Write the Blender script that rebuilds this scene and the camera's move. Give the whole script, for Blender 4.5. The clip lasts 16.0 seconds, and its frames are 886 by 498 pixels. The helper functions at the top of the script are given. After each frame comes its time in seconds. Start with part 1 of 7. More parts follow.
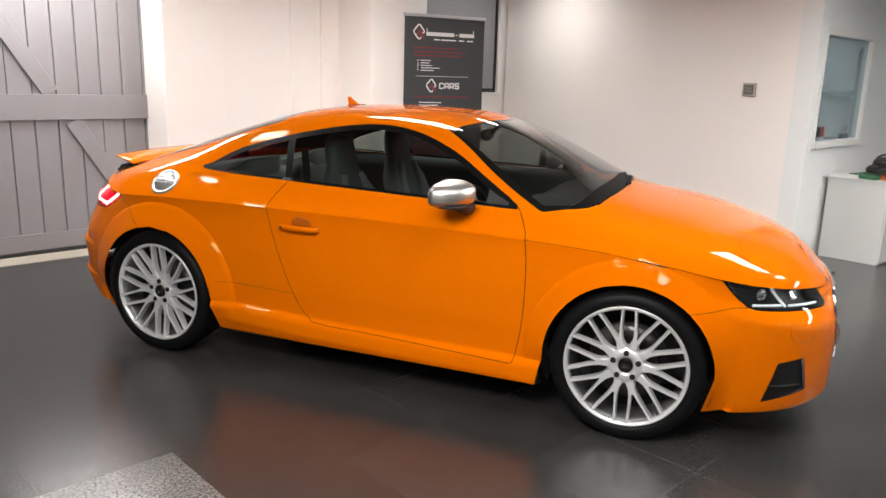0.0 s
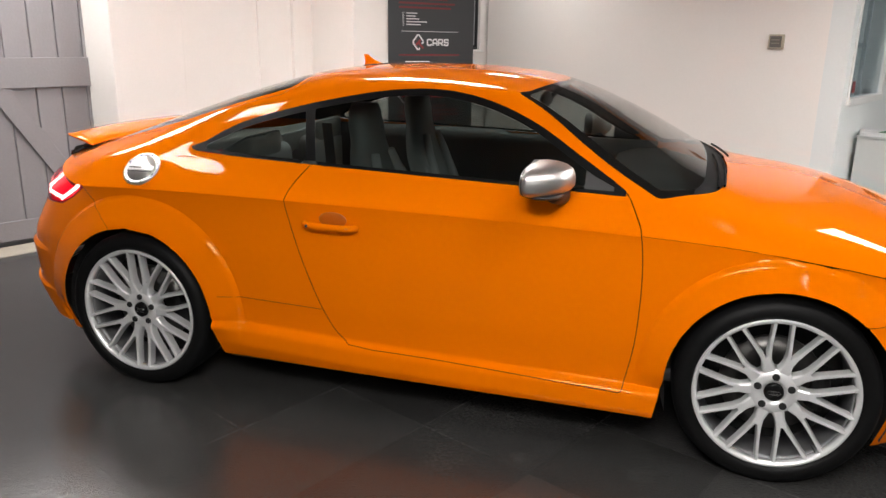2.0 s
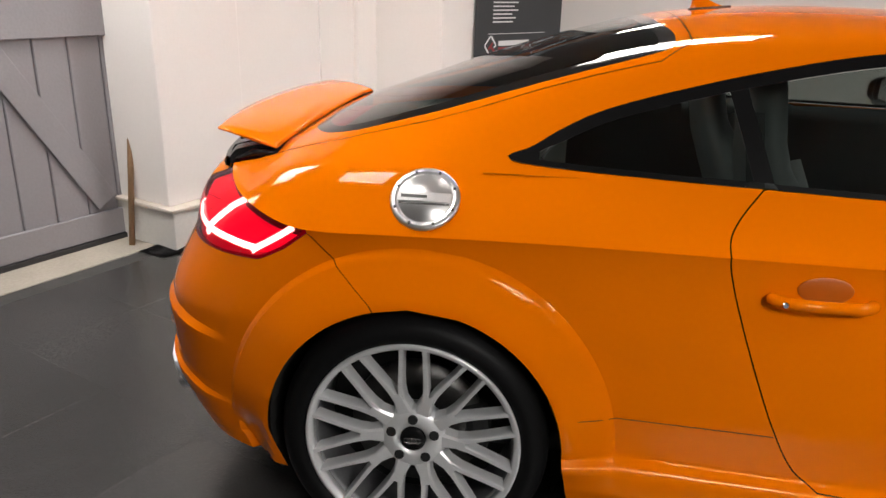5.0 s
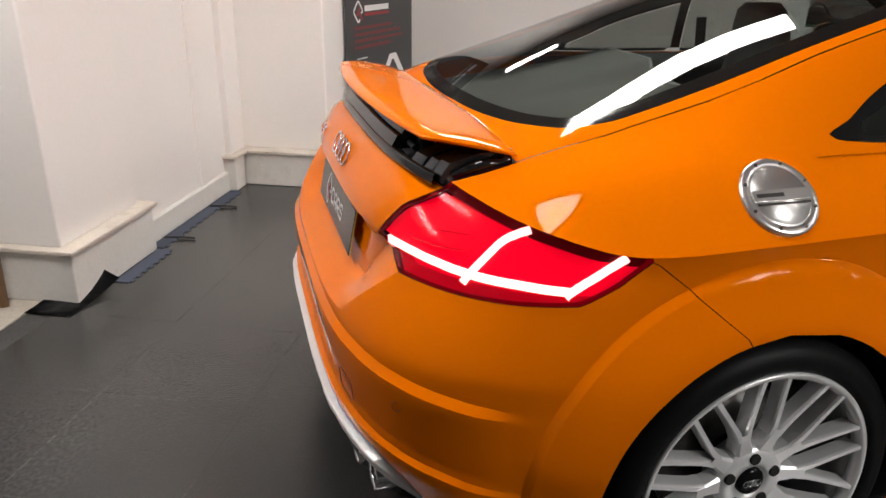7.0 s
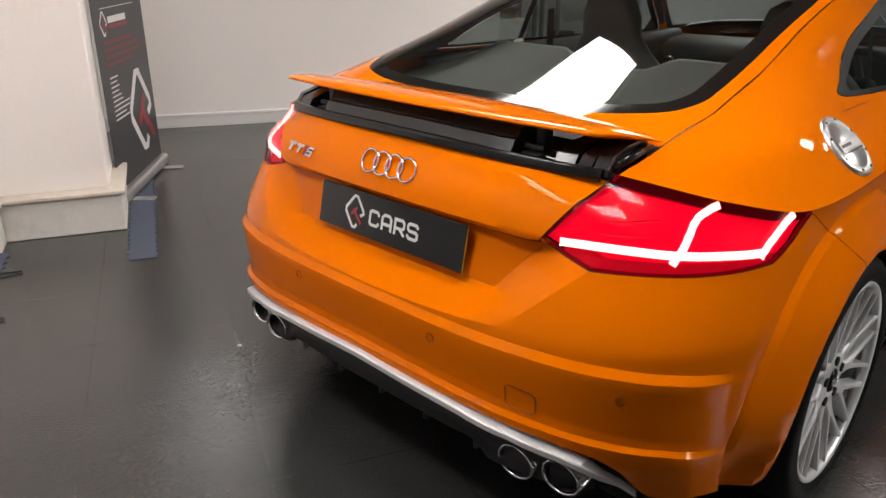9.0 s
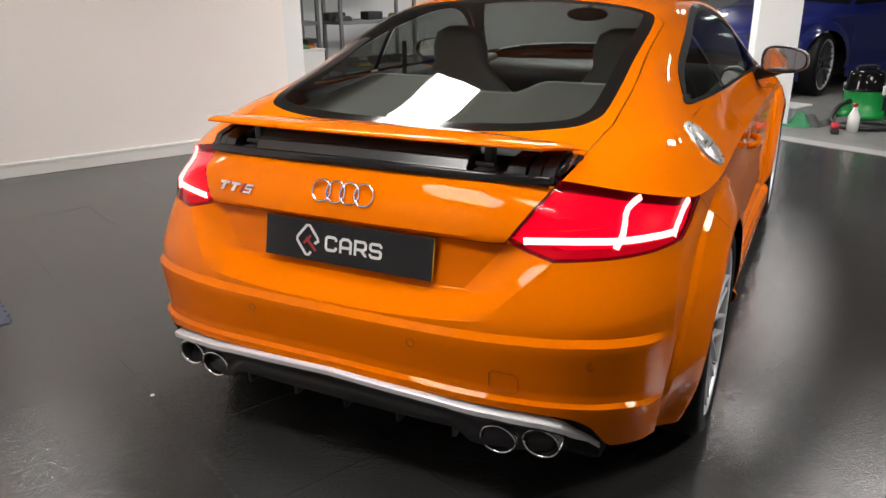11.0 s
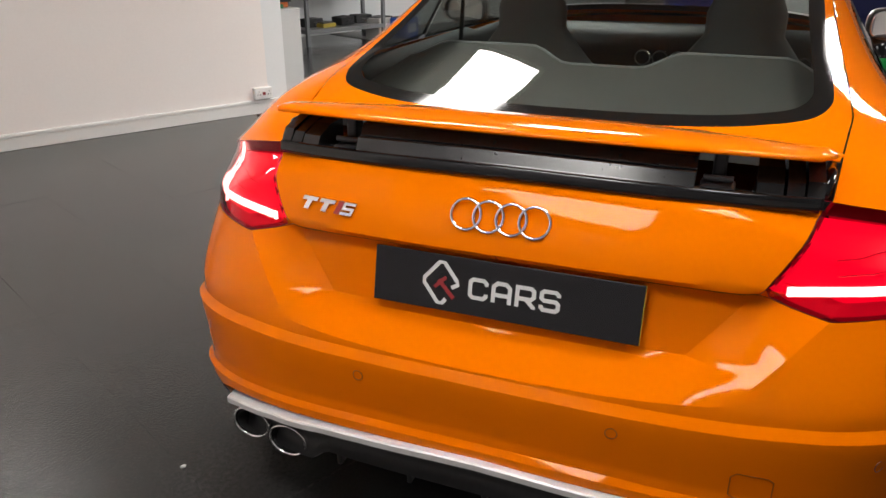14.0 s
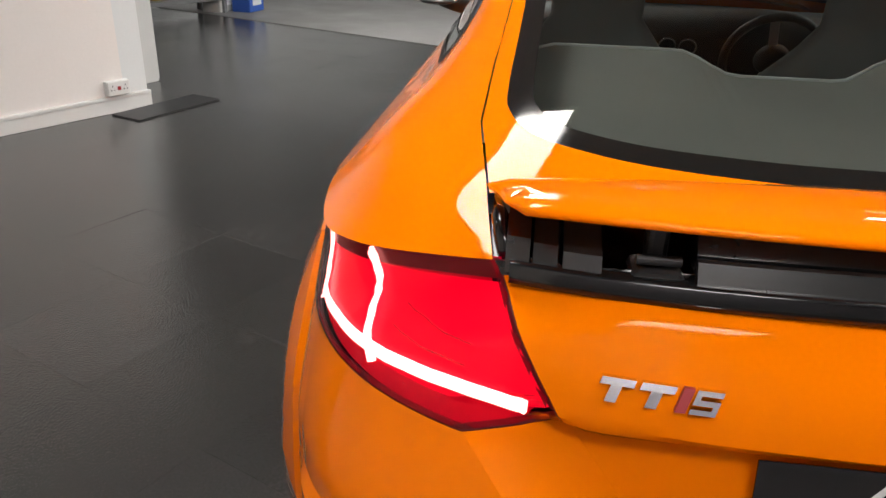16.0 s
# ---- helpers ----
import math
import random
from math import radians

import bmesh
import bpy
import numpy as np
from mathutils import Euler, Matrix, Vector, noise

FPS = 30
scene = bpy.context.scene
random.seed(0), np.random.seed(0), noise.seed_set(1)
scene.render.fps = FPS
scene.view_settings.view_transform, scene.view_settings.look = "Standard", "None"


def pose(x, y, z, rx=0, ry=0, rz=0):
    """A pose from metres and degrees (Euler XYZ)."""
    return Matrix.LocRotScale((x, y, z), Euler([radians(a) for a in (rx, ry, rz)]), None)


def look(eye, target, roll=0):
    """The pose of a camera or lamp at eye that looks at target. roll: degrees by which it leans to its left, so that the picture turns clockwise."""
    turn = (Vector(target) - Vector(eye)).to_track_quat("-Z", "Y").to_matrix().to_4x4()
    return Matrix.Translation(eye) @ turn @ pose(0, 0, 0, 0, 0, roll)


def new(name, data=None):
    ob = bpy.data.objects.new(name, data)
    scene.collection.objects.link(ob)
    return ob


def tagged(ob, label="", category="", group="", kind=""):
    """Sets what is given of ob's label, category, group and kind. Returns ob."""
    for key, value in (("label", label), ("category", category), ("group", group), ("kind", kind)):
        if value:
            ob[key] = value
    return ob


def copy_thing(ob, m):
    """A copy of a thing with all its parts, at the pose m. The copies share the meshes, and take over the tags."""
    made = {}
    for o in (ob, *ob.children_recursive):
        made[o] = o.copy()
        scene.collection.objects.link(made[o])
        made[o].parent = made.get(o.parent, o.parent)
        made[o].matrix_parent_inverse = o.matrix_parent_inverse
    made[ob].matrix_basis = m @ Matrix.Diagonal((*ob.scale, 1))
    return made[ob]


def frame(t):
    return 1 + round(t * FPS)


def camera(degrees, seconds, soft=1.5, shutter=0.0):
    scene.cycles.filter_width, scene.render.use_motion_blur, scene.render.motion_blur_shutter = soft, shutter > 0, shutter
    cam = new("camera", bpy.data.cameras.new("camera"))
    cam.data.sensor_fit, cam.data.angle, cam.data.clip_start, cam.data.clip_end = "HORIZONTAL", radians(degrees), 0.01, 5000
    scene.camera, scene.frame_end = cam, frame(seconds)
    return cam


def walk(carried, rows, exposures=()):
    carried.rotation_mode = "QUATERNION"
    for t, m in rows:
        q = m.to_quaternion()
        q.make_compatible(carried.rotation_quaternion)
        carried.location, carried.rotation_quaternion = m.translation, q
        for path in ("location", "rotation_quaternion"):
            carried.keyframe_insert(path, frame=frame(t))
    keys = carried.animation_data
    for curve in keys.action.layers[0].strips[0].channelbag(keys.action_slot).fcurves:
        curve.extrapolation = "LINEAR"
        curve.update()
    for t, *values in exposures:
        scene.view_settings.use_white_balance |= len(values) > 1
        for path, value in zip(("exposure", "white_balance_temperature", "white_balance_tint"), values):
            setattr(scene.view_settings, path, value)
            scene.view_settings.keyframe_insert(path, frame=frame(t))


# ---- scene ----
cam = camera(61.2, 16.0)
PATH = [
    (0, (1.596, -4.005, 1.521), (0.896, -2.186, 1.074), 1.7),
    (0.5, (1.55, -3.912, 1.505), (0.87, -2.091, 1.033), 1.7),
    (1, (1.303, -3.778, 1.475), (0.671, -1.947, 0.977), 1.5),
    (1.5, (1.05, -3.633, 1.492), (0.468, -1.792, 0.971), 1.2),
    (2, (0.8, -3.425, 1.47), (0.274, -1.573, 0.929), 1.0),
    (2.5, (0.541, -3.244, 1.461), (0.064, -1.386, 0.896), 1.2),
    (3, (0.201, -3.097, 1.457), (-0.238, -1.236, 0.87), 1.5),
    (3.5, (-0.105, -2.942, 1.452), (-0.527, -1.085, 0.842), 1.7),
    (4, (-0.418, -2.722, 1.428), (-0.817, -0.869, 0.789), 1.5),
    (4.2, (-0.533, -2.668, 1.426), (-0.918, -0.814, 0.78), 1.5),
    (6.3, (-1.791, -2.113, 1.335), (-1.573, -0.263, 0.608), 1.1),
    (6.5, (-1.924, -2.075, 1.33), (-1.622, -0.24, 0.595), 0.9),
    (7, (-2.222, -1.931, 1.354), (-1.708, -0.147, 0.61), 0.8),
    (7.5, (-2.479, -1.711, 1.311), (-1.738, -0.014, 0.556), 0.5),
    (8, (-2.728, -1.566, 1.324), (-1.763, 0.014, 0.567), 0.3),
    (8.5, (-2.995, -1.483, 1.374), (-1.836, -0.037, 0.622), 0.2),
    (9, (-3.122, -1.338, 1.347), (-1.794, -0.037, 0.61), 0.1),
    (9.5, (-3.207, -1.164, 1.343), (-1.725, -0.031, 0.622), -0.1),
    (10, (-3.384, -1.105, 1.373), (-1.803, -0.104, 0.666), -0.7),
    (12.3, (-3.591, -1.08, 1.402), (-1.872, -0.316, 0.724), 0.2),
    (12.5, (-3.595, -1.051, 1.4), (-1.878, -0.29, 0.714), 0.2),
    (13, (-3.513, -0.904, 1.373), (-1.801, -0.151, 0.666), 0.0),
    (13.5, (-3.325, -0.636, 1.348), (-1.613, 0.092, 0.613), -0.1),
    (14, (-3.198, -0.381, 1.348), (-1.482, 0.297, 0.575), 0.1),
    (14.5, (-3.127, -0.094, 1.332), (-1.394, 0.5, 0.529), 0.6),
    (15, (-3.038, 0.118, 1.326), (-1.296, 0.64, 0.492), 0.9),
    (15.5, (-2.832, 0.337, 1.303), (-1.075, 0.765, 0.448), 0.8),
    (16, (-2.639, 0.523, 1.318), (-0.836, 0.731, 0.478), 1.7),
]
walk(cam, [(t, look(e, g, r)) for t, e, g, r in PATH], [(0, 0.36), (2.0, 0.24), (4.0, 0.18), (7.0, 0.0), (9.0, 0.05), (10.0, 0.14), (12.5, 0.25), (14.0, 0.06), (15.0, 0.12), (16.0, 0.10)])

# ---- light ----
world = bpy.data.worlds.new("world")
scene.world = world
world.use_nodes = True
world.node_tree.nodes["Background"].inputs[0].default_value = (0.9, 0.95, 1.0, 1)
world.node_tree.nodes["Background"].inputs[1].default_value = 0.15

# ---- room axes: RA runs along the main wall, RB along the left wall ----
RA = Vector((0.9063, -0.4226, 0))
RB = Vector((0.4226, 0.9063, 0))
ROOM = Matrix(((RA.x, RB.x, 0, 0), (RA.y, RB.y, 0, 0), (0, 0, 1, 0), (0, 0, 0, 1)))
CEIL = 2.65


# ---- materials ----
def mat(name, color, rough=0.5, metal=0.0, var=0.08, scale=6.0, fine=90.0, bump=0.0, coat=0.0, emit=0.0,
        emit_color=None, spec=0.5, rough_var=0.0, dirt=0.0, dirt_color=(0.1, 0.08, 0.06), dirt_scale=2.0):
    """A node material with a broad and a fine variation of colour and roughness."""
    m = bpy.data.materials.new(name)
    m.use_nodes = True
    nt = m.node_tree
    b = nt.nodes["Principled BSDF"]
    b.inputs["Base Color"].default_value = (*color, 1)
    b.inputs["Roughness"].default_value = rough
    b.inputs["Metallic"].default_value = metal
    b.inputs["Specular IOR Level"].default_value = spec
    b.inputs["Coat Weight"].default_value = coat
    b.inputs["Coat Roughness"].default_value = 0.03
    if emit:
        b.inputs["Emission Color"].default_value = (*(emit_color or color), 1)
        b.inputs["Emission Strength"].default_value = emit
    if var or bump or rough_var or dirt:
        tc = nt.nodes.new("ShaderNodeTexCoord")
        n1 = nt.nodes.new("ShaderNodeTexNoise")
        n1.inputs["Scale"].default_value = scale
        n1.inputs["Detail"].default_value = 5
        n2 = nt.nodes.new("ShaderNodeTexNoise")
        n2.inputs["Scale"].default_value = fine
        n2.inputs["Detail"].default_value = 3
        nt.links.new(tc.outputs["Object"], n1.inputs["Vector"])
        nt.links.new(tc.outputs["Object"], n2.inputs["Vector"])
        add = nt.nodes.new("ShaderNodeMath")
        add.operation = "ADD"
        nt.links.new(n1.outputs["Fac"], add.inputs[0])
        nt.links.new(n2.outputs["Fac"], add.inputs[1])
        mr = nt.nodes.new("ShaderNodeMapRange")
        mr.inputs["From Min"].default_value = 0.6
        mr.inputs["From Max"].default_value = 1.4
        mr.inputs["To Min"].default_value = 1 - var
        mr.inputs["To Max"].default_value = 1 + var
        nt.links.new(add.outputs[0], mr.inputs["Value"])
        mx = nt.nodes.new("ShaderNodeVectorMath")
        mx.operation = "SCALE"
        mx.inputs[0].default_value = color
        nt.links.new(mr.outputs[0], mx.inputs["Scale"])
        out = mx.outputs[0]
        if dirt:
            n3 = nt.nodes.new("ShaderNodeTexNoise")
            n3.inputs["Scale"].default_value = dirt_scale
            n3.inputs["Detail"].default_value = 8
            n3.inputs["Roughness"].default_value = 0.65
            nt.links.new(tc.outputs["Object"], n3.inputs["Vector"])
            r3 = nt.nodes.new("ShaderNodeMapRange")
            r3.inputs["From Min"].default_value = 0.55
            r3.inputs["From Max"].default_value = 0.75
            r3.inputs["To Max"].default_value = dirt
            nt.links.new(n3.outputs["Fac"], r3.inputs["Value"])
            mix = nt.nodes.new("ShaderNodeMix")
            mix.data_type = "RGBA"
            mix.inputs["B"].default_value = (*dirt_color, 1)
            nt.links.new(r3.outputs[0], mix.inputs["Factor"])
            nt.links.new(out, mix.inputs["A"])
            out = mix.outputs["Result"]
        nt.links.new(out, b.inputs["Base Color"])
        if rough_var:
            mr2 = nt.nodes.new("ShaderNodeMapRange")
            mr2.inputs["From Min"].default_value = 0.3
            mr2.inputs["From Max"].default_value = 0.7
            mr2.inputs["To Min"].default_value = max(0.02, rough - rough_var)
            mr2.inputs["To Max"].default_value = rough + rough_var
            nt.links.new(n1.outputs["Fac"], mr2.inputs["Value"])
            nt.links.new(mr2.outputs[0], b.inputs["Roughness"])
        if bump:
            bn = nt.nodes.new("ShaderNodeBump")
            bn.inputs["Strength"].default_value = bump
            bn.inputs["Distance"].default_value = 0.004
            nt.links.new(n2.outputs["Fac"], bn.inputs["Height"])
            nt.links.new(bn.outputs[0], b.inputs["Normal"])
    return m


def glass_mat(name, tint, alpha_mix):
    """Thin tinted pane: part clear, part glossy by Fresnel."""
    m = bpy.data.materials.new(name)
    m.use_nodes = True
    nt = m.node_tree
    nt.nodes.clear()
    out = nt.nodes.new("ShaderNodeOutputMaterial")
    tr = nt.nodes.new("ShaderNodeBsdfTransparent")
    tr.inputs[0].default_value = (*tint, 1)
    gl = nt.nodes.new("ShaderNodeBsdfGlossy")
    gl.inputs["Roughness"].default_value = 0.01
    gl.inputs["Color"].default_value = (1, 1, 1, 1)
    lw = nt.nodes.new("ShaderNodeLayerWeight")
    lw.inputs["Blend"].default_value = 0.5
    pw = nt.nodes.new("ShaderNodeMath")
    pw.operation = "POWER"
    pw.inputs[1].default_value = 5.0
    nt.links.new(lw.outputs["Facing"], pw.inputs[0])
    fr = nt.nodes.new("ShaderNodeMapRange")
    fr.inputs["To Min"].default_value = ((alpha_mix - 1) / (alpha_mix + 1)) ** 2 * 1.3
    fr.inputs["To Max"].default_value = 0.95
    nt.links.new(pw.outputs[0], fr.inputs["Value"])
    mx = nt.nodes.new("ShaderNodeMixShader")
    nt.links.new(fr.outputs[0], mx.inputs[0])
    nt.links.new(tr.outputs[0], mx.inputs[1])
    nt.links.new(gl.outputs[0], mx.inputs[2])
    nt.links.new(mx.outputs[0], out.inputs[0])
    return m


M_PAINT = mat("orange_paint", (0.72, 0.152, 0.0003), 0.035, var=0.015, scale=3, fine=400, spec=0.15)
M_PAINT.node_tree.nodes["Principled BSDF"].inputs["Specular Tint"].default_value = (1.0, 0.80, 0.55, 1)
M_BLACK = mat("gloss_black", (0.006, 0.006, 0.0063), 0.06, var=0.1, coat=0.0, spec=0.16)
M_FRIT = mat("printed_black_edge", (0.008, 0.008, 0.0078), 0.08, var=0.1, spec=0.3)
M_TRIM = mat("satin_black_trim", (0.02, 0.02, 0.021), 0.42, var=0.15, bump=0.05)
M_SEAL = mat("window_seal", (0.006, 0.006, 0.0062), 0.4, var=0.1, spec=0.05)
M_GAP = mat("shut_gap", (0.012, 0.006, 0.002), 0.8, var=0.1)
M_RUBBER = mat("tyre_rubber", (0.005, 0.005, 0.0052), 0.5, var=0.2, fine=60, bump=0.15, spec=0.12)
M_RIM = mat("silver_alloy", (0.78, 0.78, 0.785), 0.36, 0.5, var=0.04, fine=200, coat=0.3)
M_CHROME = mat("chrome", (0.8, 0.8, 0.81), 0.07, 1.0, var=0.03)
M_ALU = mat("brushed_aluminium", (0.60, 0.585, 0.57), 0.40, 1.0, var=0.06, fine=300)
# rim silver darkened, with the shade inside the wheel put into the colour
M_BARREL_SHADE = mat("shaded_rim_barrel", (0.20, 0.20, 0.205), 0.5, 0.5, var=0.15, fine=120)
M_DISC = mat("brake_steel", (0.10, 0.096, 0.092), 0.4, 0.9, var=0.2)
M_LINER = mat("arch_liner", (0.008, 0.008, 0.008), 0.9, var=0.2)
M_LEATHER = mat("grey_leather", (0.13, 0.135, 0.135), 0.5, var=0.12, fine=250, bump=0.2)
M_LEATHER_L = mat("light_grey_trim", (0.27, 0.28, 0.28), 0.55, var=0.1, fine=250, bump=0.1)
M_DASH = mat("black_soft_plastic", (0.018, 0.018, 0.019), 0.55, var=0.15, fine=300, bump=0.2)
M_WALL = mat("white_painted_wall", (0.83, 0.79, 0.76), 0.6, var=0.02, scale=1.5, fine=60, bump=0.08, dirt=0.05, dirt_color=(0.6, 0.5, 0.48), dirt_scale=0.8)
M_WALL2 = mat("office_white_wall", (0.74, 0.76, 0.76), 0.6, var=0.02, scale=1.5, fine=60, bump=0.06)
M_PLINTH = mat("dirty_white_plinth", (0.72, 0.70, 0.66), 0.55, var=0.05, scale=4, fine=50, bump=0.2, dirt=0.35, dirt_color=(0.33, 0.26, 0.19), dirt_scale=5)
M_LEDGE = mat("dusty_ledge", (0.62, 0.56, 0.49), 0.6, var=0.08, scale=8, fine=70, bump=0.3, dirt=0.4, dirt_color=(0.3, 0.22, 0.15), dirt_scale=6)
M_BARN = mat("grey_lilac_boards", (0.255, 0.24, 0.255), 0.5, var=0.06, scale=3, fine=70, bump=0.25, dirt=0.12, dirt_color=(0.16, 0.14, 0.14), dirt_scale=3)
M_GROOVE = mat("board_groove", (0.13, 0.12, 0.125), 0.7, var=0.15)
M_CEIL = mat("ceiling_tile", (0.24, 0.24, 0.236), 0.85, var=0.03, scale=3, fine=120, bump=0.2)
M_CONC = mat("pale_concrete", (0.40, 0.36, 0.30), 0.75, var=0.15, scale=5, fine=60, bump=0.3)
M_PANEL = mat("led_panel", (1, 1, 1), 0.5, var=0, emit=37.0, emit_color=(1.0, 0.965, 0.93))
# weaker glow, tuned to balance the light on tail and walls
M_PANEL_DIM = mat("dimmer_led_panel", (1, 1, 1), 0.5, var=0, emit=30.0, emit_color=(1.0, 0.96, 0.92))
M_WHITE = mat("white_plastic", (0.75, 0.75, 0.73), 0.35, var=0.02)
M_CAB = mat("grey_white_laminate", (0.55, 0.56, 0.55), 0.4, var=0.02)
M_WOOD = mat("worn_wood_stick", (0.28, 0.17, 0.09), 0.6, var=0.2, scale=12, fine=90, bump=0.3)
M_BANNER = mat("charcoal_vinyl", (0.035, 0.037, 0.04), 0.4, var=0.06, scale=3)
M_BANWHITE = mat("printed_white", (0.75, 0.75, 0.75), 0.4, var=0.01)
M_BANRED = mat("printed_red", (0.27, 0.022, 0.026), 0.4, var=0.02)
M_BANPALE = mat("fine_red_print", (0.15, 0.018, 0.02), 0.4, var=0.02)
M_PLATE = mat("black_plate", (0.012, 0.012, 0.013), 0.22, var=0.1)
M_PLATETXT = mat("plate_silver_print", (0.62, 0.62, 0.62), 0.35, var=0.03)
M_BLUEMAT = mat("blue_grey_mat", (0.055, 0.066, 0.10), 0.75, var=0.15, fine=200, bump=0.3)


def floor_mat():
    """Black rubber mats: dull sheen, broad wear, scuffed pale patches."""
    m = mat("black_rubber_mat", (0.034, 0.0337, 0.033), 0.11, var=0.2, scale=1.2, fine=130, bump=0.30, rough_var=0.05,
            spec=0.62, dirt=0.0, dirt_color=(0.17, 0.16, 0.15), dirt_scale=1.3)
    nt = m.node_tree
    b = nt.nodes["Principled BSDF"]
    src = b.inputs["Base Color"].links[0].from_socket
    oi = nt.nodes.new("ShaderNodeObjectInfo")
    mr = nt.nodes.new("ShaderNodeMapRange")
    mr.inputs["To Min"].default_value, mr.inputs["To Max"].default_value = 0.86, 1.14
    nt.links.new(oi.outputs["Random"], mr.inputs["Value"])
    sc = nt.nodes.new("ShaderNodeVectorMath")
    sc.operation = "SCALE"
    nt.links.new(src, sc.inputs[0])
    nt.links.new(mr.outputs[0], sc.inputs["Scale"])
    nt.links.new(sc.outputs[0], b.inputs["Base Color"])
    # world-placed noise, so that neighbouring tiles differ
    geo = nt.nodes.new("ShaderNodeNewGeometry")
    for n in [n for n in nt.nodes if n.type == "TEX_NOISE"]:
        nt.links.new(geo.outputs["Position"], n.inputs["Vector"])
    add_dust(m, ((0.85, 0.54, 0.80), (75.0, 0.42, 0.66)), (0.09, 0.088, 0.085))
    add_dust(m, ((2.6, 0.64, 0.84), (24.0, 0.36, 0.6)), (0.07, 0.069, 0.067))
    return m


def add_dust(m, layers, color):
    """Pale dust caught in the grain, in clouds: layers are (scale, from, to) of noise, multiplied."""
    nt = m.node_tree
    b = nt.nodes["Principled BSDF"]
    src = b.inputs["Base Color"].links[0].from_socket
    geo = nt.nodes.new("ShaderNodeNewGeometry")
    fac = None
    for scale, lo, hi in layers:
        n = nt.nodes.new("ShaderNodeTexNoise")
        n.inputs["Scale"].default_value = scale
        n.inputs["Detail"].default_value = 6
        nt.links.new(geo.outputs["Position"], n.inputs["Vector"])
        r = nt.nodes.new("ShaderNodeMapRange")
        r.inputs["From Min"].default_value, r.inputs["From Max"].default_value = lo, hi
        nt.links.new(n.outputs["Fac"], r.inputs["Value"])
        if fac is None:
            fac = r.outputs[0]
        else:
            mu = nt.nodes.new("ShaderNodeMath")
            mu.operation = "MULTIPLY"
            nt.links.new(fac, mu.inputs[0])
            nt.links.new(r.outputs[0], mu.inputs[1])
            fac = mu.outputs[0]
    mix = nt.nodes.new("ShaderNodeMix")
    mix.data_type = "RGBA"
    mix.inputs["B"].default_value = (*color, 1)
    nt.links.new(fac, mix.inputs["Factor"])
    nt.links.new(src, mix.inputs["A"])
    nt.links.new(mix.outputs["Result"], b.inputs["Base Color"])


M_FLOOR = floor_mat()
M_DUSTY = M_FLOOR.copy()
M_DUSTY.name = "dusty_rubber_mat"
add_dust(M_DUSTY, ((1.1, 0.22, 0.55), (95.0, 0.40, 0.60)), (0.25, 0.244, 0.235))


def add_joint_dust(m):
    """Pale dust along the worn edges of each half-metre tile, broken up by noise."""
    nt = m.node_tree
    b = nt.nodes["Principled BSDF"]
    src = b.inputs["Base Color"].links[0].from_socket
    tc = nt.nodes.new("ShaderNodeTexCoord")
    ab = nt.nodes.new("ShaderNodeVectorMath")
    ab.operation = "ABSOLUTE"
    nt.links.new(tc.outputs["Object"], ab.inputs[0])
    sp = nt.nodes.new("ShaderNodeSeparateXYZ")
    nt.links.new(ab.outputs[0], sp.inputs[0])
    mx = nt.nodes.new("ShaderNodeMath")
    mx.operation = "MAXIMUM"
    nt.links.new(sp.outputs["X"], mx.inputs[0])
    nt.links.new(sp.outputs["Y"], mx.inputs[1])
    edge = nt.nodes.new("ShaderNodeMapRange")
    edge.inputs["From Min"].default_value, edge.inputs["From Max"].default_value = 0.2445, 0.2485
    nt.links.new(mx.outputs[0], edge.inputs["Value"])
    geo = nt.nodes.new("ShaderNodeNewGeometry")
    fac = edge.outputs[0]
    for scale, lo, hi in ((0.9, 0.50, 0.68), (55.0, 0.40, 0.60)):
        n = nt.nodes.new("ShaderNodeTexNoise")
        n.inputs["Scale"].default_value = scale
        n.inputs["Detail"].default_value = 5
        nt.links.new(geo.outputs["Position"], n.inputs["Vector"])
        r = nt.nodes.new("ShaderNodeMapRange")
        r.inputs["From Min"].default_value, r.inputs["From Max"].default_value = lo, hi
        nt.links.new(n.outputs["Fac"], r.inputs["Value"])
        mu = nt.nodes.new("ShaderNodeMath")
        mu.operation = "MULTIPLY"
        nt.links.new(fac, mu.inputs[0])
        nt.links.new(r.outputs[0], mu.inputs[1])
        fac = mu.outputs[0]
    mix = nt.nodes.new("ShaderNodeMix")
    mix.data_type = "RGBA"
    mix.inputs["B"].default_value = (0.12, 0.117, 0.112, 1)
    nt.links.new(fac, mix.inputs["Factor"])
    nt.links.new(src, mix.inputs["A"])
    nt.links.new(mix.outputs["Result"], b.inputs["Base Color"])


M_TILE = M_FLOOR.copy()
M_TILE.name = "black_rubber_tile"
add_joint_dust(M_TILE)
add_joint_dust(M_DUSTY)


# ---- mesh helpers ----
def mesh_ob(name, bm, material, parent=None, label="", smooth=False):
    me = bpy.data.meshes.new(name)
    bm.to_mesh(me)
    bm.free()
    ob = new(name, me)
    for m in (material if isinstance(material, (list, tuple)) else [material]):
        me.materials.append(m)
    if smooth:
        for p in me.polygons:
            p.use_smooth = True
    if parent:
        ob.parent = parent
    if label:
        ob["label"] = label
    return ob


def part(name, bm, material, parent, label="", smooth=False):
    return mesh_ob(name, bm, material, parent, label, smooth)


def empty(name, m=None):
    ob = new(name)
    ob.empty_display_size = 0.1
    if m is not None:
        ob.matrix_world = m
    return ob


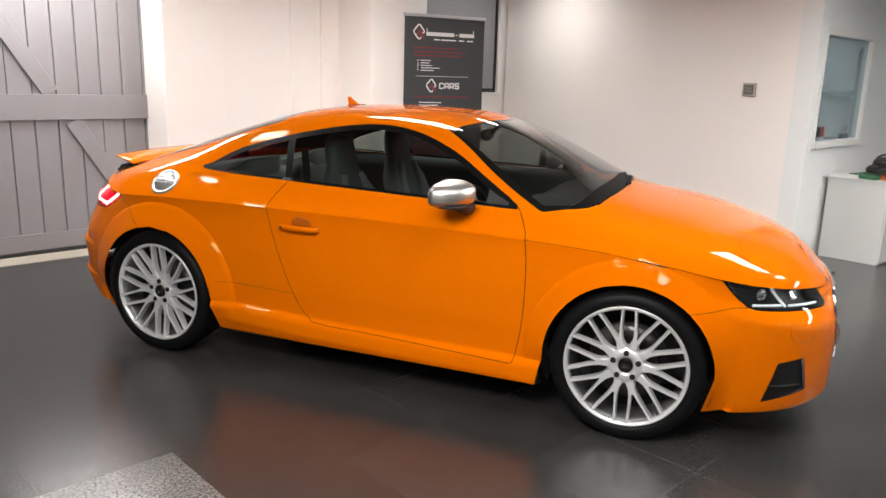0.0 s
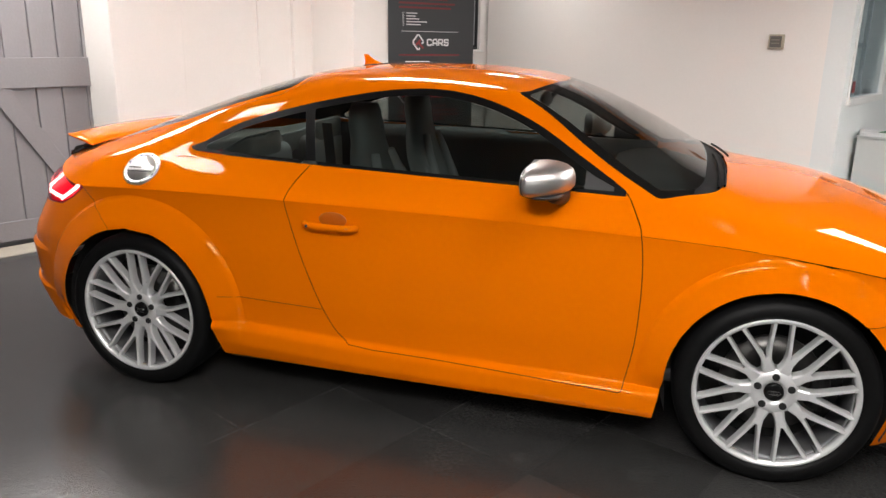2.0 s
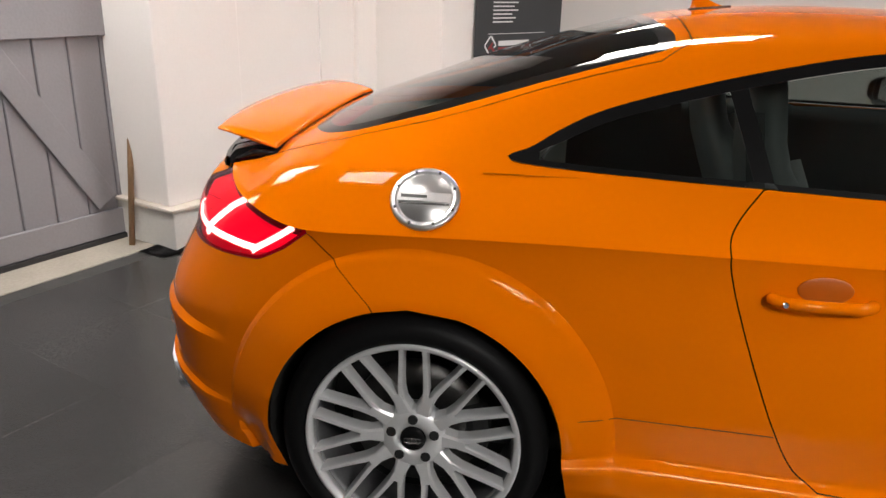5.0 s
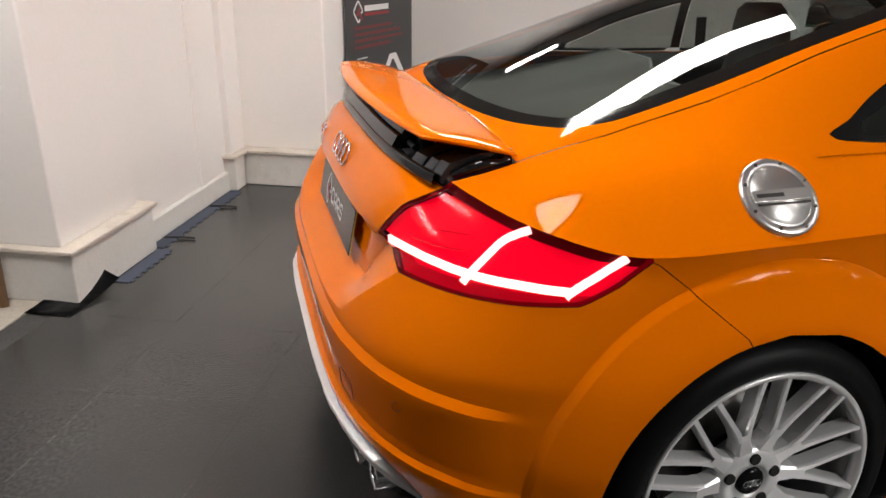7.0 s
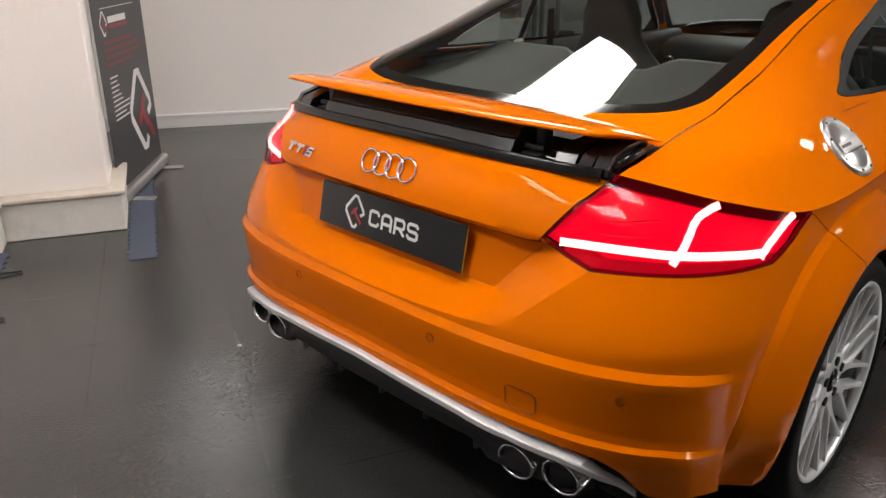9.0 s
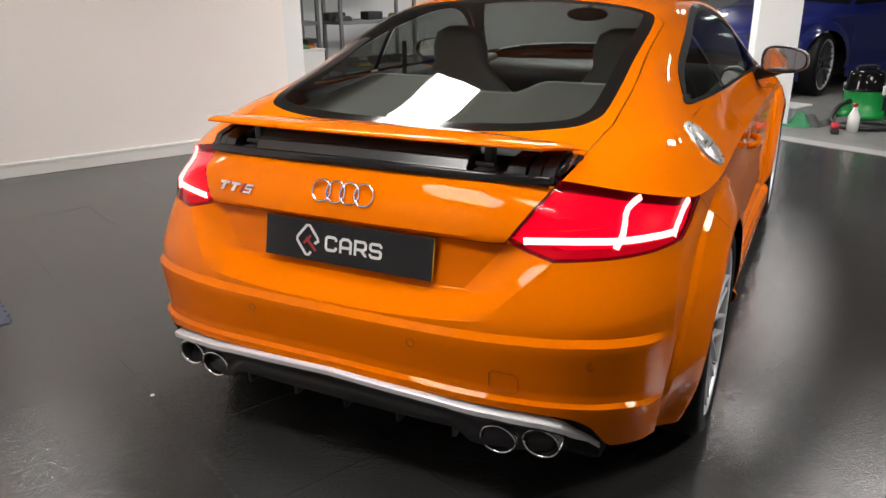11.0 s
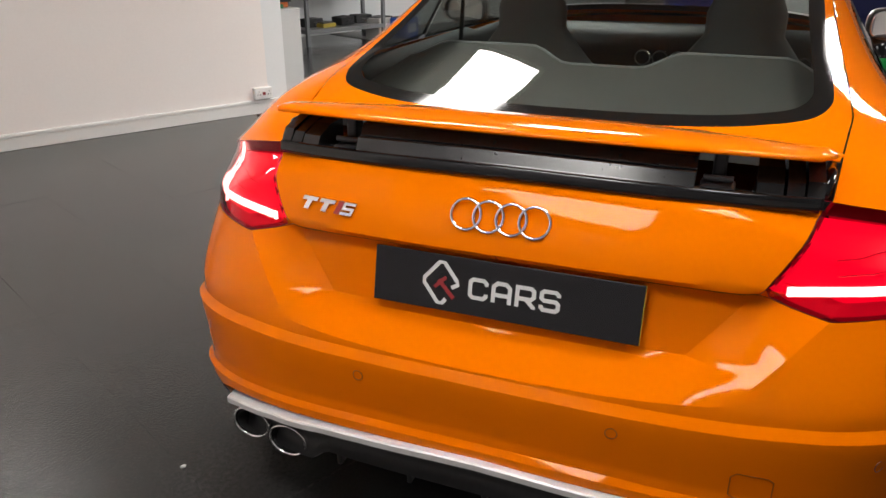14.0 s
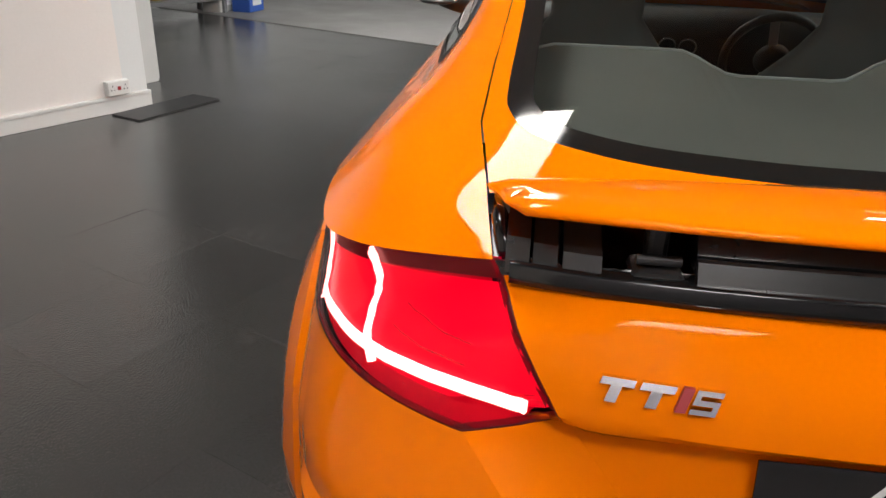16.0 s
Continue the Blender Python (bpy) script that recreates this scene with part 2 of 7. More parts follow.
def add_box(bm, lo, hi, m=None, bevel=0.0, seg=2):
    """A box between two corners, with rounded edges, into bm."""
    r = bmesh.ops.create_cube(bm, size=1)
    c = [(a + b) / 2 for a, b in zip(lo, hi)]
    d = [abs(b - a) for a, b in zip(lo, hi)]
    vs = r["verts"]
    for v in vs:
        v.co = Vector((v.co.x * d[0] + c[0], v.co.y * d[1] + c[1], v.co.z * d[2] + c[2]))
    if bevel:
        es = list({e for v in vs for e in v.link_edges})
        rb = bmesh.ops.bevel(bm, geom=es, offset=min(bevel, min(d) * 0.45), segments=seg, affect="EDGES", profile=0.5)
        vs = list({v for f in rb["faces"] for v in f.verts} | {v for v in vs if v.is_valid})
    if m is not None:
        bmesh.ops.transform(bm, matrix=m, verts=vs)
    return vs


def box(lo, hi, m=None, bevel=0.0, seg=2):
    bm = bmesh.new()
    add_box(bm, lo, hi, m, bevel, seg)
    return bm


def add_cyl(bm, r1, r2, h, m, seg=24, caps=True):
    r = bmesh.ops.create_cone(bm, cap_ends=caps, segments=seg, radius1=r1, radius2=r2, depth=h)
    bmesh.ops.transform(bm, matrix=m, verts=r["verts"])
    return r["verts"]


def add_lathe(bm, prof, m=None, seg=48, closed=False):
    """Turns a profile of (radius, height) about z."""
    rings = []
    for r, z in prof:
        ring = [bm.verts.new((r * math.cos(2 * math.pi * i / seg), r * math.sin(2 * math.pi * i / seg), z)) for i in range(seg)]
        rings.append(ring)
    n = len(rings)
    for k in range(n if closed else n - 1):
        a, b = rings[k], rings[(k + 1) % n]
        for i in range(seg):
            j = (i + 1) % seg
            bm.faces.new((a[i], a[j], b[j], b[i]))
    vs = [v for ring in rings for v in ring]
    if m is not None:
        bmesh.ops.transform(bm, matrix=m, verts=vs)
    return vs


def add_tube(bm, pts, rad, seg=8, caps=True):
    """A round tube along points; rad is one radius or one a point."""
    pts = [Vector(p) for p in pts]
    n = len(pts)
    rad = rad if isinstance(rad, (list, tuple)) else [rad] * n
    rings, up = [], None
    for i, p in enumerate(pts):
        t = (pts[min(i + 1, n - 1)] - pts[max(i - 1, 0)]).normalized()
        if up is None:
            up = Vector((0, 0, 1)) if abs(t.z) < 0.9 else Vector((1, 0, 0))
        s = t.cross(up).normalized()
        up = s.cross(t).normalized()
        rings.append([bm.verts.new(p + (s * math.cos(a) + up * math.sin(a)) * rad[i]) for a in (2 * math.pi * k / seg for k in range(seg))])
    for a, b in zip(rings, rings[1:]):
        for i in range(seg):
            j = (i + 1) % seg
            bm.faces.new((a[i], a[j], b[j], b[i]))
    if caps:
        bm.faces.new(rings[0][::-1])
        bm.faces.new(rings[-1])


def catmull(pts, n=8, closed=False):
    """A smooth line through points."""
    pts = [Vector(p) for p in pts]
    out, k = [], len(pts)
    for i in range(k if closed else k - 1):
        if closed:
            a, b, c, d = pts[(i - 1) % k], pts[i], pts[(i + 1) % k], pts[(i + 2) % k]
        else:
            a, b, c, d = pts[max(i - 1, 0)], pts[i], pts[i + 1], pts[min(i + 2, k - 1)]
        for s in range(n):
            t = s / n
            out.append(0.5 * (2 * b + (c - a) * t + (2 * a - 5 * b + 4 * c - d) * t * t + (3 * b - a - 3 * c + d) * t ** 3))
    if not closed:
        out.append(pts[-1])
    return out


# ---- the room ----
def room_box(name, p0, p1, q0, q1, z0, z1, material, label, category, bevel=0.0):
    return tagged(mesh_ob(name, box((p0, q0, z0), (p1, q1, z1), ROOM, bevel), material), label, category, kind="structure")


M_GREYFLOOR = mat("grey_painted_concrete", (0.15, 0.148, 0.145), 0.5, var=0.15, scale=1.5, fine=80, bump=0.15, rough_var=0.12, dirt=0.3, dirt_color=(0.07, 0.07, 0.07), dirt_scale=2.5)
M_THRESH = mat("pale_threshold_strip", (0.27, 0.27, 0.27), 0.5, var=0.15, scale=4, fine=90, bump=0.2, dirt=0.3, dirt_color=(0.12, 0.12, 0.12), dirt_scale=5)
M_GREYWALL = mat("grey_painted_wall", (0.26, 0.26, 0.255), 0.6, var=0.03, scale=1.5, fine=60, bump=0.08)
M_JOINT = mat("dusty_joint", (0.05, 0.049, 0.047), 0.9, var=0.3, scale=8, fine=120)

floor = room_box("floor", -7, 13, -9, 12, -0.12, -0.005, M_JOINT, "black rubber floor tiles with dusty joints and a dull sheen", "floor")
room_box("floor_workshop", 3.9, 13, -9, 12, -0.005, 0.004, M_GREYFLOOR, "grey painted concrete workshop floor, worn and dusty", "floor")
room_box("threshold", 3.72, 3.9, -9, 3.2, -0.005, 0.006, M_THRESH, "pale grey threshold strip between two floors", "threshold")
room_box("floor_edge", -3.52, -3.23, -9, -0.23, -0.005, 0.001, M_CONC, "bare pale concrete strip along the barn doors", "floor edge")
room_box("ceiling", -7, 13, -9, 12, CEIL, CEIL + 0.15, M_CEIL, "pale grey suspended showroom ceiling", "ceiling")
# never in view; grey keeps white reflections and fill off the car
room_box("wall_south", -7, 13, -9.2, -9.0, 0, CEIL, M_GREYWALL, "unseen wall behind the viewer, made grey to dull reflections", "wall")
room_box("wall_far_east", 11.5, 11.7, -9.2, 12.2, 0, CEIL, M_GREYWALL, "plain grey painted far workshop wall", "wall")
room_box("wall_far_north", 0.4, 13, 7.75, 7.95, 0, CEIL, M_WALL2, "plain white painted workshop back wall", "wall")
room_box("wall_left_south", -3.75, -3.56, -9.0, -3.3, 0, CEIL, M_WALL, "plain white painted wall beside the barn doors", "wall")


# main wall: slightly out of square with the left wall
def main_wall():
    a = ROOM @ Vector((-3.1, 4.02, 0))
    b = ROOM @ Vector((0.62, 3.74, 0))
    d = (b - a).normalized()
    n = Vector((d.y, -d.x, 0))
    m = Matrix(((d.x, -n.x, 0, a.x), (d.y, -n.y, 0, a.y), (0, 0, 1, 0), (0, 0, 0, 1)))
    return m, (b - a).length


MW, MWL = main_wall()
tagged(mesh_ob("wall_main", box((0.0, 0, 0), (MWL - 0.17, 0.10, CEIL), MW), M_WALL), "white painted showroom wall with a faint warm cast", "wall", kind="structure")
tagged(mesh_ob("wall_end", box((MWL - 0.17, 0.0005, 0), (MWL, 0.10, CEIL), MW), M_WALL2), "grey-white end of the showroom wall", "wall", kind="structure")
bm = bmesh.new()
add_box(bm, (0.0, -0.016, 0), (MWL + 0.016, 0, 0.085), MW, 0.003)
add_box(bm, (0.0, -0.022, 0.085), (MWL + 0.016, 0, 0.112), MW, 0.006)
tagged(mesh_ob("baseboard", bm, M_WHITE), "white painted skirting board with cable trunking on top", "skirting board", kind="structure")

# return wall to the office, with its window opening
OW0, OW1, OWZ0, OWZ1 = 3.90, 5.00, 1.065, 1.965
bm = bmesh.new()
for q0, q1, z0, z1 in ((3.845, OW0, 0, CEIL), (OW1, 7.75, 0, CEIL), (OW0, OW1, 0, OWZ0), (OW0, OW1, OWZ1, CEIL)):
    add_box(bm, (0.50, q0, z0), (0.61, q1, z1), ROOM)
tagged(mesh_ob("wall_office", bm, M_WALL2), "pale grey-white office wall with an internal window", "wall", kind="structure")
room_box("wall_office_north", -3.1, 0.4, 7.75, 7.95, 0, CEIL, M_WALL2, "pale end wall inside the office", "wall")
room_box("wall_office_back", -3.1, -3.0, 4.2, 7.75, 0, CEIL, M_WALL2, "pale wall inside the office", "wall")

# left wall with its piers and plinths
WL0, WL1, WLZ = 2.75, 3.93, 1.36
bm = bmesh.new()
for q0, q1, z0, z1 in ((-0.2, WL0, 0, CEIL), (WL1, 4.3, 0, CEIL), (WL0, WL1, 0, WLZ)):
    add_box(bm, (-3.4, q0, z0), (-3.14, q1, z1), ROOM)
tagged(mesh_ob("wall_left", bm, M_WALL), "white painted wall with a faint pink cast between two piers", "wall", kind="structure")
room_box("pier_1", -3.62, -3.115, -0.215, 0.34, 0.235, CEIL, M_WALL, "white painted wall pier beside the barn door", "pier", 0.008)
room_box("pier_2", -3.2, -2.57, 1.55, 2.0, 0.215, CEIL, M_WALL, "white painted wall pier beside the banner", "pier", 0.008)
room_box("pier_2_return", -3.2, -3.10, 1.36, 1.56, 0.0, CEIL, M_WALL, "white painted return of the wall pier", "pier", 0.006)


def plinth(name, p0, p1, q0, q1, h, label):
    bm = bmesh.new()
    add_box(bm, (p0, q0, 0), (p1, q1, h - 0.018), ROOM, 0.006)
    body = mesh_ob(name, bm, M_PLINTH)
    tagged(body, label, "plinth", kind="structure")
    bm = bmesh.new()
    add_box(bm, (p0, q0 - 0.02, h - 0.016), (p1 + 0.02, q1 + 0.02, h + 0.004), ROOM, 0.005)
    part("ledge", bm, M_LEDGE, body, "dusty ledge of the plinth")


plinth("plinth_1", -3.62, -3.065, -0.235, 0.385, 0.232, "chipped white boxed plinth at the foot of a pier")
plinth("plinth_2", -3.15, -3.07, 1.33, 1.47, 0.212, "white boxed plinth with a dusty ledge")
plinth("plinth_3", -3.15, -2.515, 1.48, 2.03, 0.212, "white boxed plinth at the foot of the second pier")
room_box("baseboard_left", -3.16, -3.115, 0.385, 1.33, 0, 0.115, M_PLINTH, "dirty white skirting board between the piers", "skirting board", 0.006)
room_box("panel_strip", -3.145, -3.128, 1.02, 1.10, 0.115, CEIL, M_WALL, "white painted cover strip on the left wall", "trim", 0.004)

# black floor tiles, half a metre square
def tile_mesh():
    bm = bmesh.new()
    add_box(bm, (-0.2498, -0.2498, -0.006), (0.2498, 0.2498, 0.0))
    top = [v for v in bm.verts if v.co.z > -0.001]
    for v in top:
        v.co.x *= 0.9993
        v.co.y *= 0.9993
    me = bpy.data.meshes.new("floor_tile")
    bm.to_mesh(me)
    bm.free()
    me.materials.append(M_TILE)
    return me


# ---- the car: smooth surfaces by short tables ----
def pchip(xs, ys):
    """A smooth, monotone-keeping curve through a short table."""
    xs, ys = np.array(xs, float), np.array(ys, float)
    h, d = np.diff(xs), np.diff(ys) / np.diff(xs)
    m = np.zeros(len(xs))
    m[0], m[-1] = d[0], d[-1]
    for i in range(1, len(xs) - 1):
        if d[i - 1] * d[i] > 0:
            w1, w2 = 2 * h[i] + h[i - 1], h[i] + 2 * h[i - 1]
            m[i] = (w1 + w2) / (w1 / d[i - 1] + w2 / d[i])

    def f(x):
        x = np.clip(np.asarray(x, float), xs[0], xs[-1])
        i = np.clip(np.searchsorted(xs, x) - 1, 0, len(xs) - 2)
        t = (x - xs[i]) / h[i]
        return ((1 + 2 * t) * (1 - t) ** 2 * ys[i] + t * (1 - t) ** 2 * h[i] * m[i]
                + t * t * (3 - 2 * t) * ys[i + 1] + t * t * (t - 1) * h[i] * m[i + 1])
    return f


def spline(xs, ys):
    """A natural cubic spline through a short table; ys may hold several columns."""
    xs, ys = np.array(xs, float), np.array(ys, float)
    n, h = len(xs), np.diff(xs)
    a = np.zeros((n, n))
    r = np.zeros_like(ys)
    a[0, 0] = a[-1, -1] = 1
    for i in range(1, n - 1):
        a[i, i - 1:i + 2] = h[i - 1], 2 * (h[i - 1] + h[i]), h[i]
        r[i] = 6 * ((ys[i + 1] - ys[i]) / h[i] - (ys[i] - ys[i - 1]) / h[i - 1])
    m = np.linalg.solve(a, r)

    def f(x):
        x = np.clip(np.asarray(x, float), xs[0], xs[-1])
        i = np.clip(np.searchsorted(xs, x) - 1, 0, n - 2)
        p, q, g = xs[i + 1] - x, x - xs[i], h[i]
        if ys.ndim > 1:
            p, q, g = p[..., None], q[..., None], g[..., None]
        return m[i] * p ** 3 / (6 * g) + m[i + 1] * q ** 3 / (6 * g) + (ys[i] / g - m[i] * g / 6) * p + (ys[i + 1] / g - m[i + 1] * g / 6) * q
    return f


def smooth_step(a, b, x):
    t = np.clip((np.asarray(x, float) - a) / (b - a), 0, 1)
    return t * t * (3 - 2 * t)


AXLE_F, AXLE_R, HUB_Z = 1.2525, -1.2525, 0.332
NR = 3.5                           # squareness of the tail in plan
XA_R, XA_F = -1.15, 1.15           # where the rounded ends begin
REAR_T, FRONT_T = -1.855, 2.06     # ends of the upper shell

# shoulder crease: height and half width along the car
zs_f = pchip([-1.855, -1.79, -1.70, -1.53, -1.3, -1.0, -0.56, 0, 0.45, 0.8, 1.1, 1.4, 1.6, 1.75, 1.95, 2.06],
             [0.935, 0.905, 0.873, 0.840, 0.849, 0.852, 0.849, 0.843, 0.835, 0.825, 0.81, 0.775, 0.738, 0.712, 0.68, 0.655])
w_f = spline([-1.3, -0.9, -0.56, 0, 0.5, 0.9, 1.3], [0.868, 0.862, 0.861, 0.863, 0.866, 0.872, 0.882])
# centre line of bonnet, screen, roof and rear screen
zc_f = spline([-1.855, -1.76, -1.67, -1.5, -1.3, -1.1, -0.9, -0.7, -0.45, -0.2, 0.1, 0.35, 0.6, 0.85, 1.06, 1.2, 1.4, 1.65, 1.85, 1.98, 2.06],
              [0.935, 0.949, 0.983, 1.050, 1.125, 1.195, 1.257, 1.307, 1.338, 1.346, 1.337, 1.302, 1.217, 1.096, 0.988, 0.953, 0.928, 0.874, 0.801, 0.727, 0.655])
KX = [-1.855, -1.6, -1.3, -1.0, -0.6, 0.0, 0.45, 0.8, 1.1, 1.4, 2.06]
f1 = spline(KX, [0.86, 0.87, 0.85, 0.838, 0.872, 0.893, 0.906, 0.895, 0.91, 0.92, 0.92])
h1 = spline(KX, [0.50, 0.55, 0.46, 0.373, 0.29, 0.245, 0.26, 0.37, 0.46, 0.44, 0.44])
f2 = spline(KX, [0.74, 0.75, 0.73, 0.71, 0.69, 0.685, 0.76, 0.83, 0.82, 0.82, 0.82])
h2 = spline(KX, [0.72, 0.74, 0.66, 0.70, 0.765, 0.79, 0.714, 0.60, 0.67, 0.65, 0.65])
f3 = spline(KX, [0.60, 0.61, 0.60, 0.585, 0.58, 0.575, 0.69, 0.76, 0.70, 0.70, 0.70])
h3 = spline(KX, [0.86, 0.87, 0.83, 0.86, 0.893, 0.91, 0.846, 0.76, 0.81, 0.80, 0.80])
f4 = spline(KX, [0.33, 0.33, 0.33, 0.32, 0.32, 0.32, 0.40, 0.44, 0.42, 0.42, 0.42])
h4 = spline(KX, [0.96, 0.96, 0.965, 0.972, 0.976, 0.978, 0.972, 0.945, 0.95, 0.95, 0.95])


# a shallow ledge over the door crease, a fuller haunch behind
led_k = pchip([-1.855, -1.0, -0.45, 0.6, 0.95, 2.06], [0.40, 0.40, 0.40, 0.42, 0.42, 0.42])
led_m = pchip([-1.855, -1.0, -0.45, 0.9, 1.3, 2.06], [0.44, 0.44, 0.24, 0.24, 0.50, 0.52])


def superell(u, n):
    """Quarter of a rounded end: u 0 at the tip, 1 at the side."""
    a = u * math.pi / 2
    return np.cos(a) ** (2 / n), np.sin(a) ** (2 / n)


def half_width(x, xr, xf, w, nr, nf):
    x = np.asarray(x, float)
    r = np.clip((XA_R - x) / (XA_R - xr), 0, 1)
    f = np.clip((x - XA_F) / (xf - XA_F), 0, 1)
    return w * (1 - r ** nr) ** (1 / nr) * (1 - f ** nf) ** (1 / nf)


def ys_f(x):
    return half_width(x, REAR_T, FRONT_T, w_f(x), NR, 2.7)


class Surf:
    """Vertices and faces, which can be cut along an outline."""

    def __init__(self, v, f):
        self.v, self.f = np.array(v, float).reshape(-1, 3), np.array(f, int).reshape(-1, 4)

    def cut(self, dist):
        """Splits along dist = 0 (dist takes the vertices): the parts with dist below and above 0."""
        v, f = self.v.copy(), self.f
        d = dist(v).astype(float)
        e = np.concatenate([f[:, [0, 1]], f[:, [1, 2]], f[:, [2, 3]], f[:, [3, 0]]])
        e = np.unique(np.sort(e, 1), axis=0)
        e = e[(d[e[:, 0]] * d[e[:, 1]] < 0)]
        t = d[e[:, 0]] / (d[e[:, 0]] - d[e[:, 1]])
        p = v[e[:, 0]] + (v[e[:, 1]] - v[e[:, 0]]) * t[:, None]
        k = np.where(t < 0.5, e[:, 0], e[:, 1])
        order = np.argsort(-np.minimum(t, 1 - t))
        for i in order:
            v[k[i]] = p[i]
        d[k] = 0
        dq = d[f]
        mixed = (dq.min(1) < 0) & (dq.max(1) > 0)
        plain, odd = f[~mixed], f[mixed]
        other = (np.abs(d[odd][:, [1, 3]]).max(1) == 0) if len(odd) else np.zeros(0, bool)
        p, q = odd[~other], odd[other]
        tri = np.concatenate([p[:, [0, 1, 2, 2]], p[:, [0, 2, 3, 3]], q[:, [0, 1, 3, 3]], q[:, [1, 2, 3, 3]]])
        f = np.concatenate([plain, tri])
        s = d[f].sum(1)
        z = np.abs(d[f]).max(1) == 0
        if z.any():
            s[z] = dist(v[f[z]].mean(1))
        return Surf(v, f[s < 0]).clean(), Surf(v, f[s >= 0]).clean()

    def clean(self):
        used, inv = np.unique(self.f, return_inverse=True)
        return Surf(self.v[used], inv.reshape(-1, 4))

    def welded(self):
        _, first, inv = np.unique(np.round(self.v, 6), axis=0, return_index=True, return_inverse=True)
        return Surf(self.v[first], inv.reshape(-1)[self.f])

    def mirrored(self):
        return Surf(self.v * (1, -1, 1), self.f[:, ::-1])

    def plus(self, other):
        return Surf(np.vstack([self.v, other.v]), np.vstack([self.f, other.f + len(self.v)]))

    def both(self):
        return self.plus(self.mirrored())

    def normals(self):
        a, b, c, d = (self.v[self.f[:, i]] for i in range(4))
        fn = np.cross(c - a, d - b)
        n = np.zeros_like(self.v)
        for i in range(4):
            np.add.at(n, self.f[:, i], fn)
        return n / np.maximum(np.linalg.norm(n, axis=1), 1e-12)[:, None]

    def moved(self, d):
        """Pushed d metres along its normals, outward when positive."""
        return Surf(self.v + self.normals() * d, self.f)

    def shrunk(self, dist, amount=0.003):
        """Draws the vertices on an outline back from it, to leave a shut gap."""
        on = np.abs(dist(self.v)) < 1.5e-3
        acc, cnt = np.zeros_like(self.v), np.zeros(len(self.v))
        for i in range(4):
            for j in range(4):
                a, b = self.f[:, i], self.f[:, j]
                k = ~on[b]
                np.add.at(acc, a[k], self.v[b[k]])
                np.add.at(cnt, a[k], 1)
        go = on & (cnt > 0)
        step = acc[go] / cnt[go][:, None] - self.v[go]
        v = self.v.copy()
        v[go] += step / np.maximum(np.linalg.norm(step, axis=1), 1e-9)[:, None] * amount
        return Surf(v, self.f)

    def mesh(self, name, sharp=40):
        key = np.round(self.v, 4)
        _, first, inv = np.unique(key, axis=0, return_index=True, return_inverse=True)
        v, f = self.v[first], inv.reshape(-1)[self.f]
        faces = []
        for q in f.tolist():
            r = [a for i, a in enumerate(q) if a != q[i - 1]]
            if len(set(r)) == len(r) and len(r) > 2:
                faces.append(r)
        me = bpy.data.meshes.new(name)
        me.from_pydata(v.tolist(), [], faces)
        me.shade_smooth()
        me.set_sharp_from_angle(angle=radians(sharp))
        return me


def grid_surf(g):
    """A surface from an array of points [i, j]."""
    n, m = g.shape[:2]
    k = np.arange(n * m).reshape(n, m)
    return Surf(g.reshape(-1, 3), np.stack([k[:-1, :-1], k[1:, :-1], k[1:, 1:], k[:-1, 1:]], -1).reshape(-1, 4))


def outline_dist(pts, au, av):
    """Signed distance to a closed outline in the plane of two axes, below 0 within."""
    p = [(q[0], q[1]) for q in pts]
    p = np.array([a for i, a in enumerate(p) if math.dist(a, p[i - 1]) > 1e-6], float)
    q = np.roll(p, -1, 0)

    def f(v):
        x, y = v[:, au], v[:, av]
        best = np.full(len(v), 1e9)
        inside = np.zeros(len(v), bool)
        for a, b in zip(p, q):
            e = b - a
            t = np.clip(((x - a[0]) * e[0] + (y - a[1]) * e[1]) / (e @ e), 0, 1)
            best = np.minimum(best, np.hypot(x - a[0] - t * e[0], y - a[1] - t * e[1]))
            if a[1] != b[1]:
                hit = ((a[1] > y) != (b[1] > y)) & (x < (b[0] - a[0]) * (y - a[1]) / (b[1] - a[1]) + a[0])
                inside ^= hit
        return np.where(inside, -best, best)
    return f


def curve2(pts, n=8, closed=True):
    return [(p.x, p.y) for p in catmull([(a, b, 0) for a, b in pts], n, closed)]


# stations along the car, denser at the rounded ends
def stations():
    u = np.linspace(0, 1, 64)[:-1]
    rear = XA_R - (XA_R - REAR_T) * superell(u, NR)[0]
    front = XA_F + (FRONT_T - XA_F) * superell(u, 2.7)[0]
    mid = np.linspace(XA_R, XA_F, 220)
    return u, rear, mid, front


ST_U, ST_R, ST_M, ST_F = stations()


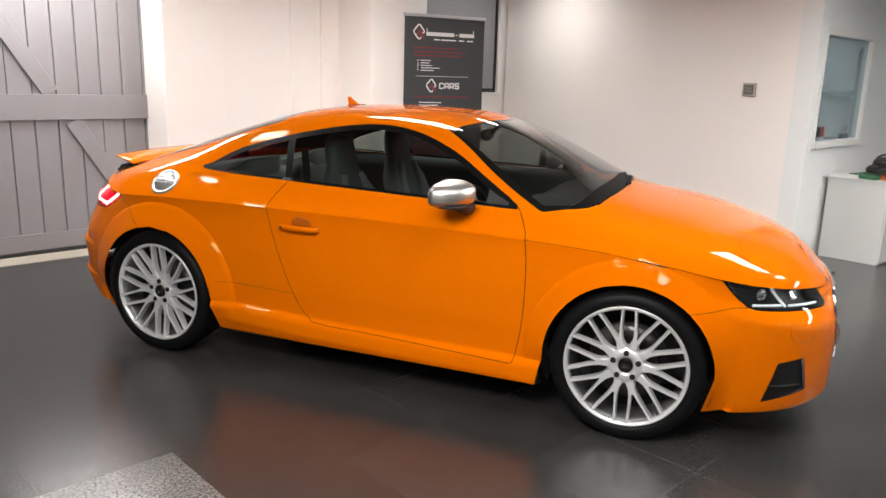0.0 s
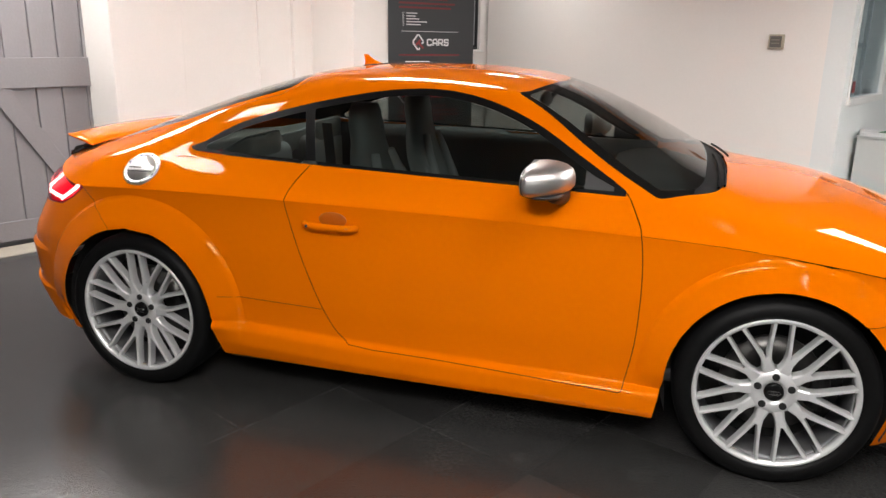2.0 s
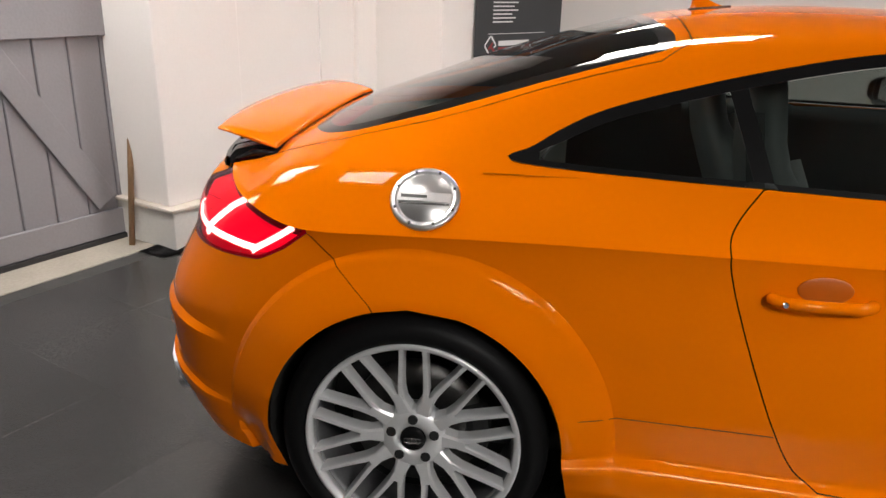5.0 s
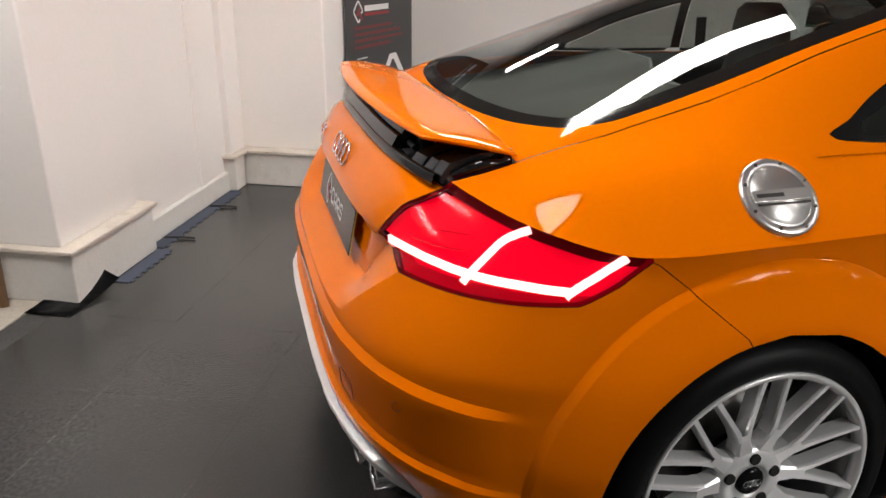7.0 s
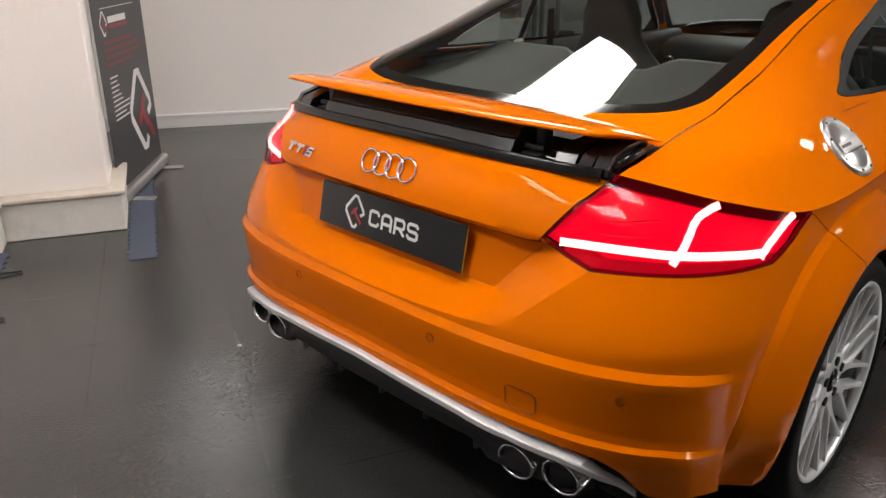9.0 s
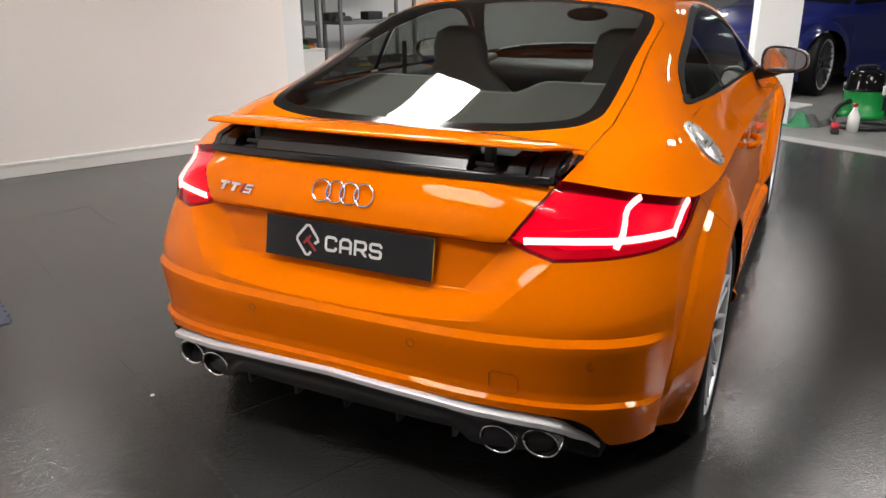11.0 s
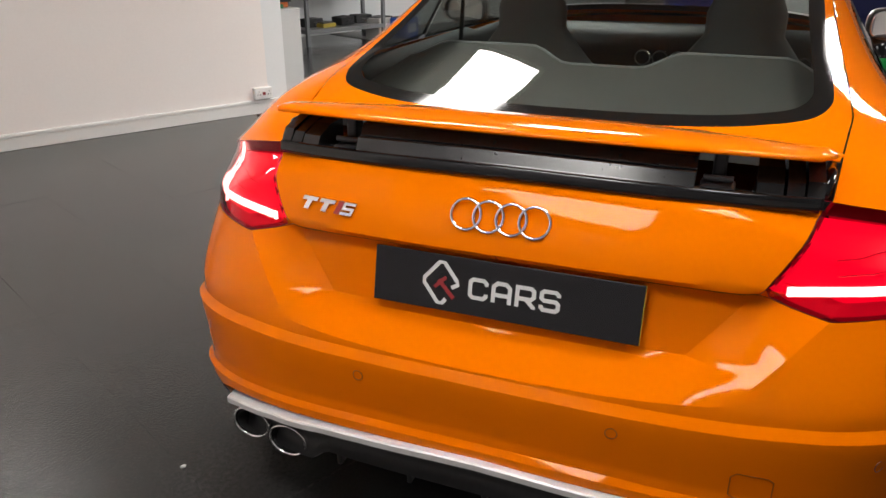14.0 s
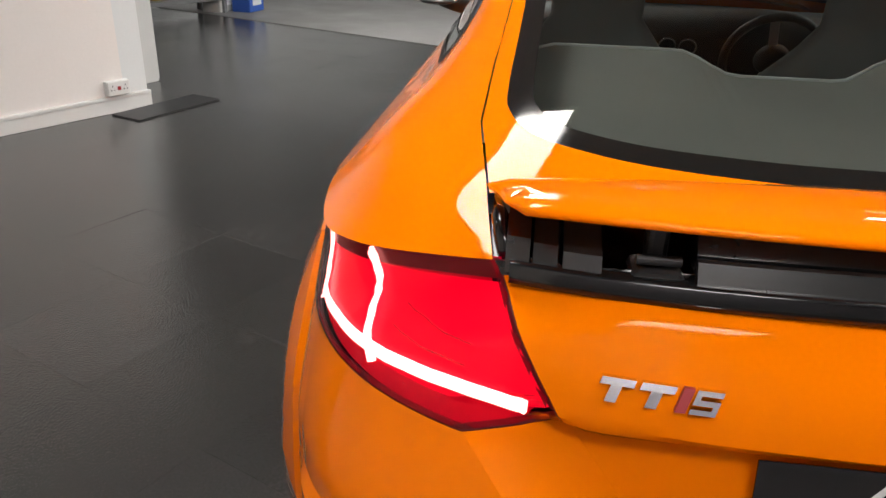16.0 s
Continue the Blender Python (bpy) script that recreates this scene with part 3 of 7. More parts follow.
def upper_surface():
    """Upper shell, half car (y positive): rows from the crease to the centre line at each station."""
    xs = np.concatenate([ST_R, ST_M, ST_F[::-1]])
    u = np.linspace(0, 1, 60)
    rows = []
    for x in xs:
        ys, zs, dz = float(ys_f(x)), float(zs_f(x)), float(zc_f(x) - zs_f(x))
        kf, mf_ = float(led_k(x)), float(led_m(x))
        fy = np.array([1, 1 - kf * (1 - f1(x)), f1(x), f2(x), f3(x), f4(x), 0, -f4(x), -f3(x)], float)
        fz = np.array([0, mf_ * h1(x), h1(x), h2(x), h3(x), h4(x), 1, h4(x), h3(x)], float)
        p = np.stack([fy * max(ys, 1e-3), fz * max(dz, 1e-3)], -1)
        t = np.concatenate([[0], np.cumsum(np.linalg.norm(np.diff(p, axis=0), axis=1) ** 0.5)])
        q = spline(t, p)(u * t[6])
        q[-1, 0] = 0
        rows.append(np.stack([np.full(len(u), x), q[:, 0] * (ys / max(ys, 1e-3)), zs + q[:, 1] * (dz / max(dz, 1e-3) if dz > 0 else 0)], -1))
    g = grid_surf(np.array(rows))
    return Surf(g.v, g.f[:, ::-1]), xs


# lower body: plan outlines by height
xr_f = pchip([0.2, 0.30, 0.36, 0.42, 0.5, 0.58, 0.62, 0.66, 0.765, 0.785, 0.82, 0.854, 0.885, 0.918, 0.935],
             [-1.958, -2.018, -2.043, -2.050, -2.050, -2.045, -2.036, -2.020, -1.976, -1.972, -1.961, -1.9425, -1.9205, -1.897, -1.886])
xf_f = pchip([0.15, 0.22, 0.32, 0.45, 0.55, 0.62, 0.655, 0.7], [2.065, 2.115, 2.118, 2.116, 2.107, 2.085, 2.06, 2.03])
side_f = pchip([0.13, 0.2, 0.235, 0.285, 0.303, 0.325, 0.36, 0.45, 0.6, 0.7, 0.8, 0.84, 0.86], [-0.012, 0.022, 0.034, 0.033, 0.026, 0.002, 0.003, 0.009, 0.008, 0.002, -0.005, -0.004, 0.0])
zbot_f = pchip([-1.855, -1.8, -1.7, -1.55, -1.2, -0.8, 0.8, 1.3, 1.8, 2.06], [0.40, 0.385, 0.34, 0.29, 0.2, 0.185, 0.185, 0.17, 0.19, 0.225])
zrear_f = pchip([0, 0.24, 0.365, 0.42, 0.495, 0.59, 0.745, 1.0], [0.395, 0.38, 0.360, 0.33, 0.236, 0.222, 0.205, 0.2])
# the two bumper ridges, by angle round the tail
RIDGE_A = [0, 20, 30, 39, 46, 52, 58, 75], [0.558, 0.559, 0.560, 0.554, 0.544, 0.532, 0.515, 0.47]
RIDGE_B = [0, 14, 30, 38, 46, 51, 60, 75], [0.416, 0.413, 0.402, 0.391, 0.374, 0.356, 0.335, 0.315]
# the sill's edge climbs towards the rear wheel
zsill_f = pchip([-0.9, -0.81, -0.57, -0.295, -0.2, 1.0], [0.262, 0.260, 0.246, 0.232, 0.228, 0.208])


def tail_angle(u):
    cx, sy = superell(u, NR)
    return math.degrees(math.atan2(0.868 * sy, 0.89 * cx))


def column_z(zt, za, zb, zlow):
    """Heights down one column, gathered round the two ridges."""
    knots = [zt, zt - 0.008, za + 0.034, za + 0.017, za, za - 0.014, zb + 0.03, zb + 0.010, zb, zb - 0.014, zlow]
    steps = [1, 30, 3, 2, 2, 18, 3, 2, 2, 14]
    out = [np.linspace(p, q, n + 1)[:-1] for p, q, n in zip(knots, knots[1:], steps)]
    return np.concatenate(out + [[zlow]])


def lower_column(kind, u, x0):
    """One upright row of points under the crease at station x0."""
    zt = float(zs_f(x0))
    zb = float(zrear_f(u)) if kind == 0 else float(zbot_f(x0))
    th = tail_angle(u) if kind == 0 else 75
    za, zl = float(np.interp(th, *RIDGE_A)), float(np.interp(th, *RIDGE_B))
    z = column_z(zt, za, zl, zb)
    first = np.arange(len(z)) == 0
    zz = z - (float(zsill_f(x0)) - 0.24) * (1 - smooth_step(0.29, 0.40, z)) if kind == 1 else z
    off = side_f(np.minimum(zz, 0.86) if zt > 0.8 else np.minimum(zz + (0.8 - zt) * 0.5, 0.86))
    tuck = side_f(np.maximum(z, 0.36)) - 0.45 * np.maximum(0.36 - z, 0) ** 1.3
    k = float(smooth_step(0.95, 1.10, abs(x0)))
    w = w_f(x0) + (off * (1 - k) + tuck * k) * (1 - 0.6 * (abs(x0) > 1.6))
    if kind == 0:
        cx, sy = superell(u, np.interp(z, [0.60, 0.74], [3.95, NR]))
        x = XA_R - (XA_R - xr_f(z)) * cx
        y = w * sy
        blend = smooth_step(0.0, float(np.interp(th, [0, 24, 42], [0.022, 0.03, 0.10])), zt - z)
        x = x * blend + x0 * (1 - blend)
        x = np.where(first, x0, x)
        fade = 1 - float(smooth_step(49, 57.5, th))
        d1, d2 = z - za, z - zl
        ridge = np.interp(d1, [zl + 0.03 - za, -0.06, -0.014, 0, 0.017], [0, 0.007, 0.0125, 0.013, 0]) + np.interp(d2, [-0.06, -0.014, 0, 0.010, 0.03], [0.011, 0.0135, 0.0135, 0.002, 0])
        x = x - ridge * fade * math.cos(radians(th))
        y = y + ridge * fade * math.sin(radians(th))
    elif kind == 2:
        cx, sy = superell(u, 2.7 + 0.6 * smooth_step(0.06, 0.16, zt - z))
        x = XA_F + (xf_f(z) - XA_F) * cx
        y = w * sy
        x = np.where(first, x0, x)
    else:
        x = np.full_like(z, x0)
        y = w
    return np.stack([x, y, z], -1)


FLARES = (AXLE_R, 0.488), (AXLE_F, 0.458)


def flare_r(v, ax):
    dx, dz = v[..., 0] - ax, v[..., 2] - HUB_Z
    return np.where(dz > 0, np.hypot(dx, dz), np.abs(dx))


def cheek(v, inner):
    """Side lines of the plate recess."""
    z = v[..., 2]
    return 0.303 + (z - 0.589) * 0.82 if inner else 0.43 + (z - 0.603) * 1.0


def recess_foot(y):
    """Height of the recess's lower edge."""
    return 0.580 + 0.018 * (np.abs(y) / 0.39) ** 2


def flare(p):
    """Wheel arch flares with a crisp outer edge, and the plate recess with its sloping cheeks."""
    x, y, z = p[..., 0].copy(), p[..., 1].copy(), p[..., 2]
    za = recess_foot(y)
    deep = np.clip((cheek(p, False) - y) / (cheek(p, False) - cheek(p, True)), 0, 1) * np.clip((z - za) / 0.052, 0, 1) * (1 - smooth_step(0.772, 0.779, z))
    x = np.where(x < -1.7, x + np.maximum(-1.938 - (0.775 - z) * 0.2 - xr_f(z), 0) * deep, x)
    for ax, n in FLARES:
        r = flare_r(p, ax)
        b = 0.013 * np.clip((n - r) / 0.014, 0, 1) + (0.036 if ax < 0 else 0.026) * np.clip((n - 0.014 - r) / 0.10, 0, 1)
        back = smooth_step(0.36, 0.45, ax - x) * (1 - smooth_step(0.24, 0.42, z)) if ax < 0 else 0
        ahead = smooth_step(0.30, 0.42, x - ax) * (1 - smooth_step(0.3, 0.6, z)) if ax > 0 else 0
        foot = np.where((x > ax) == (ax < 0), smooth_step(0.24, 0.37, z), 1.0)
        y = y + b * smooth_step(0.6, 0.75, y) * (1 - back) * (1 - ahead) * foot
    return np.stack([x, y, z], -1)


def lower_surface():
    cols = [lower_column(0, u, x) for u, x in zip(ST_U, ST_R)]
    cols += [lower_column(1, 0, x) for x in ST_M]
    cols += [lower_column(2, u, x) for u, x in zip(ST_U[::-1], ST_F[::-1])]
    s = grid_surf(np.array(cols))
    for ax, n in FLARES:
        for r in (n, n - 0.014):
            a, b = s.cut(lambda v: flare_r(v, ax) - r + 5 * (v[:, 1] < 0.3))
            s = a.plus(b).welded()
    for inner in (False, True):
        a, b = s.cut(lambda v: np.maximum.reduce([v[:, 1] - cheek(v, inner), v[:, 2] - 0.79, recess_foot(v[:, 1]) - v[:, 2], v[:, 0] + 1.6]))
        s = a.plus(b).welded()
    return Surf(flare(s.v), s.f)


car = empty("car")
car.scale = (1, 1.014, 1.01)
tagged(car, "glossy orange two-door coupe with silver multi-spoke wheels and raised rear spoiler", "car")


def spart(name, surf, material, parent=car, label="", sharp=40):
    ob = new(name, surf.mesh(name, sharp))
    ob.data.materials.append(material)
    ob.parent = parent
    if label:
        ob["label"] = label
    return ob


UP, _xs = upper_surface()
LOW = lower_surface()

# outlines, in side view (x, z), plan (x, y), or round the ends (angle, z)
DLO = curve2([(-1.033, 0.996), (-0.481, 0.977), (0.042, 0.962), (0.382, 0.953), (0.70, 0.942), (0.725, 0.946), (0.638, 1.003), (0.523, 1.072),
              (0.368, 1.162), (0.189, 1.230), (0.003, 1.263), (-0.185, 1.261), (-0.376, 1.234), (-0.611, 1.183), (-0.854, 1.112), (-1.0, 1.035)], 6)
SCREEN = curve2([(0.395, 0), (0.37, 0.3), (0.315, 0.50), (0.285, 0.555), (0.50, 0.665), (0.76, 0.755), (0.845, 0.77), (0.966, 0.715), (1.03, 0.62), (1.062, 0.40), (1.078, 0.2), (1.082, 0)], 8, False)
SCREEN = SCREEN + [(x, -y) for x, y in SCREEN[::-1]]
REARWIN = curve2([(-0.71, 0), (-0.70, 0.25), (-0.68, 0.46), (-0.74, 0.532), (-1.11, 0.546), (-1.40, 0.557), (-1.49, 0.549), (-1.56, 0.510), (-1.606, 0.435), (-1.638, 0.335), (-1.662, 0.17), (-1.67, 0)], 8, False)
REARWIN = REARWIN + [(x, -y) for x, y in REARWIN[::-1]]
DOOR = curve2([(-0.48, 1.0), (-0.556, 0.905), (-0.57, 0.846), (-0.546, 0.755), (-0.49, 0.607), (-0.423, 0.454), (-0.36, 0.345), (-0.30, 0.300)], 6, False) \
    + curve2([(-0.2, 0.292), (0.1, 0.286), (0.451, 0.273), (0.745, 0.262)], 4, False) \
    + curve2([(0.755, 0.27), (0.785, 0.448), (0.792, 0.663), (0.778, 0.82), (0.755, 0.881), (0.722, 0.945)], 6, False) + [(0.65, 1.0), (0.3, 1.0)]
TAIL = [(29.9, 0.781), (33.2, 0.758), (36.4, 0.7425), (45.8, 0.743), (52, 0.745), (59, 0.752), (62.7, 0.785), (66.3, 0.832), (64, 0.95), (45, 0.99), (20, 0.99), (20, 0.781)]
HEAD = [(61.8, 0.745), (58, 0.674), (54.8, 0.628), (52, 0.62), (43, 0.609), (29, 0.596), (27.5, 0.61), (31.5, 0.72), (45, 0.80)]
BUMPER_R = [(-5, 0.777), (29.9, 0.777), (33.1, 0.757), (36.4, 0.7415), (45.8, 0.744), (52, 0.745), (59, 0.751), (62.8, 0.785), (66.4, 0.832), (77.6, 0.695), (84, 0.5), (110, 0.05), (-5, 0.05)]

d_dlo, d_screen, d_rear = outline_dist(DLO, 0, 2), outline_dist(SCREEN, 0, 1), outline_dist(REARWIN, 0, 1)
d_door = outline_dist(DOOR, 0, 2)


def round_rear(pts, k=0.012):
    """Signed distance in angle round the tail (scaled to metres) and height."""
    g = outline_dist([(a * k, z) for a, z in pts], 0, 1)
    return lambda v: g(np.stack([np.degrees(np.arctan2(np.abs(v[:, 1]), -(v[:, 0] + 1.15))) * k, v[:, 2]], -1)) + 10 * (v[:, 0] > -1.2)


def round_front(pts, k=0.012):
    g = outline_dist([(a * k, z) for a, z in pts], 0, 1)
    return lambda v: g(np.stack([np.degrees(np.arctan2(np.abs(v[:, 1]), v[:, 0] - 1.15)) * k, v[:, 2]], -1)) + 10 * (v[:, 0] < 1.2)


_TA, _TB = Vector((-1.934, 0.460, 0.786)), Vector((-1.812, 0.548, 0.917))
_TN = (_TB - _TA).cross(Vector((-0.78, 0.36, 0.52))).normalized()
if _TN.y < 0:
    _TN = -_TN


def d_inner(v):
    """Straight joint between tailgate and lamp: above 0 on the lamp's side."""
    return (v[:, 0] - _TA.x) * _TN.x + (np.abs(v[:, 1]) - _TA.y) * _TN.y + (v[:, 2] - _TA.z) * _TN.z


_tail_round, d_head = round_rear(TAIL), round_front(HEAD)


def d_tail(v):
    return np.maximum(_tail_round(v), -d_inner(v))


d_vent = round_front([(41.2, 0.424), (39.0, 0.278), (50.6, 0.234), (48.0, 0.408)])
d_grille = round_front([(-5, 0.62), (19, 0.615), (23, 0.56), (14, 0.30), (10, 0.27), (-5, 0.27)])


def arch_dist(v):
    best = np.full(len(v), 1e9)
    for ax in (AXLE_R, AXLE_F):
        dx, dz = v[:, 0] - ax, v[:, 2] - HUB_Z
        to_sill = (dx > 0) == (ax < 0)
        r = np.where(dz > 0, np.hypot(dx, dz), np.abs(dx) - np.minimum(dz, 0) * np.where(to_sill, -0.18, 0.25))
        best = np.minimum(best, r - 0.362)
    return best


def d_gate(v):
    """Tailgate above the crease: inside a line round the rear screen."""
    w = np.interp(v[:, 0], [-1.9, -1.81, -1.665, -1.53, -1.503, -1.27, -1.016, -0.72, -0.64], [0.53, 0.548, 0.568, 0.588, 0.592, 0.586, 0.57, 0.562, 0.50])
    return np.maximum(np.abs(v[:, 1]) - w, v[:, 0] + 0.645)


def d_tray(v):
    """The black well under the raised spoiler."""
    return np.maximum(v[:, 0] + 1.705 + 0.02 * (v[:, 1] / 0.5) ** 2 * -1, np.abs(v[:, 1]) - np.interp(v[:, 0], [-1.81, -1.665], [0.548, 0.566]))


_panel_round = round_rear([(-5, 0.777), (50, 0.777), (50, 1.0), (-5, 1.0)])


def d_rear_panel(v):
    return np.maximum(_panel_round(v), d_inner(v))


d_bumper = round_rear(BUMPER_R)


def d_fbumper(v):
    z0 = np.interp(v[:, 0], [1.45, 1.508, 1.66, 2.2], [0.60, 0.604, 0.632, 0.632])
    return np.maximum(v[:, 2] - z0, 1.40 - v[:, 0])


NRM = 1 if LOW.normals()[len(LOW.v) // 2][1] > 0 else -1

# upper shell
side_cut, shell = UP.cut(d_dlo)
screen, shell = shell.cut(d_screen)
rear_glass, shell = shell.cut(d_rear)
door_top, shell = shell.cut(d_door)
gate, shell = shell.cut(d_gate)
tray, gate = gate.cut(d_tray)
bonnet, shell = shell.cut(lambda v: 0.70 - v[:, 0])
# lower body
_, low = LOW.cut(arch_dist)
tail, low = low.cut(d_tail)
head, low = low.cut(d_head)
door_low, low = low.cut(d_door)
vent, low = low.cut(d_vent)
grille, low = low.cut(d_grille)
panel, low = low.cut(d_rear_panel)
lip, panel = panel.cut(lambda v: np.interp(np.abs(v[:, 1]), [0, 0.3, 0.5, 0.56], [0.934, 0.930, 0.921, 0.912]) - 0.015 - v[:, 2])
deck_lip = spart("deck_lip", lip.moved(0.002 * NRM).both(), M_FRIT)
spart("spoiler_well", Surf(tray.v - np.array([0, 0, 0.03]), tray.f).both(), M_BLACK)
bumper_r, low = low.cut(d_bumper)
bumper_f, low = low.cut(d_fbumper)

body = spart("body", shell.shrunk(d_gate, 0.0018).plus(low.shrunk(d_bumper, 0.0011).shrunk(d_fbumper, 0.0022)).both(), M_PAINT)
spart("tailgate", gate.shrunk(d_gate, 0.0018).plus(panel.shrunk(d_rear_panel, 0.0022)).both(), M_PAINT)
bonnet = bonnet.shrunk(lambda v: v[:, 2] - zs_f(v[:, 0]), 0.004)
spart("bonnet", bonnet.both(), M_PAINT)
spart("rear_bumper", bumper_r.shrunk(d_bumper, 0.0011).both(), M_PAINT, sharp=17)
spart("front_bumper", bumper_f.shrunk(d_fbumper, 0.0022).both(), M_PAINT)
door_s = door_top.shrunk(d_door, 0.0034).plus(door_low.shrunk(d_door, 0.0034))
doors = [spart("door", door_s.mirrored(), M_PAINT), spart("door", door_s, M_PAINT)]
# dark inner skin behind the shut gaps
skin = LOW.cut(lambda v: arch_dist(v) - 0.02)[1]
for d_cut in (d_tail, d_head, d_vent):
    skin = skin.cut(lambda v: d_cut(v) - 0.006)[1]
spart("inner_skin", skin.moved(-0.012 * NRM).both(), M_LINER)

# glass with black printed edges
G_SIDE = glass_mat("side_glass", (0.40, 0.44, 0.425), 1.5)
G_SCREEN = glass_mat("screen_glass", (0.55, 0.59, 0.575), 1.5)
G_REAR = glass_mat("rear_glass", (0.58, 0.61, 0.59), 1.35)


def post_dist(v):
    """The black post between door glass and quarter glass."""
    xc = np.interp(v[:, 2], [0.97, 1.17], [-0.492, -0.552])
    return np.abs(v[:, 0] - xc) - 0.021


def trim_width(v):
    """The black seal: a thin line along the sill, broader round the top."""
    sill = np.interp(v[:, 0], [-1.033, 0.70], [0.996, 0.942])
    return 0.011 + 0.015 * smooth_step(0.01, 0.06, v[:, 2] - sill)


def sail_dist(v):
    return 0.565 - v[:, 0]


side_in, side_band = side_cut.cut(lambda v: d_dlo(v) + trim_width(v))
post, side_in = side_in.cut(post_dist)
sail, side_in = side_in.cut(sail_dist)
quarter_g, door_g = side_in.cut(lambda v: v[:, 0] + 0.52)
out = 0.003
for flip, door in ((True, doors[0]), (False, doors[1])):
    f = (lambda s: s.mirrored()) if flip else (lambda s: s)
    spart("window_trim", f(side_band.plus(post).moved(out)), M_SEAL)
    g = spart("side_window", f(door_g), G_SIDE, door)
    g = spart("quarter_window", f(quarter_g), G_SIDE)
    spart("mirror_base", f(sail.moved(0.002)), M_TRIM, door)
scr_in, scr_band = screen.cut(lambda v: d_screen(v) + 0.022 + 0.06 * smooth_step(0.93, 1.0, v[:, 0]))
cowl, scr_band = scr_band.cut(lambda v: 0.935 - v[:, 0])
spart("cowl", cowl.moved(-0.008).both(), M_SEAL, label="black plastic windscreen cowl")
spart("windscreen_frit", scr_band.moved(-0.001).both(), M_FRIT)
spart("windscreen", scr_in.both(), G_SCREEN)
rg_in, rg_band = rear_glass.cut(lambda v: d_rear(v) + 0.04)
spart("rear_window_frit", rg_band.both(), M_FRIT)
spart("rear_window", rg_in.both(), G_REAR)

# probes on the skin
_SKIN = LOW.v[LOW.v[:, 1] >= 0]
_UPV = UP.v


def side_y(x, z):
    """Half width of the body side at x, z."""
    pts = _SKIN if z < float(zs_f(x)) else _UPV
    d = np.hypot(pts[:, 0] - x, pts[:, 2] - z)
    k = np.argsort(d)[:6]
    w = 1 / (d[k] + 1e-4)
    return float((pts[k, 1] * w).sum() / w.sum())


def rear_at(angle, z, deep=0.0):
    """A point on the tail skin at an angle round it (degrees from the middle), deep metres inward; positive angle is the left side."""
    a = radians(abs(angle))
    m = _SKIN[:, 0] < -1.25
    pts = _SKIN[m]
    th = np.arctan2(pts[:, 1], -(pts[:, 0] + 1.15))
    d = np.hypot((th - a) * 0.75, pts[:, 2] - z)
    k = np.argsort(d)[:8]
    w = 1 / (d[k] ** 2 + 1e-6)
    r = float((np.hypot(pts[k, 1], pts[k, 0] + 1.15) * w).sum() / w.sum()) - deep
    return Vector((-1.15 - r * math.cos(a), math.copysign(r * math.sin(a), angle), z))


def front_at(angle, z, deep=0.0):
    a = radians(abs(angle))
    pts = _SKIN[_SKIN[:, 0] > 1.25]
    th = np.arctan2(pts[:, 1], pts[:, 0] - 1.15)
    d = np.hypot((th - a) * 0.75, pts[:, 2] - z)
    k = np.argsort(d)[:8]
    w = 1 / (d[k] ** 2 + 1e-6)
    r = float((np.hypot(pts[k, 1], pts[k, 0] - 1.15) * w).sum() / w.sum()) - deep
    return Vector((1.15 + r * math.cos(a), math.copysign(r * math.sin(a), angle), z))


# ---- tail lamps ----
M_RED = mat("lamp_red", (0.5, 0.002, 0.015), 0.3, var=0.3, scale=25, fine=160, emit=0.6, emit_color=(1.0, 0.002, 0.065), coat=0.0, spec=0.08)
M_REDDARK = mat("lamp_dark_red", (0.035, 0.002, 0.004), 0.3, var=0.2, emit=0.035, emit_color=(0.9, 0.0, 0.03))
M_REDMID = mat("lamp_edge_red", (0.25, 0.002, 0.010), 0.25, var=0.2, emit=0.30, emit_color=(1.0, 0.005, 0.06))
M_REDRIM = mat("lamp_rim_red", (0.08, 0.002, 0.006), 0.25, var=0.2, emit=0.10, emit_color=(1.0, 0.0, 0.05))
M_STRIP = mat("lamp_light_strip", (1, 0.8, 0.75), 0.4, var=0, emit=4.5, emit_color=(1.0, 0.86, 0.72))
G_RED = glass_mat("red_lens", (1.0, 0.35, 0.38), 1.18)


def ribbon(bm, pts, wide, up):
    """A flat band along points; up gives its width's direction at each."""
    rows = []
    for p, u in zip(pts, up):
        rows.append((bm.verts.new(p - u * wide), bm.verts.new(p + u * wide)))
    for a, b in zip(rows, rows[1:]):
        bm.faces.new((a[0], b[0], b[1], a[1]))


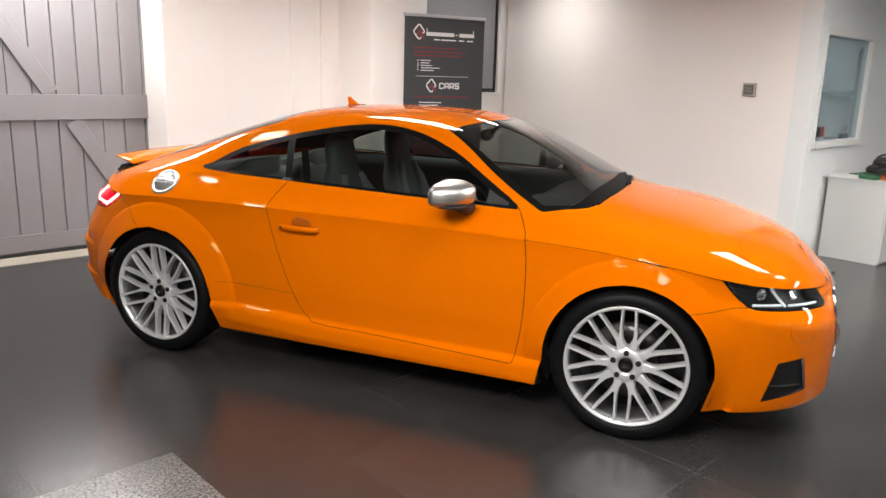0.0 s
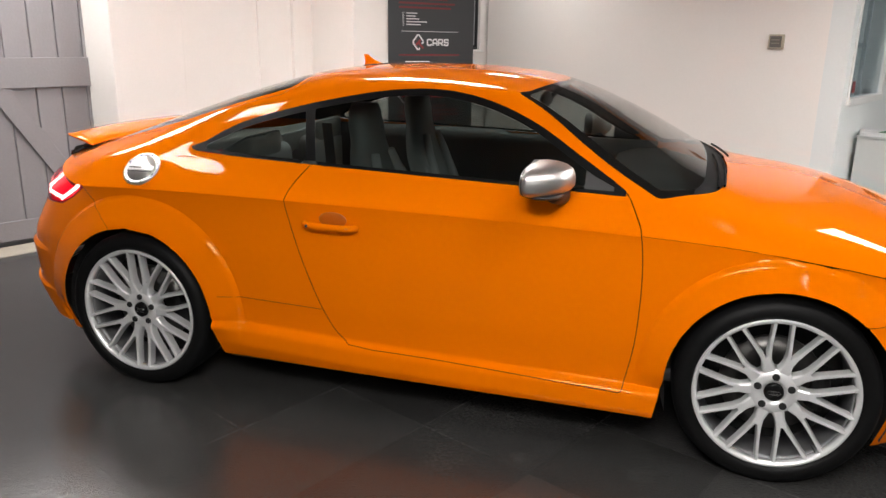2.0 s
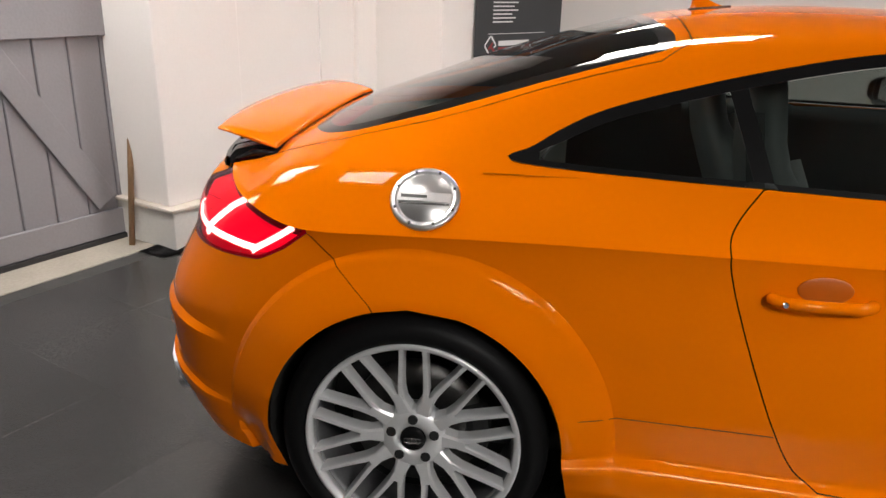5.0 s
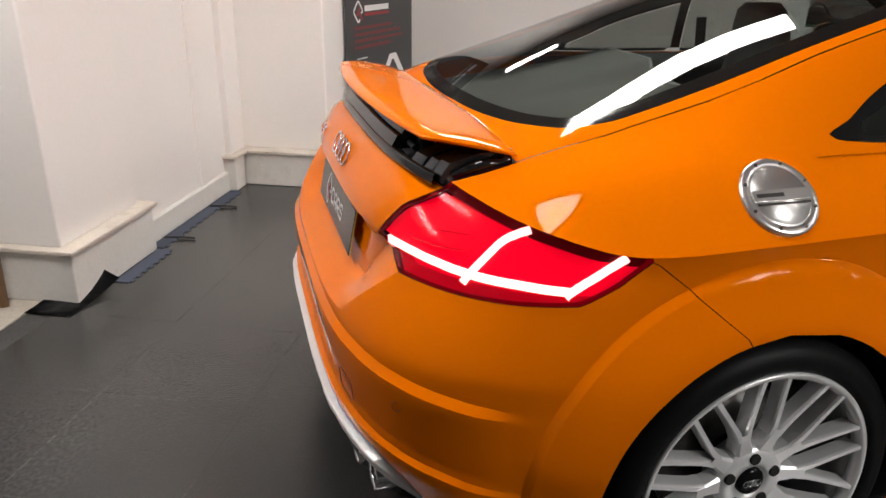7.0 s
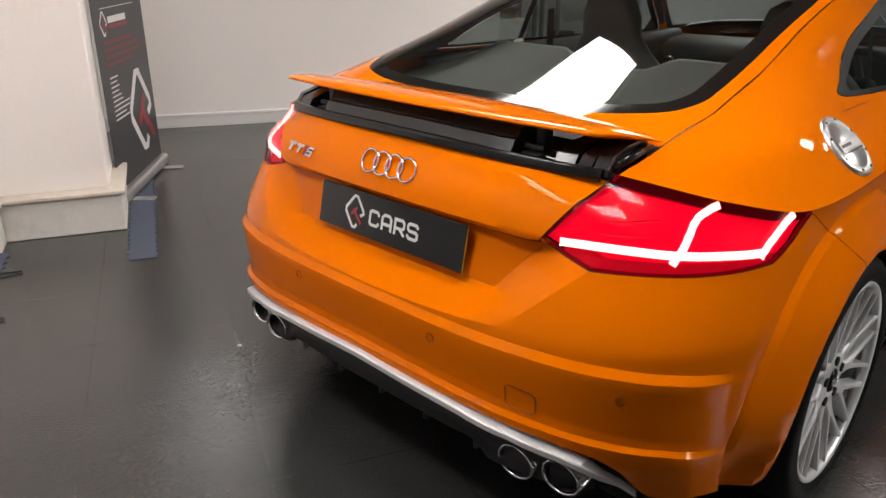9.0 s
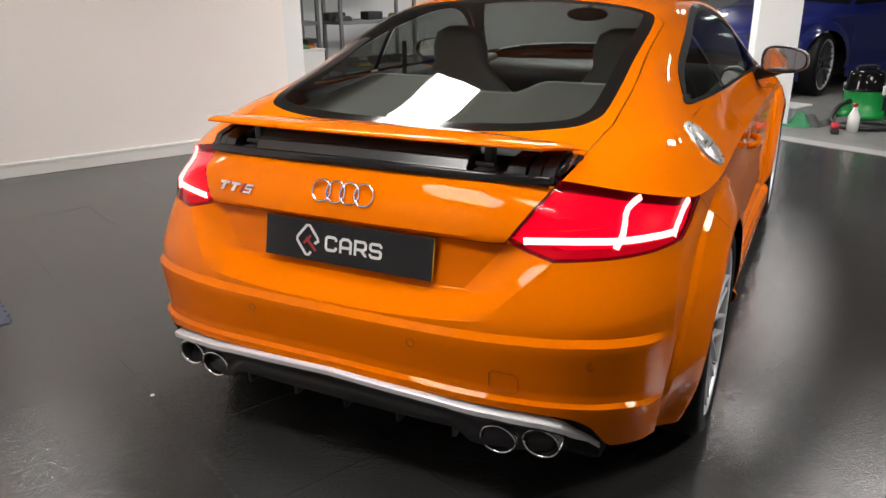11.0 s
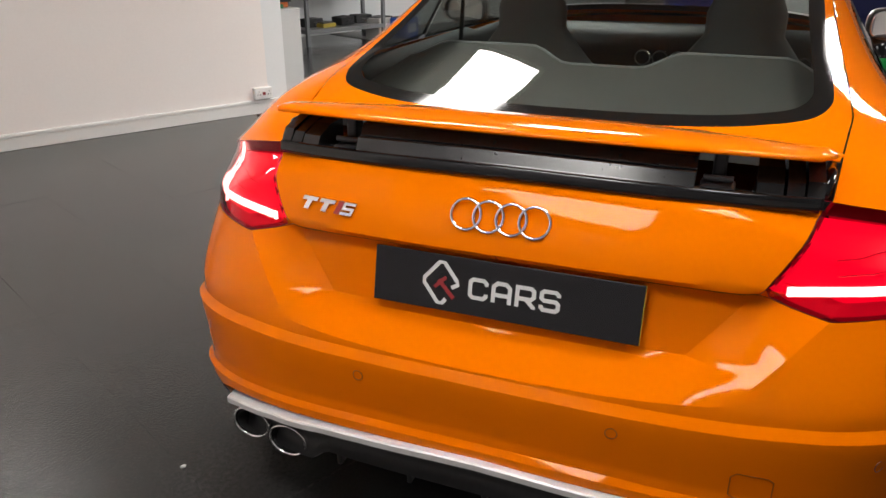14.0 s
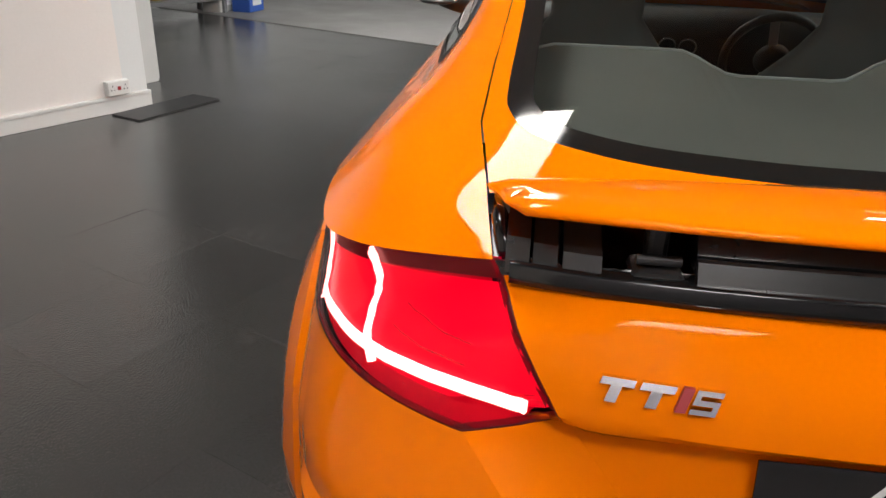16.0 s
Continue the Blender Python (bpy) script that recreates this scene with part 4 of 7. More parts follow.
def tail_lamp(side):
    f = (lambda s: s.mirrored()) if side < 0 else (lambda s: s)
    sg = -1 if side < 0 else 1
    lens = spart("tail_lamp", f(tail.shrunk(d_tail, 0.0005)), G_RED, car, "red tail lamp with glowing white light strips")
    lens.visible_shadow = False
    inner, rim = tail.cut(lambda v: d_tail(v) + 0.007)
    spart("gasket", f(LOW.cut(lambda v: d_tail(v) - 0.009)[0].cut(lambda v: d_tail(v) + 0.005)[1].moved(-0.007 * NRM)), M_REDDARK, lens)
    spart("bezel", f(rim.moved(-0.002 * NRM)), M_REDRIM, lens)
    low_in, up_in = tail.cut(lambda v: v[:, 2] - zs_f(v[:, 0]) + 0.022)
    sill, low_in = low_in.cut(lambda v: v[:, 2] - 0.768)
    spart("reflector", f(low_in.moved(-0.015 * NRM)), M_RED, lens)
    spart("lower_reflector", f(sill.moved(-0.015 * NRM)), M_REDMID, lens)
    spart("back_shell", f(tail.moved(-0.021 * NRM)), M_REDMID, lens)
    spart("upper_reflector", f(up_in.moved(-0.012 * NRM)), M_REDDARK, lens)
    for path, w in (([(32.6, 0.7865), (36, 0.788), (41, 0.787), (46.5, 0.782), (52, 0.778), (57.4, 0.772)], 0.0078),
                    ([(45.7, 0.764), (46.1, 0.775), (47.7, 0.812), (49.4, 0.844), (52.2, 0.867)], 0.0072),
                    ([(57.2, 0.764), (57.8, 0.773), (60.3, 0.80), (63.4, 0.834)], 0.0072)):
        bm = bmesh.new()
        cv = catmull([(a, z, 0) for a, z in path], 5)
        pts = [rear_at(sg * p.x, p.y, 0.006) for p in cv]
        ups = []
        for i in range(len(pts)):
            t = (pts[min(i + 1, len(pts) - 1)] - pts[max(i - 1, 0)]).normalized()
            rad = (pts[i] - Vector((-1.15, 0, pts[i].z))).normalized()
            ups.append(t.cross(rad).normalized())
        ribbon(bm, pts, w, ups)
        r = bmesh.ops.extrude_face_region(bm, geom=bm.faces[:])
        for e in r["geom"]:
            if isinstance(e, bmesh.types.BMVert):
                e.co += (Vector((-1.15, 0, e.co.z)) - e.co).normalized() * 0.006
        part("light_strip", bm, M_STRIP, lens, "glowing white light guide")
    # thin reflector fins
    for z in (0.812, 0.836):
        bm = bmesh.new()
        pts = [rear_at(sg * a, z + 0.0006 * (a - 36), 0.0105) for a in np.linspace(37.5, 45.0, 7)]
        add_tube(bm, pts, 0.0012, 6)
        part("fin", bm, M_REDMID, lens)


tail_lamp(-1)
tail_lamp(1)

# ---- headlamps ----
M_HLBODY = mat("headlamp_black", (0.02, 0.021, 0.023), 0.25, 0.3, var=0.2)
M_DRL = mat("daytime_strip", (0.85, 0.9, 0.95), 0.2, 0.2, var=0.03, emit=0.12, emit_color=(0.85, 0.93, 1.0))
G_CLEAR = glass_mat("clear_lens", (0.93, 0.95, 0.96), 1.5)


def head_lamp(side):
    f = (lambda s: s.mirrored()) if side < 0 else (lambda s: s)
    sg = -1 if side < 0 else 1
    lens = spart("headlamp", f(head.shrunk(d_head, 0.003)), G_CLEAR, car, "clear headlamp with dark housing and light bars")
    lens.visible_shadow = False
    inner, rim = head.cut(lambda v: d_head(v) + 0.010)
    spart("bezel", f(rim.moved(-0.003 * NRM)), M_BLACK, lens)
    spart("housing", f(inner.moved(-0.045 * NRM)), M_HLBODY, lens)
    for path in ([(59.6, 0.722), (55.0, 0.632)], [(47.5, 0.70), (43.8, 0.622)], [(53.0, 0.634), (45, 0.628)], [(42.5, 0.624), (31.0, 0.612)]):
        bm = bmesh.new()
        (a0, z0), (a1, z1) = path
        pts = [front_at(sg * (a0 + (a1 - a0) * k / 5), z0 + (z1 - z0) * k / 5, 0.02) for k in range(6)]
        add_tube(bm, pts, 0.006, 8)
        part("light_bar", bm, M_DRL, lens)
    for a, z in ((50, 0.672), (39, 0.66)):
        bm = bmesh.new()
        c, o = front_at(sg * a, z, 0.035), front_at(sg * a, z, 0.0)
        m = (o - c).to_track_quat("Z", "Y").to_matrix().to_4x4()
        add_lathe(bm, [(0.024, 0.01), (0.021, 0.012), (0.017, 0.002), (0.0, -0.004)], Matrix.Translation(c) @ m, 24)
        part("projector", bm, M_CHROME, lens, smooth=True)


head_lamp(-1)
head_lamp(1)

# front openings
M_MESH = mat("black_grille", (0.005, 0.005, 0.005), 0.5, var=0.2)
spart("side_vent", vent.moved(-0.012 * NRM).mirrored(), M_MESH)
spart("side_vent", vent.moved(-0.012 * NRM), M_MESH)
spart("grille", grille.moved(-0.02 * NRM).both(), M_MESH)
for k in range(6):
    bm = bmesh.new()
    z = 0.33 + k * 0.048
    w = np.interp(z, [0.27, 0.56, 0.62], [9, 21, 18])
    add_tube(bm, [front_at(a if abs(a) > 0.01 else 0.01, z, 0.01) for a in np.linspace(-w, w, 13)], 0.006, 6)
    part("grille_bar", bm, M_CHROME, car, smooth=True)
bm = bmesh.new()
ring = [(a, 0.622) for a in np.linspace(-19, 19, 9)] + [(a, z) for a, z in ((22.5, 0.575), (20, 0.45), (14.5, 0.31))] + [(a, 0.275) for a in np.linspace(10, -10, 6)] + [(-14.5, 0.31), (-20, 0.45), (-22.5, 0.575), (-19, 0.622)]
add_tube(bm, [front_at(a if abs(a) > 0.01 else 0.01, z, -0.008) for a, z in ring], 0.009, 8)
part("grille_frame", bm, M_CHROME, car, "chrome grille surround", True)
for sg in (-1, 1):
    for z0, z1 in ((0.300, 0.300),):
        bm = bmesh.new()
        add_tube(bm, [front_at(sg * (40.5 + (49.0 - 40.5) * k / 5), z0, 0.012) for k in range(6)], 0.007, 6)
        part("vent_blade", bm, M_LINER, car)


# ---- wheels ----
def wheel():
    w = empty("wheel")
    bm = bmesh.new()
    add_lathe(bm, [(0.262, -0.115), (0.29, -0.125), (0.318, -0.115), (0.332, -0.09), (0.3335, -0.03), (0.3335, 0.04), (0.332, 0.075), (0.325, 0.094), (0.312, 0.106),
                   (0.295, 0.112), (0.280, 0.111), (0.271, 0.105), (0.266, 0.098), (0.25, 0.09), (0.25, -0.1)], closed=True, seg=96)
    part("tyre", bm, M_RUBBER, w, smooth=True)
    bm = bmesh.new()
    add_lathe(bm, [(0.2665, 0.098), (0.2655, 0.104), (0.262, 0.106), (0.256, 0.1035), (0.250, 0.098), (0.247, 0.080), (0.252, 0.078), (0.258, 0.08)], closed=True, seg=96)
    part("rim", bm, M_RIM, w, smooth=True)
    # barrel split from the rim, its shade painted as a darker grey
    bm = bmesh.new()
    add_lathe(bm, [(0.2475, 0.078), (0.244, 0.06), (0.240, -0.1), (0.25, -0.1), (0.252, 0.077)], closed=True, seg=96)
    part("barrel", bm, M_BARREL_SHADE, w, "silver rim barrel, coloured darker grey for the shade inside", smooth=True)
    # ten Y-shaped spokes
    for k in range(10):
        bm = bmesh.new()
        a = 2 * math.pi * k / 10

        def bar(pts, widths, tops):
            rows = []
            for i, (r, t) in enumerate(pts):
                c = Vector((r * math.cos(a) - t * math.sin(a), r * math.sin(a) + t * math.cos(a), 0))
                q = pts[min(i + 1, len(pts) - 1)], pts[max(i - 1, 0)]
                dr, dt = q[0][0] - q[1][0], q[0][1] - q[1][1]
                d = Vector((dr * math.cos(a) - dt * math.sin(a), dr * math.sin(a) + dt * math.cos(a), 0)).normalized()
                n = Vector((-d.y, d.x, 0))
                wd, tp = widths[i], tops[i]
                rows.append([bm.verts.new(c + n * wd * s + Vector((0, 0, tp + o))) for s, o in ((-1.15, -0.035), (-1.0, -0.005), (-0.7, 0), (0.7, 0), (1.0, -0.005), (1.15, -0.035))])
            for p, q in zip(rows, rows[1:]):
                for i in range(5):
                    bm.faces.new((p[i], q[i], q[i + 1], p[i + 1]))

        bar([(0.055, 0), (0.085, 0), (0.11, 0), (0.130, 0)], [0.024, 0.0185, 0.0145, 0.0125], [0.078, 0.082, 0.086, 0.088])
        for s in (-1, 1):
            bar([(0.112, 0.008 * s), (0.138, 0.0125 * s), (0.17, 0.0235 * s), (0.215, 0.0395 * s), (0.2535, 0.0535 * s)], [0.0078, 0.0072, 0.0062, 0.0060, 0.0068], [0.085, 0.0885, 0.092, 0.097, 0.102])
        part("spoke", bm, M_RIM, w)
    bm = bmesh.new()
    add_lathe(bm, [(0.0, 0.074), (0.034, 0.074), (0.037, 0.082), (0.05, 0.083), (0.075, 0.08), (0.082, 0.07), (0.082, 0.03), (0.0, 0.03)], seg=60)
    part("hub", bm, M_RIM, w, smooth=True)
    bm = bmesh.new()
    add_lathe(bm, [(0.0, 0.088), (0.026, 0.087), (0.0315, 0.083), (0.0325, 0.07)], seg=36)
    cap = part("centre_cap", bm, M_BLACK, w, "black centre cap with silver emblem", smooth=True)
    for i in range(4):
        bm = bmesh.new()
        add_torus(bm, 0.0068, 0.0011, pose(-0.0135 + 0.009 * i, 0, 0.0885))
        part("emblem_ring", bm, M_CHROME, cap, smooth=True)
    for k in range(5):
        a = 2 * math.pi * (k + 0.25) / 5
        bm = bmesh.new()
        add_lathe(bm, [(0.0125, 0.080), (0.0122, 0.0865), (0.0105, 0.0868), (0.0, 0.0860)], pose(0.056 * math.cos(a), 0.056 * math.sin(a), 0), 16)
        bolt = part("bolt_hole", bm, M_LINER, w, smooth=True)
        bm = bmesh.new()
        add_cyl(bm, 0.0075, 0.0065, 0.012, pose(0.056 * math.cos(a), 0.056 * math.sin(a), 0.071), 6)
        part("bolt", bm, M_DISC, bolt)
    bm = bmesh.new()
    add_lathe(bm, [(0.07, 0.0), (0.17, 0.0), (0.17, -0.022), (0.07, -0.022)], pose(0, 0, 0.005), 56, True)
    part("brake_disc", bm, M_DISC, w, smooth=True)
    bm = bmesh.new()
    pts = [(0.155 * math.cos(t), 0.155 * math.sin(t), 0.0) for t in np.linspace(-0.45, 0.45, 7)]
    add_tube(bm, pts, 0.034, 10)
    bmesh.ops.scale(bm, vec=(1, 1, 0.9), verts=bm.verts)
    part("brake_caliper", bm, M_LINER, w, "black brake caliper")
    bm = bmesh.new()
    add_cyl(bm, 0.003, 0.0025, 0.03, pose(0.235 * math.cos(-0.9), 0.235 * math.sin(-0.9), 0.085, 0, 40, -50), 8)
    part("valve", bm, M_TRIM, w)
    bm = bmesh.new()
    add_lathe(bm, [(0.0, -0.06), (0.24, -0.06), (0.24, -0.08), (0.0, -0.08)], seg=40)
    part("backing", bm, M_LINER, w)
    return w


def add_torus(bm, r, w, m, seg=28, sub=8):
    prof = [(r + w * math.cos(2 * math.pi * i / sub), w * math.sin(2 * math.pi * i / sub)) for i in range(sub)]
    add_lathe(bm, prof, m, seg, True)


W0 = wheel()
for ax, wy, first in ((AXLE_F, -0.798, True), (AXLE_R, -0.798, False), (AXLE_F, 0.798, False), (AXLE_R, 0.798, False)):
    m = pose(ax, wy, 0.333, 90 if wy < 0 else -90, 0, 0)
    ob = W0 if first else copy_thing(W0, m)
    if first:
        W0.matrix_basis = m
    ob.parent = car

# arch liners and floor pan
for ax in (AXLE_F, AXLE_R):
    for sg in (-1, 1):
        bm = bmesh.new()
        prof = []
        for i in range(25):
            a = math.pi * (-0.12 + 1.24 * i / 24)
            prof.append((ax + 0.372 * math.cos(a), HUB_Z + 0.372 * math.sin(a)))
        rows = [[bm.verts.new((x, sg * y, z)) for x, z in prof] for y in (0.86, 0.5)]
        for i in range(24):
            bm.faces.new((rows[0][i], rows[0][i + 1], rows[1][i + 1], rows[1][i]))
        bm.faces.new(rows[1])
        part("arch_liner", bm, M_LINER, car)
bm = bmesh.new()
add_box(bm, (-1.85, -0.70, 0.17), (-1.63, 0.70, 0.36), None, 0.02)
add_box(bm, (-0.87, -0.83, 0.15), (0.87, 0.83, 0.26), None, 0.02)
add_box(bm, (-1.7, -0.50, 0.17), (1.95, 0.50, 0.26), None, 0.02)
part("underbody", bm, M_LINER, car)


_TAIL = _SKIN[_SKIN[:, 0] < -1.5]


def rear_x(y, z):
    """The tail skin's x at a width and height."""
    if z > 0.79:
        return XA_R - (XA_R - float(xr_f(z))) * (1 - min(abs(y) / 0.872, 1) ** NR) ** (1 / NR)
    d = np.hypot(_TAIL[:, 1] - abs(y), _TAIL[:, 2] - z)
    k = np.argsort(d)[:6]
    w = 1 / (d[k] ** 2 + 1e-6)
    return float((_TAIL[k, 0] * w).sum() / w.sum())


# ---- raised spoiler over its black well ----
M_WELL = mat("gloss_black_well", (0.010, 0.010, 0.0105), 0.12, var=0.1, spec=0.4)
M_SATIN = mat("satin_black_panel", (0.016, 0.016, 0.0165), 0.24, var=0.1, spec=0.6)


def bow(y):
    """How far the tail draws forward towards its corners."""
    return 0.745 * (1 - (1 - (abs(y) / 0.872) ** 3.0) ** (1 / 3.0))


def swept(ys, prof, closed=False):
    """A profile of (x, z) drawn across the car, following the bow of the tail."""
    bm = bmesh.new()
    rows = [[bm.verts.new((x + bow(y), y, z - 0.050 * y * y)) for x, z in prof] for y in ys]
    n = len(prof)
    for a, b in zip(rows, rows[1:]):
        for i in range(n if closed else n - 1):
            bm.faces.new((a[i], a[(i + 1) % n], b[(i + 1) % n], b[i]))
    if closed:
        bm.faces.new(rows[0][::-1])
        bm.faces.new(rows[-1])
    bmesh.ops.recalc_face_normals(bm, faces=bm.faces)
    return bm


def spoiler():
    bm = bmesh.new()
    prof = [(0.0, 0.0), (0.06, 0.4), (0.2, 0.75), (0.5, 1.0), (0.8, 0.92), (0.96, 0.6), (1.0, 0.2), (0.99, -0.1), (0.93, -0.15), (0.6, -0.3), (0.25, -0.3), (0.05, -0.2)]
    rows = []
    for s in [-1.0, -0.985, -0.955] + list(np.linspace(-0.92, 0.92, 33)) + [0.955, 0.985, 1.0]:
        e = abs(s)
        xl, xt = -1.672 - 0.008 * e ** 4, -1.914 + 0.054 * e ** 2.2 + 0.03 * max(0, e - 0.955) * 22
        zl, zt = 0.984 - 0.020 * e ** 3, 1.004 - 0.008 * e ** 2.2
        th = 0.019 * (1 - 0.7 * max(0, e - 0.955) / 0.045)
        rows.append([bm.verts.new((xl + (xt - xl) * c, s * (0.570 - 0.032 * c), zl + (zt - zl) * c + th * h * (1 - 0.25 * c))) for c, h in prof])
    n = len(prof)
    for a, b in zip(rows, rows[1:]):
        for i in range(n):
            bm.faces.new((a[i], a[(i + 1) % n], b[(i + 1) % n], b[i]))
    bm.faces.new(rows[0])
    bm.faces.new(rows[-1][::-1])
    bmesh.ops.recalc_face_normals(bm, faces=bm.faces)
    sp = part("spoiler", bm, M_PAINT, car, "raised orange rear spoiler", True)
    # front face of the well, full width
    part("well_front", swept(np.linspace(-0.528, 0.528, 45), [(-1.872, 0.905), (-1.9035, 0.915), (-1.905, 0.925), (-1.902, 0.938), (-1.898, 0.941), (-1.862, 0.934)]), M_WELL, sp, "gloss black lip under the spoiler", True)
    # long centre panel with a groove
    ys = np.linspace(-0.325, 0.325, 31)
    part("centre_panel", swept(ys, [(-1.897, 0.925), (-1.897, 0.940), (-1.895, 0.943), (-1.883, 0.963), (-1.878, 0.965), (-1.874, 0.92)], True), M_SATIN, sp)
    part("centre_panel", swept(ys, [(-1.873, 0.945), (-1.873, 0.967), (-1.871, 0.970), (-1.859, 0.987), (-1.80, 0.989), (-1.80, 0.945)], True), M_SATIN, sp)
    for sg in (-1, 1):
        # lift arm in its rounded pocket
        bm = bmesh.new()
        add_box(bm, (-1.830, sg * 0.362 - 0.012, 0.905), (-1.795, sg * 0.362 + 0.012, 0.988), None, 0.006)
        add_box(bm, (-1.865, sg * 0.362 - 0.030, 0.915), (-1.800, sg * 0.362 + 0.030, 0.934), None, 0.008)
        arm = part("lift_arm", bm, M_TRIM, sp)
        bm = bmesh.new()
        add_cyl(bm, 0.006, 0.006, 0.05, Matrix.Translation((-1.845, sg * 0.362, 0.945)) @ pose(0, 0, 0, 90), 12)
        part("hinge_pin", bm, M_TRIM, arm)
        k = np.linspace(0.425, 0.468, 6) * sg
        part("pocket_rim", swept(k, [(-1.890, 0.918), (-1.892, 0.938), (-1.880, 0.956), (-1.83, 0.972), (-1.78, 0.975), (-1.78, 0.915)], True), M_SATIN, sp)
        for y0, y1, up in ((0.474, 0.502, 0.0), (0.506, 0.534, 0.004)):
            k = np.linspace(y0, y1, 4) * sg
            part("end_fairing", swept(k, [(-1.890, 0.922), (-1.890, 0.938), (-1.872, 0.958 + up), (-1.81, 0.974 + up), (-1.74, 0.980 + up), (-1.74, 0.925)], True), M_SATIN, sp)
        bm = bmesh.new()
        add_tube(bm, [(-1.805, sg * 0.533, 0.922), (-1.75, sg * 0.545, 0.944), (-1.69, sg * 0.553, 0.951)], [0.010, 0.012, 0.005], 10)
        part("end_wedge", bm, M_WELL, sp, smooth=True)


spoiler()


# ---- diffuser, trim strip, tailpipes ----
def strip_path(y):
    e = abs(y)
    return float(np.interp(e, [0, 0.3, 0.5, 0.60, 0.63, 0.66, 0.70], [0.386, 0.376, 0.36, 0.346, 0.332, 0.297, 0.236]))


YS = list(np.linspace(-0.70, 0.70, 61))
bm = bmesh.new()
rows = []
for y in YS:
    z = strip_path(y)
    kk = 1 - 0.8 * float(smooth_step(0.62, 0.70, abs(y)))
    x = rear_x(y, z + 0.016) + 0.006 - 0.010 * kk
    rows.append([bm.verts.new((x + o * kk, y, z + h * (0.5 + 0.5 * kk))) for o, h in ((0.02, 0.013), (-0.009, 0.011), (-0.012, 0.008), (-0.010, -0.006), (-0.006, -0.009), (0.03, -0.007))])
for a, b in zip(rows, rows[1:]):
    for i in range(5):
        bm.faces.new((a[i], a[i + 1], b[i + 1], b[i]))
part("trim_strip", bm, mat("satin_silver_paint", (0.74, 0.74, 0.73), 0.4, 0.25, var=0.03, coat=0.2), car, "satin silver diffuser trim strip")
bm = bmesh.new()
rows = []
for y in [v for v in YS if abs(v) < 0.635]:
    z = strip_path(y)
    x = rear_x(y, max(z, 0.33)) + 0.012 * (abs(y) > 0.62)
    e = abs(y)
    zb = float(np.interp(e, [0, 0.36, 0.40, 0.66, 0.70], [0.275, 0.275, 0.24, 0.24, 0.262]))
    rows.append([bm.verts.new(p) for p in ((x + 0.02, y, z), (x + 0.012, y, z - 0.03), (x + 0.05, y, z - 0.045), (x + 0.05, y, zb + 0.03), (x + 0.03, y, zb + 0.01), (x + 0.05, y, zb), (x + 0.25, y * 0.95, zb - 0.02))])
for a, b in zip(rows, rows[1:]):
    for i in range(6):
        bm.faces.new((a[i], a[i + 1], b[i + 1], b[i]))
diff = part("diffuser", bm, M_TRIM, car, "black rear diffuser", True)
for y in (-0.34, -0.17, 0.0, 0.17, 0.34):
    bm = bmesh.new()
    add_box(bm, (-2.0, y - 0.006, 0.235), (-1.85, y + 0.006, 0.335), None, 0.004)
    part("fin", bm, M_TRIM, diff)
M_PIPE = mat("sooty_pipe", (0.01, 0.01, 0.01), 0.8, var=0.3)
for y, x, z in ((0.468, -2.004, 0.270), (0.578, -1.986, 0.278), (-0.468, -2.004, 0.270), (-0.578, -1.986, 0.278)):
    bm = bmesh.new()
    m = Matrix.Translation((x, y, z)) @ pose(0, 0, 0, 0, -90, 0) @ Matrix.Diagonal((0.8, 1, 1, 1))
    add_lathe(bm, [(0.041, -0.20), (0.044, 0.0), (0.0475, 0.006), (0.0505, 0.002), (0.050, -0.04), (0.047, -0.20)], m, 40)
    pipe = part("tailpipe", bm, M_CHROME, car, "oval chrome tailpipe", True)
    bm = bmesh.new()
    add_lathe(bm, [(0.0408, 0.0), (0.040, -0.18), (0.0, -0.18)], m, 32)
    part("bore", bm, M_PIPE, pipe, smooth=True)


GLYPHS = {"C": [[(0.92, 0.72), (0.92, 0.86), (0.78, 1.0), (0.22, 1.0), (0.08, 0.86), (0.08, 0.14), (0.22, 0.0), (0.78, 0.0), (0.92, 0.14), (0.92, 0.28)]],
          "A": [[(0.08, -0.08), (0.08, 0.80), (0.28, 1.0), (0.72, 1.0), (0.92, 0.80), (0.92, -0.08)], [(0.08, 0.36), (0.92, 0.36)]],
          "R": [[(0.08, -0.08), (0.08, 1.0), (0.78, 1.0), (0.92, 0.86), (0.92, 0.54), (0.78, 0.40), (0.08, 0.40)], [(0.52, 0.40), (0.92, 0.0), (0.92, -0.08)]],
          "S": [[(0.92, 0.76), (0.92, 0.88), (0.80, 1.0), (0.20, 1.0), (0.08, 0.88), (0.08, 0.62), (0.20, 0.5), (0.80, 0.5), (0.92, 0.38), (0.92, 0.12), (0.80, 0.0), (0.20, 0.0), (0.08, 0.12), (0.08, 0.24)]]}


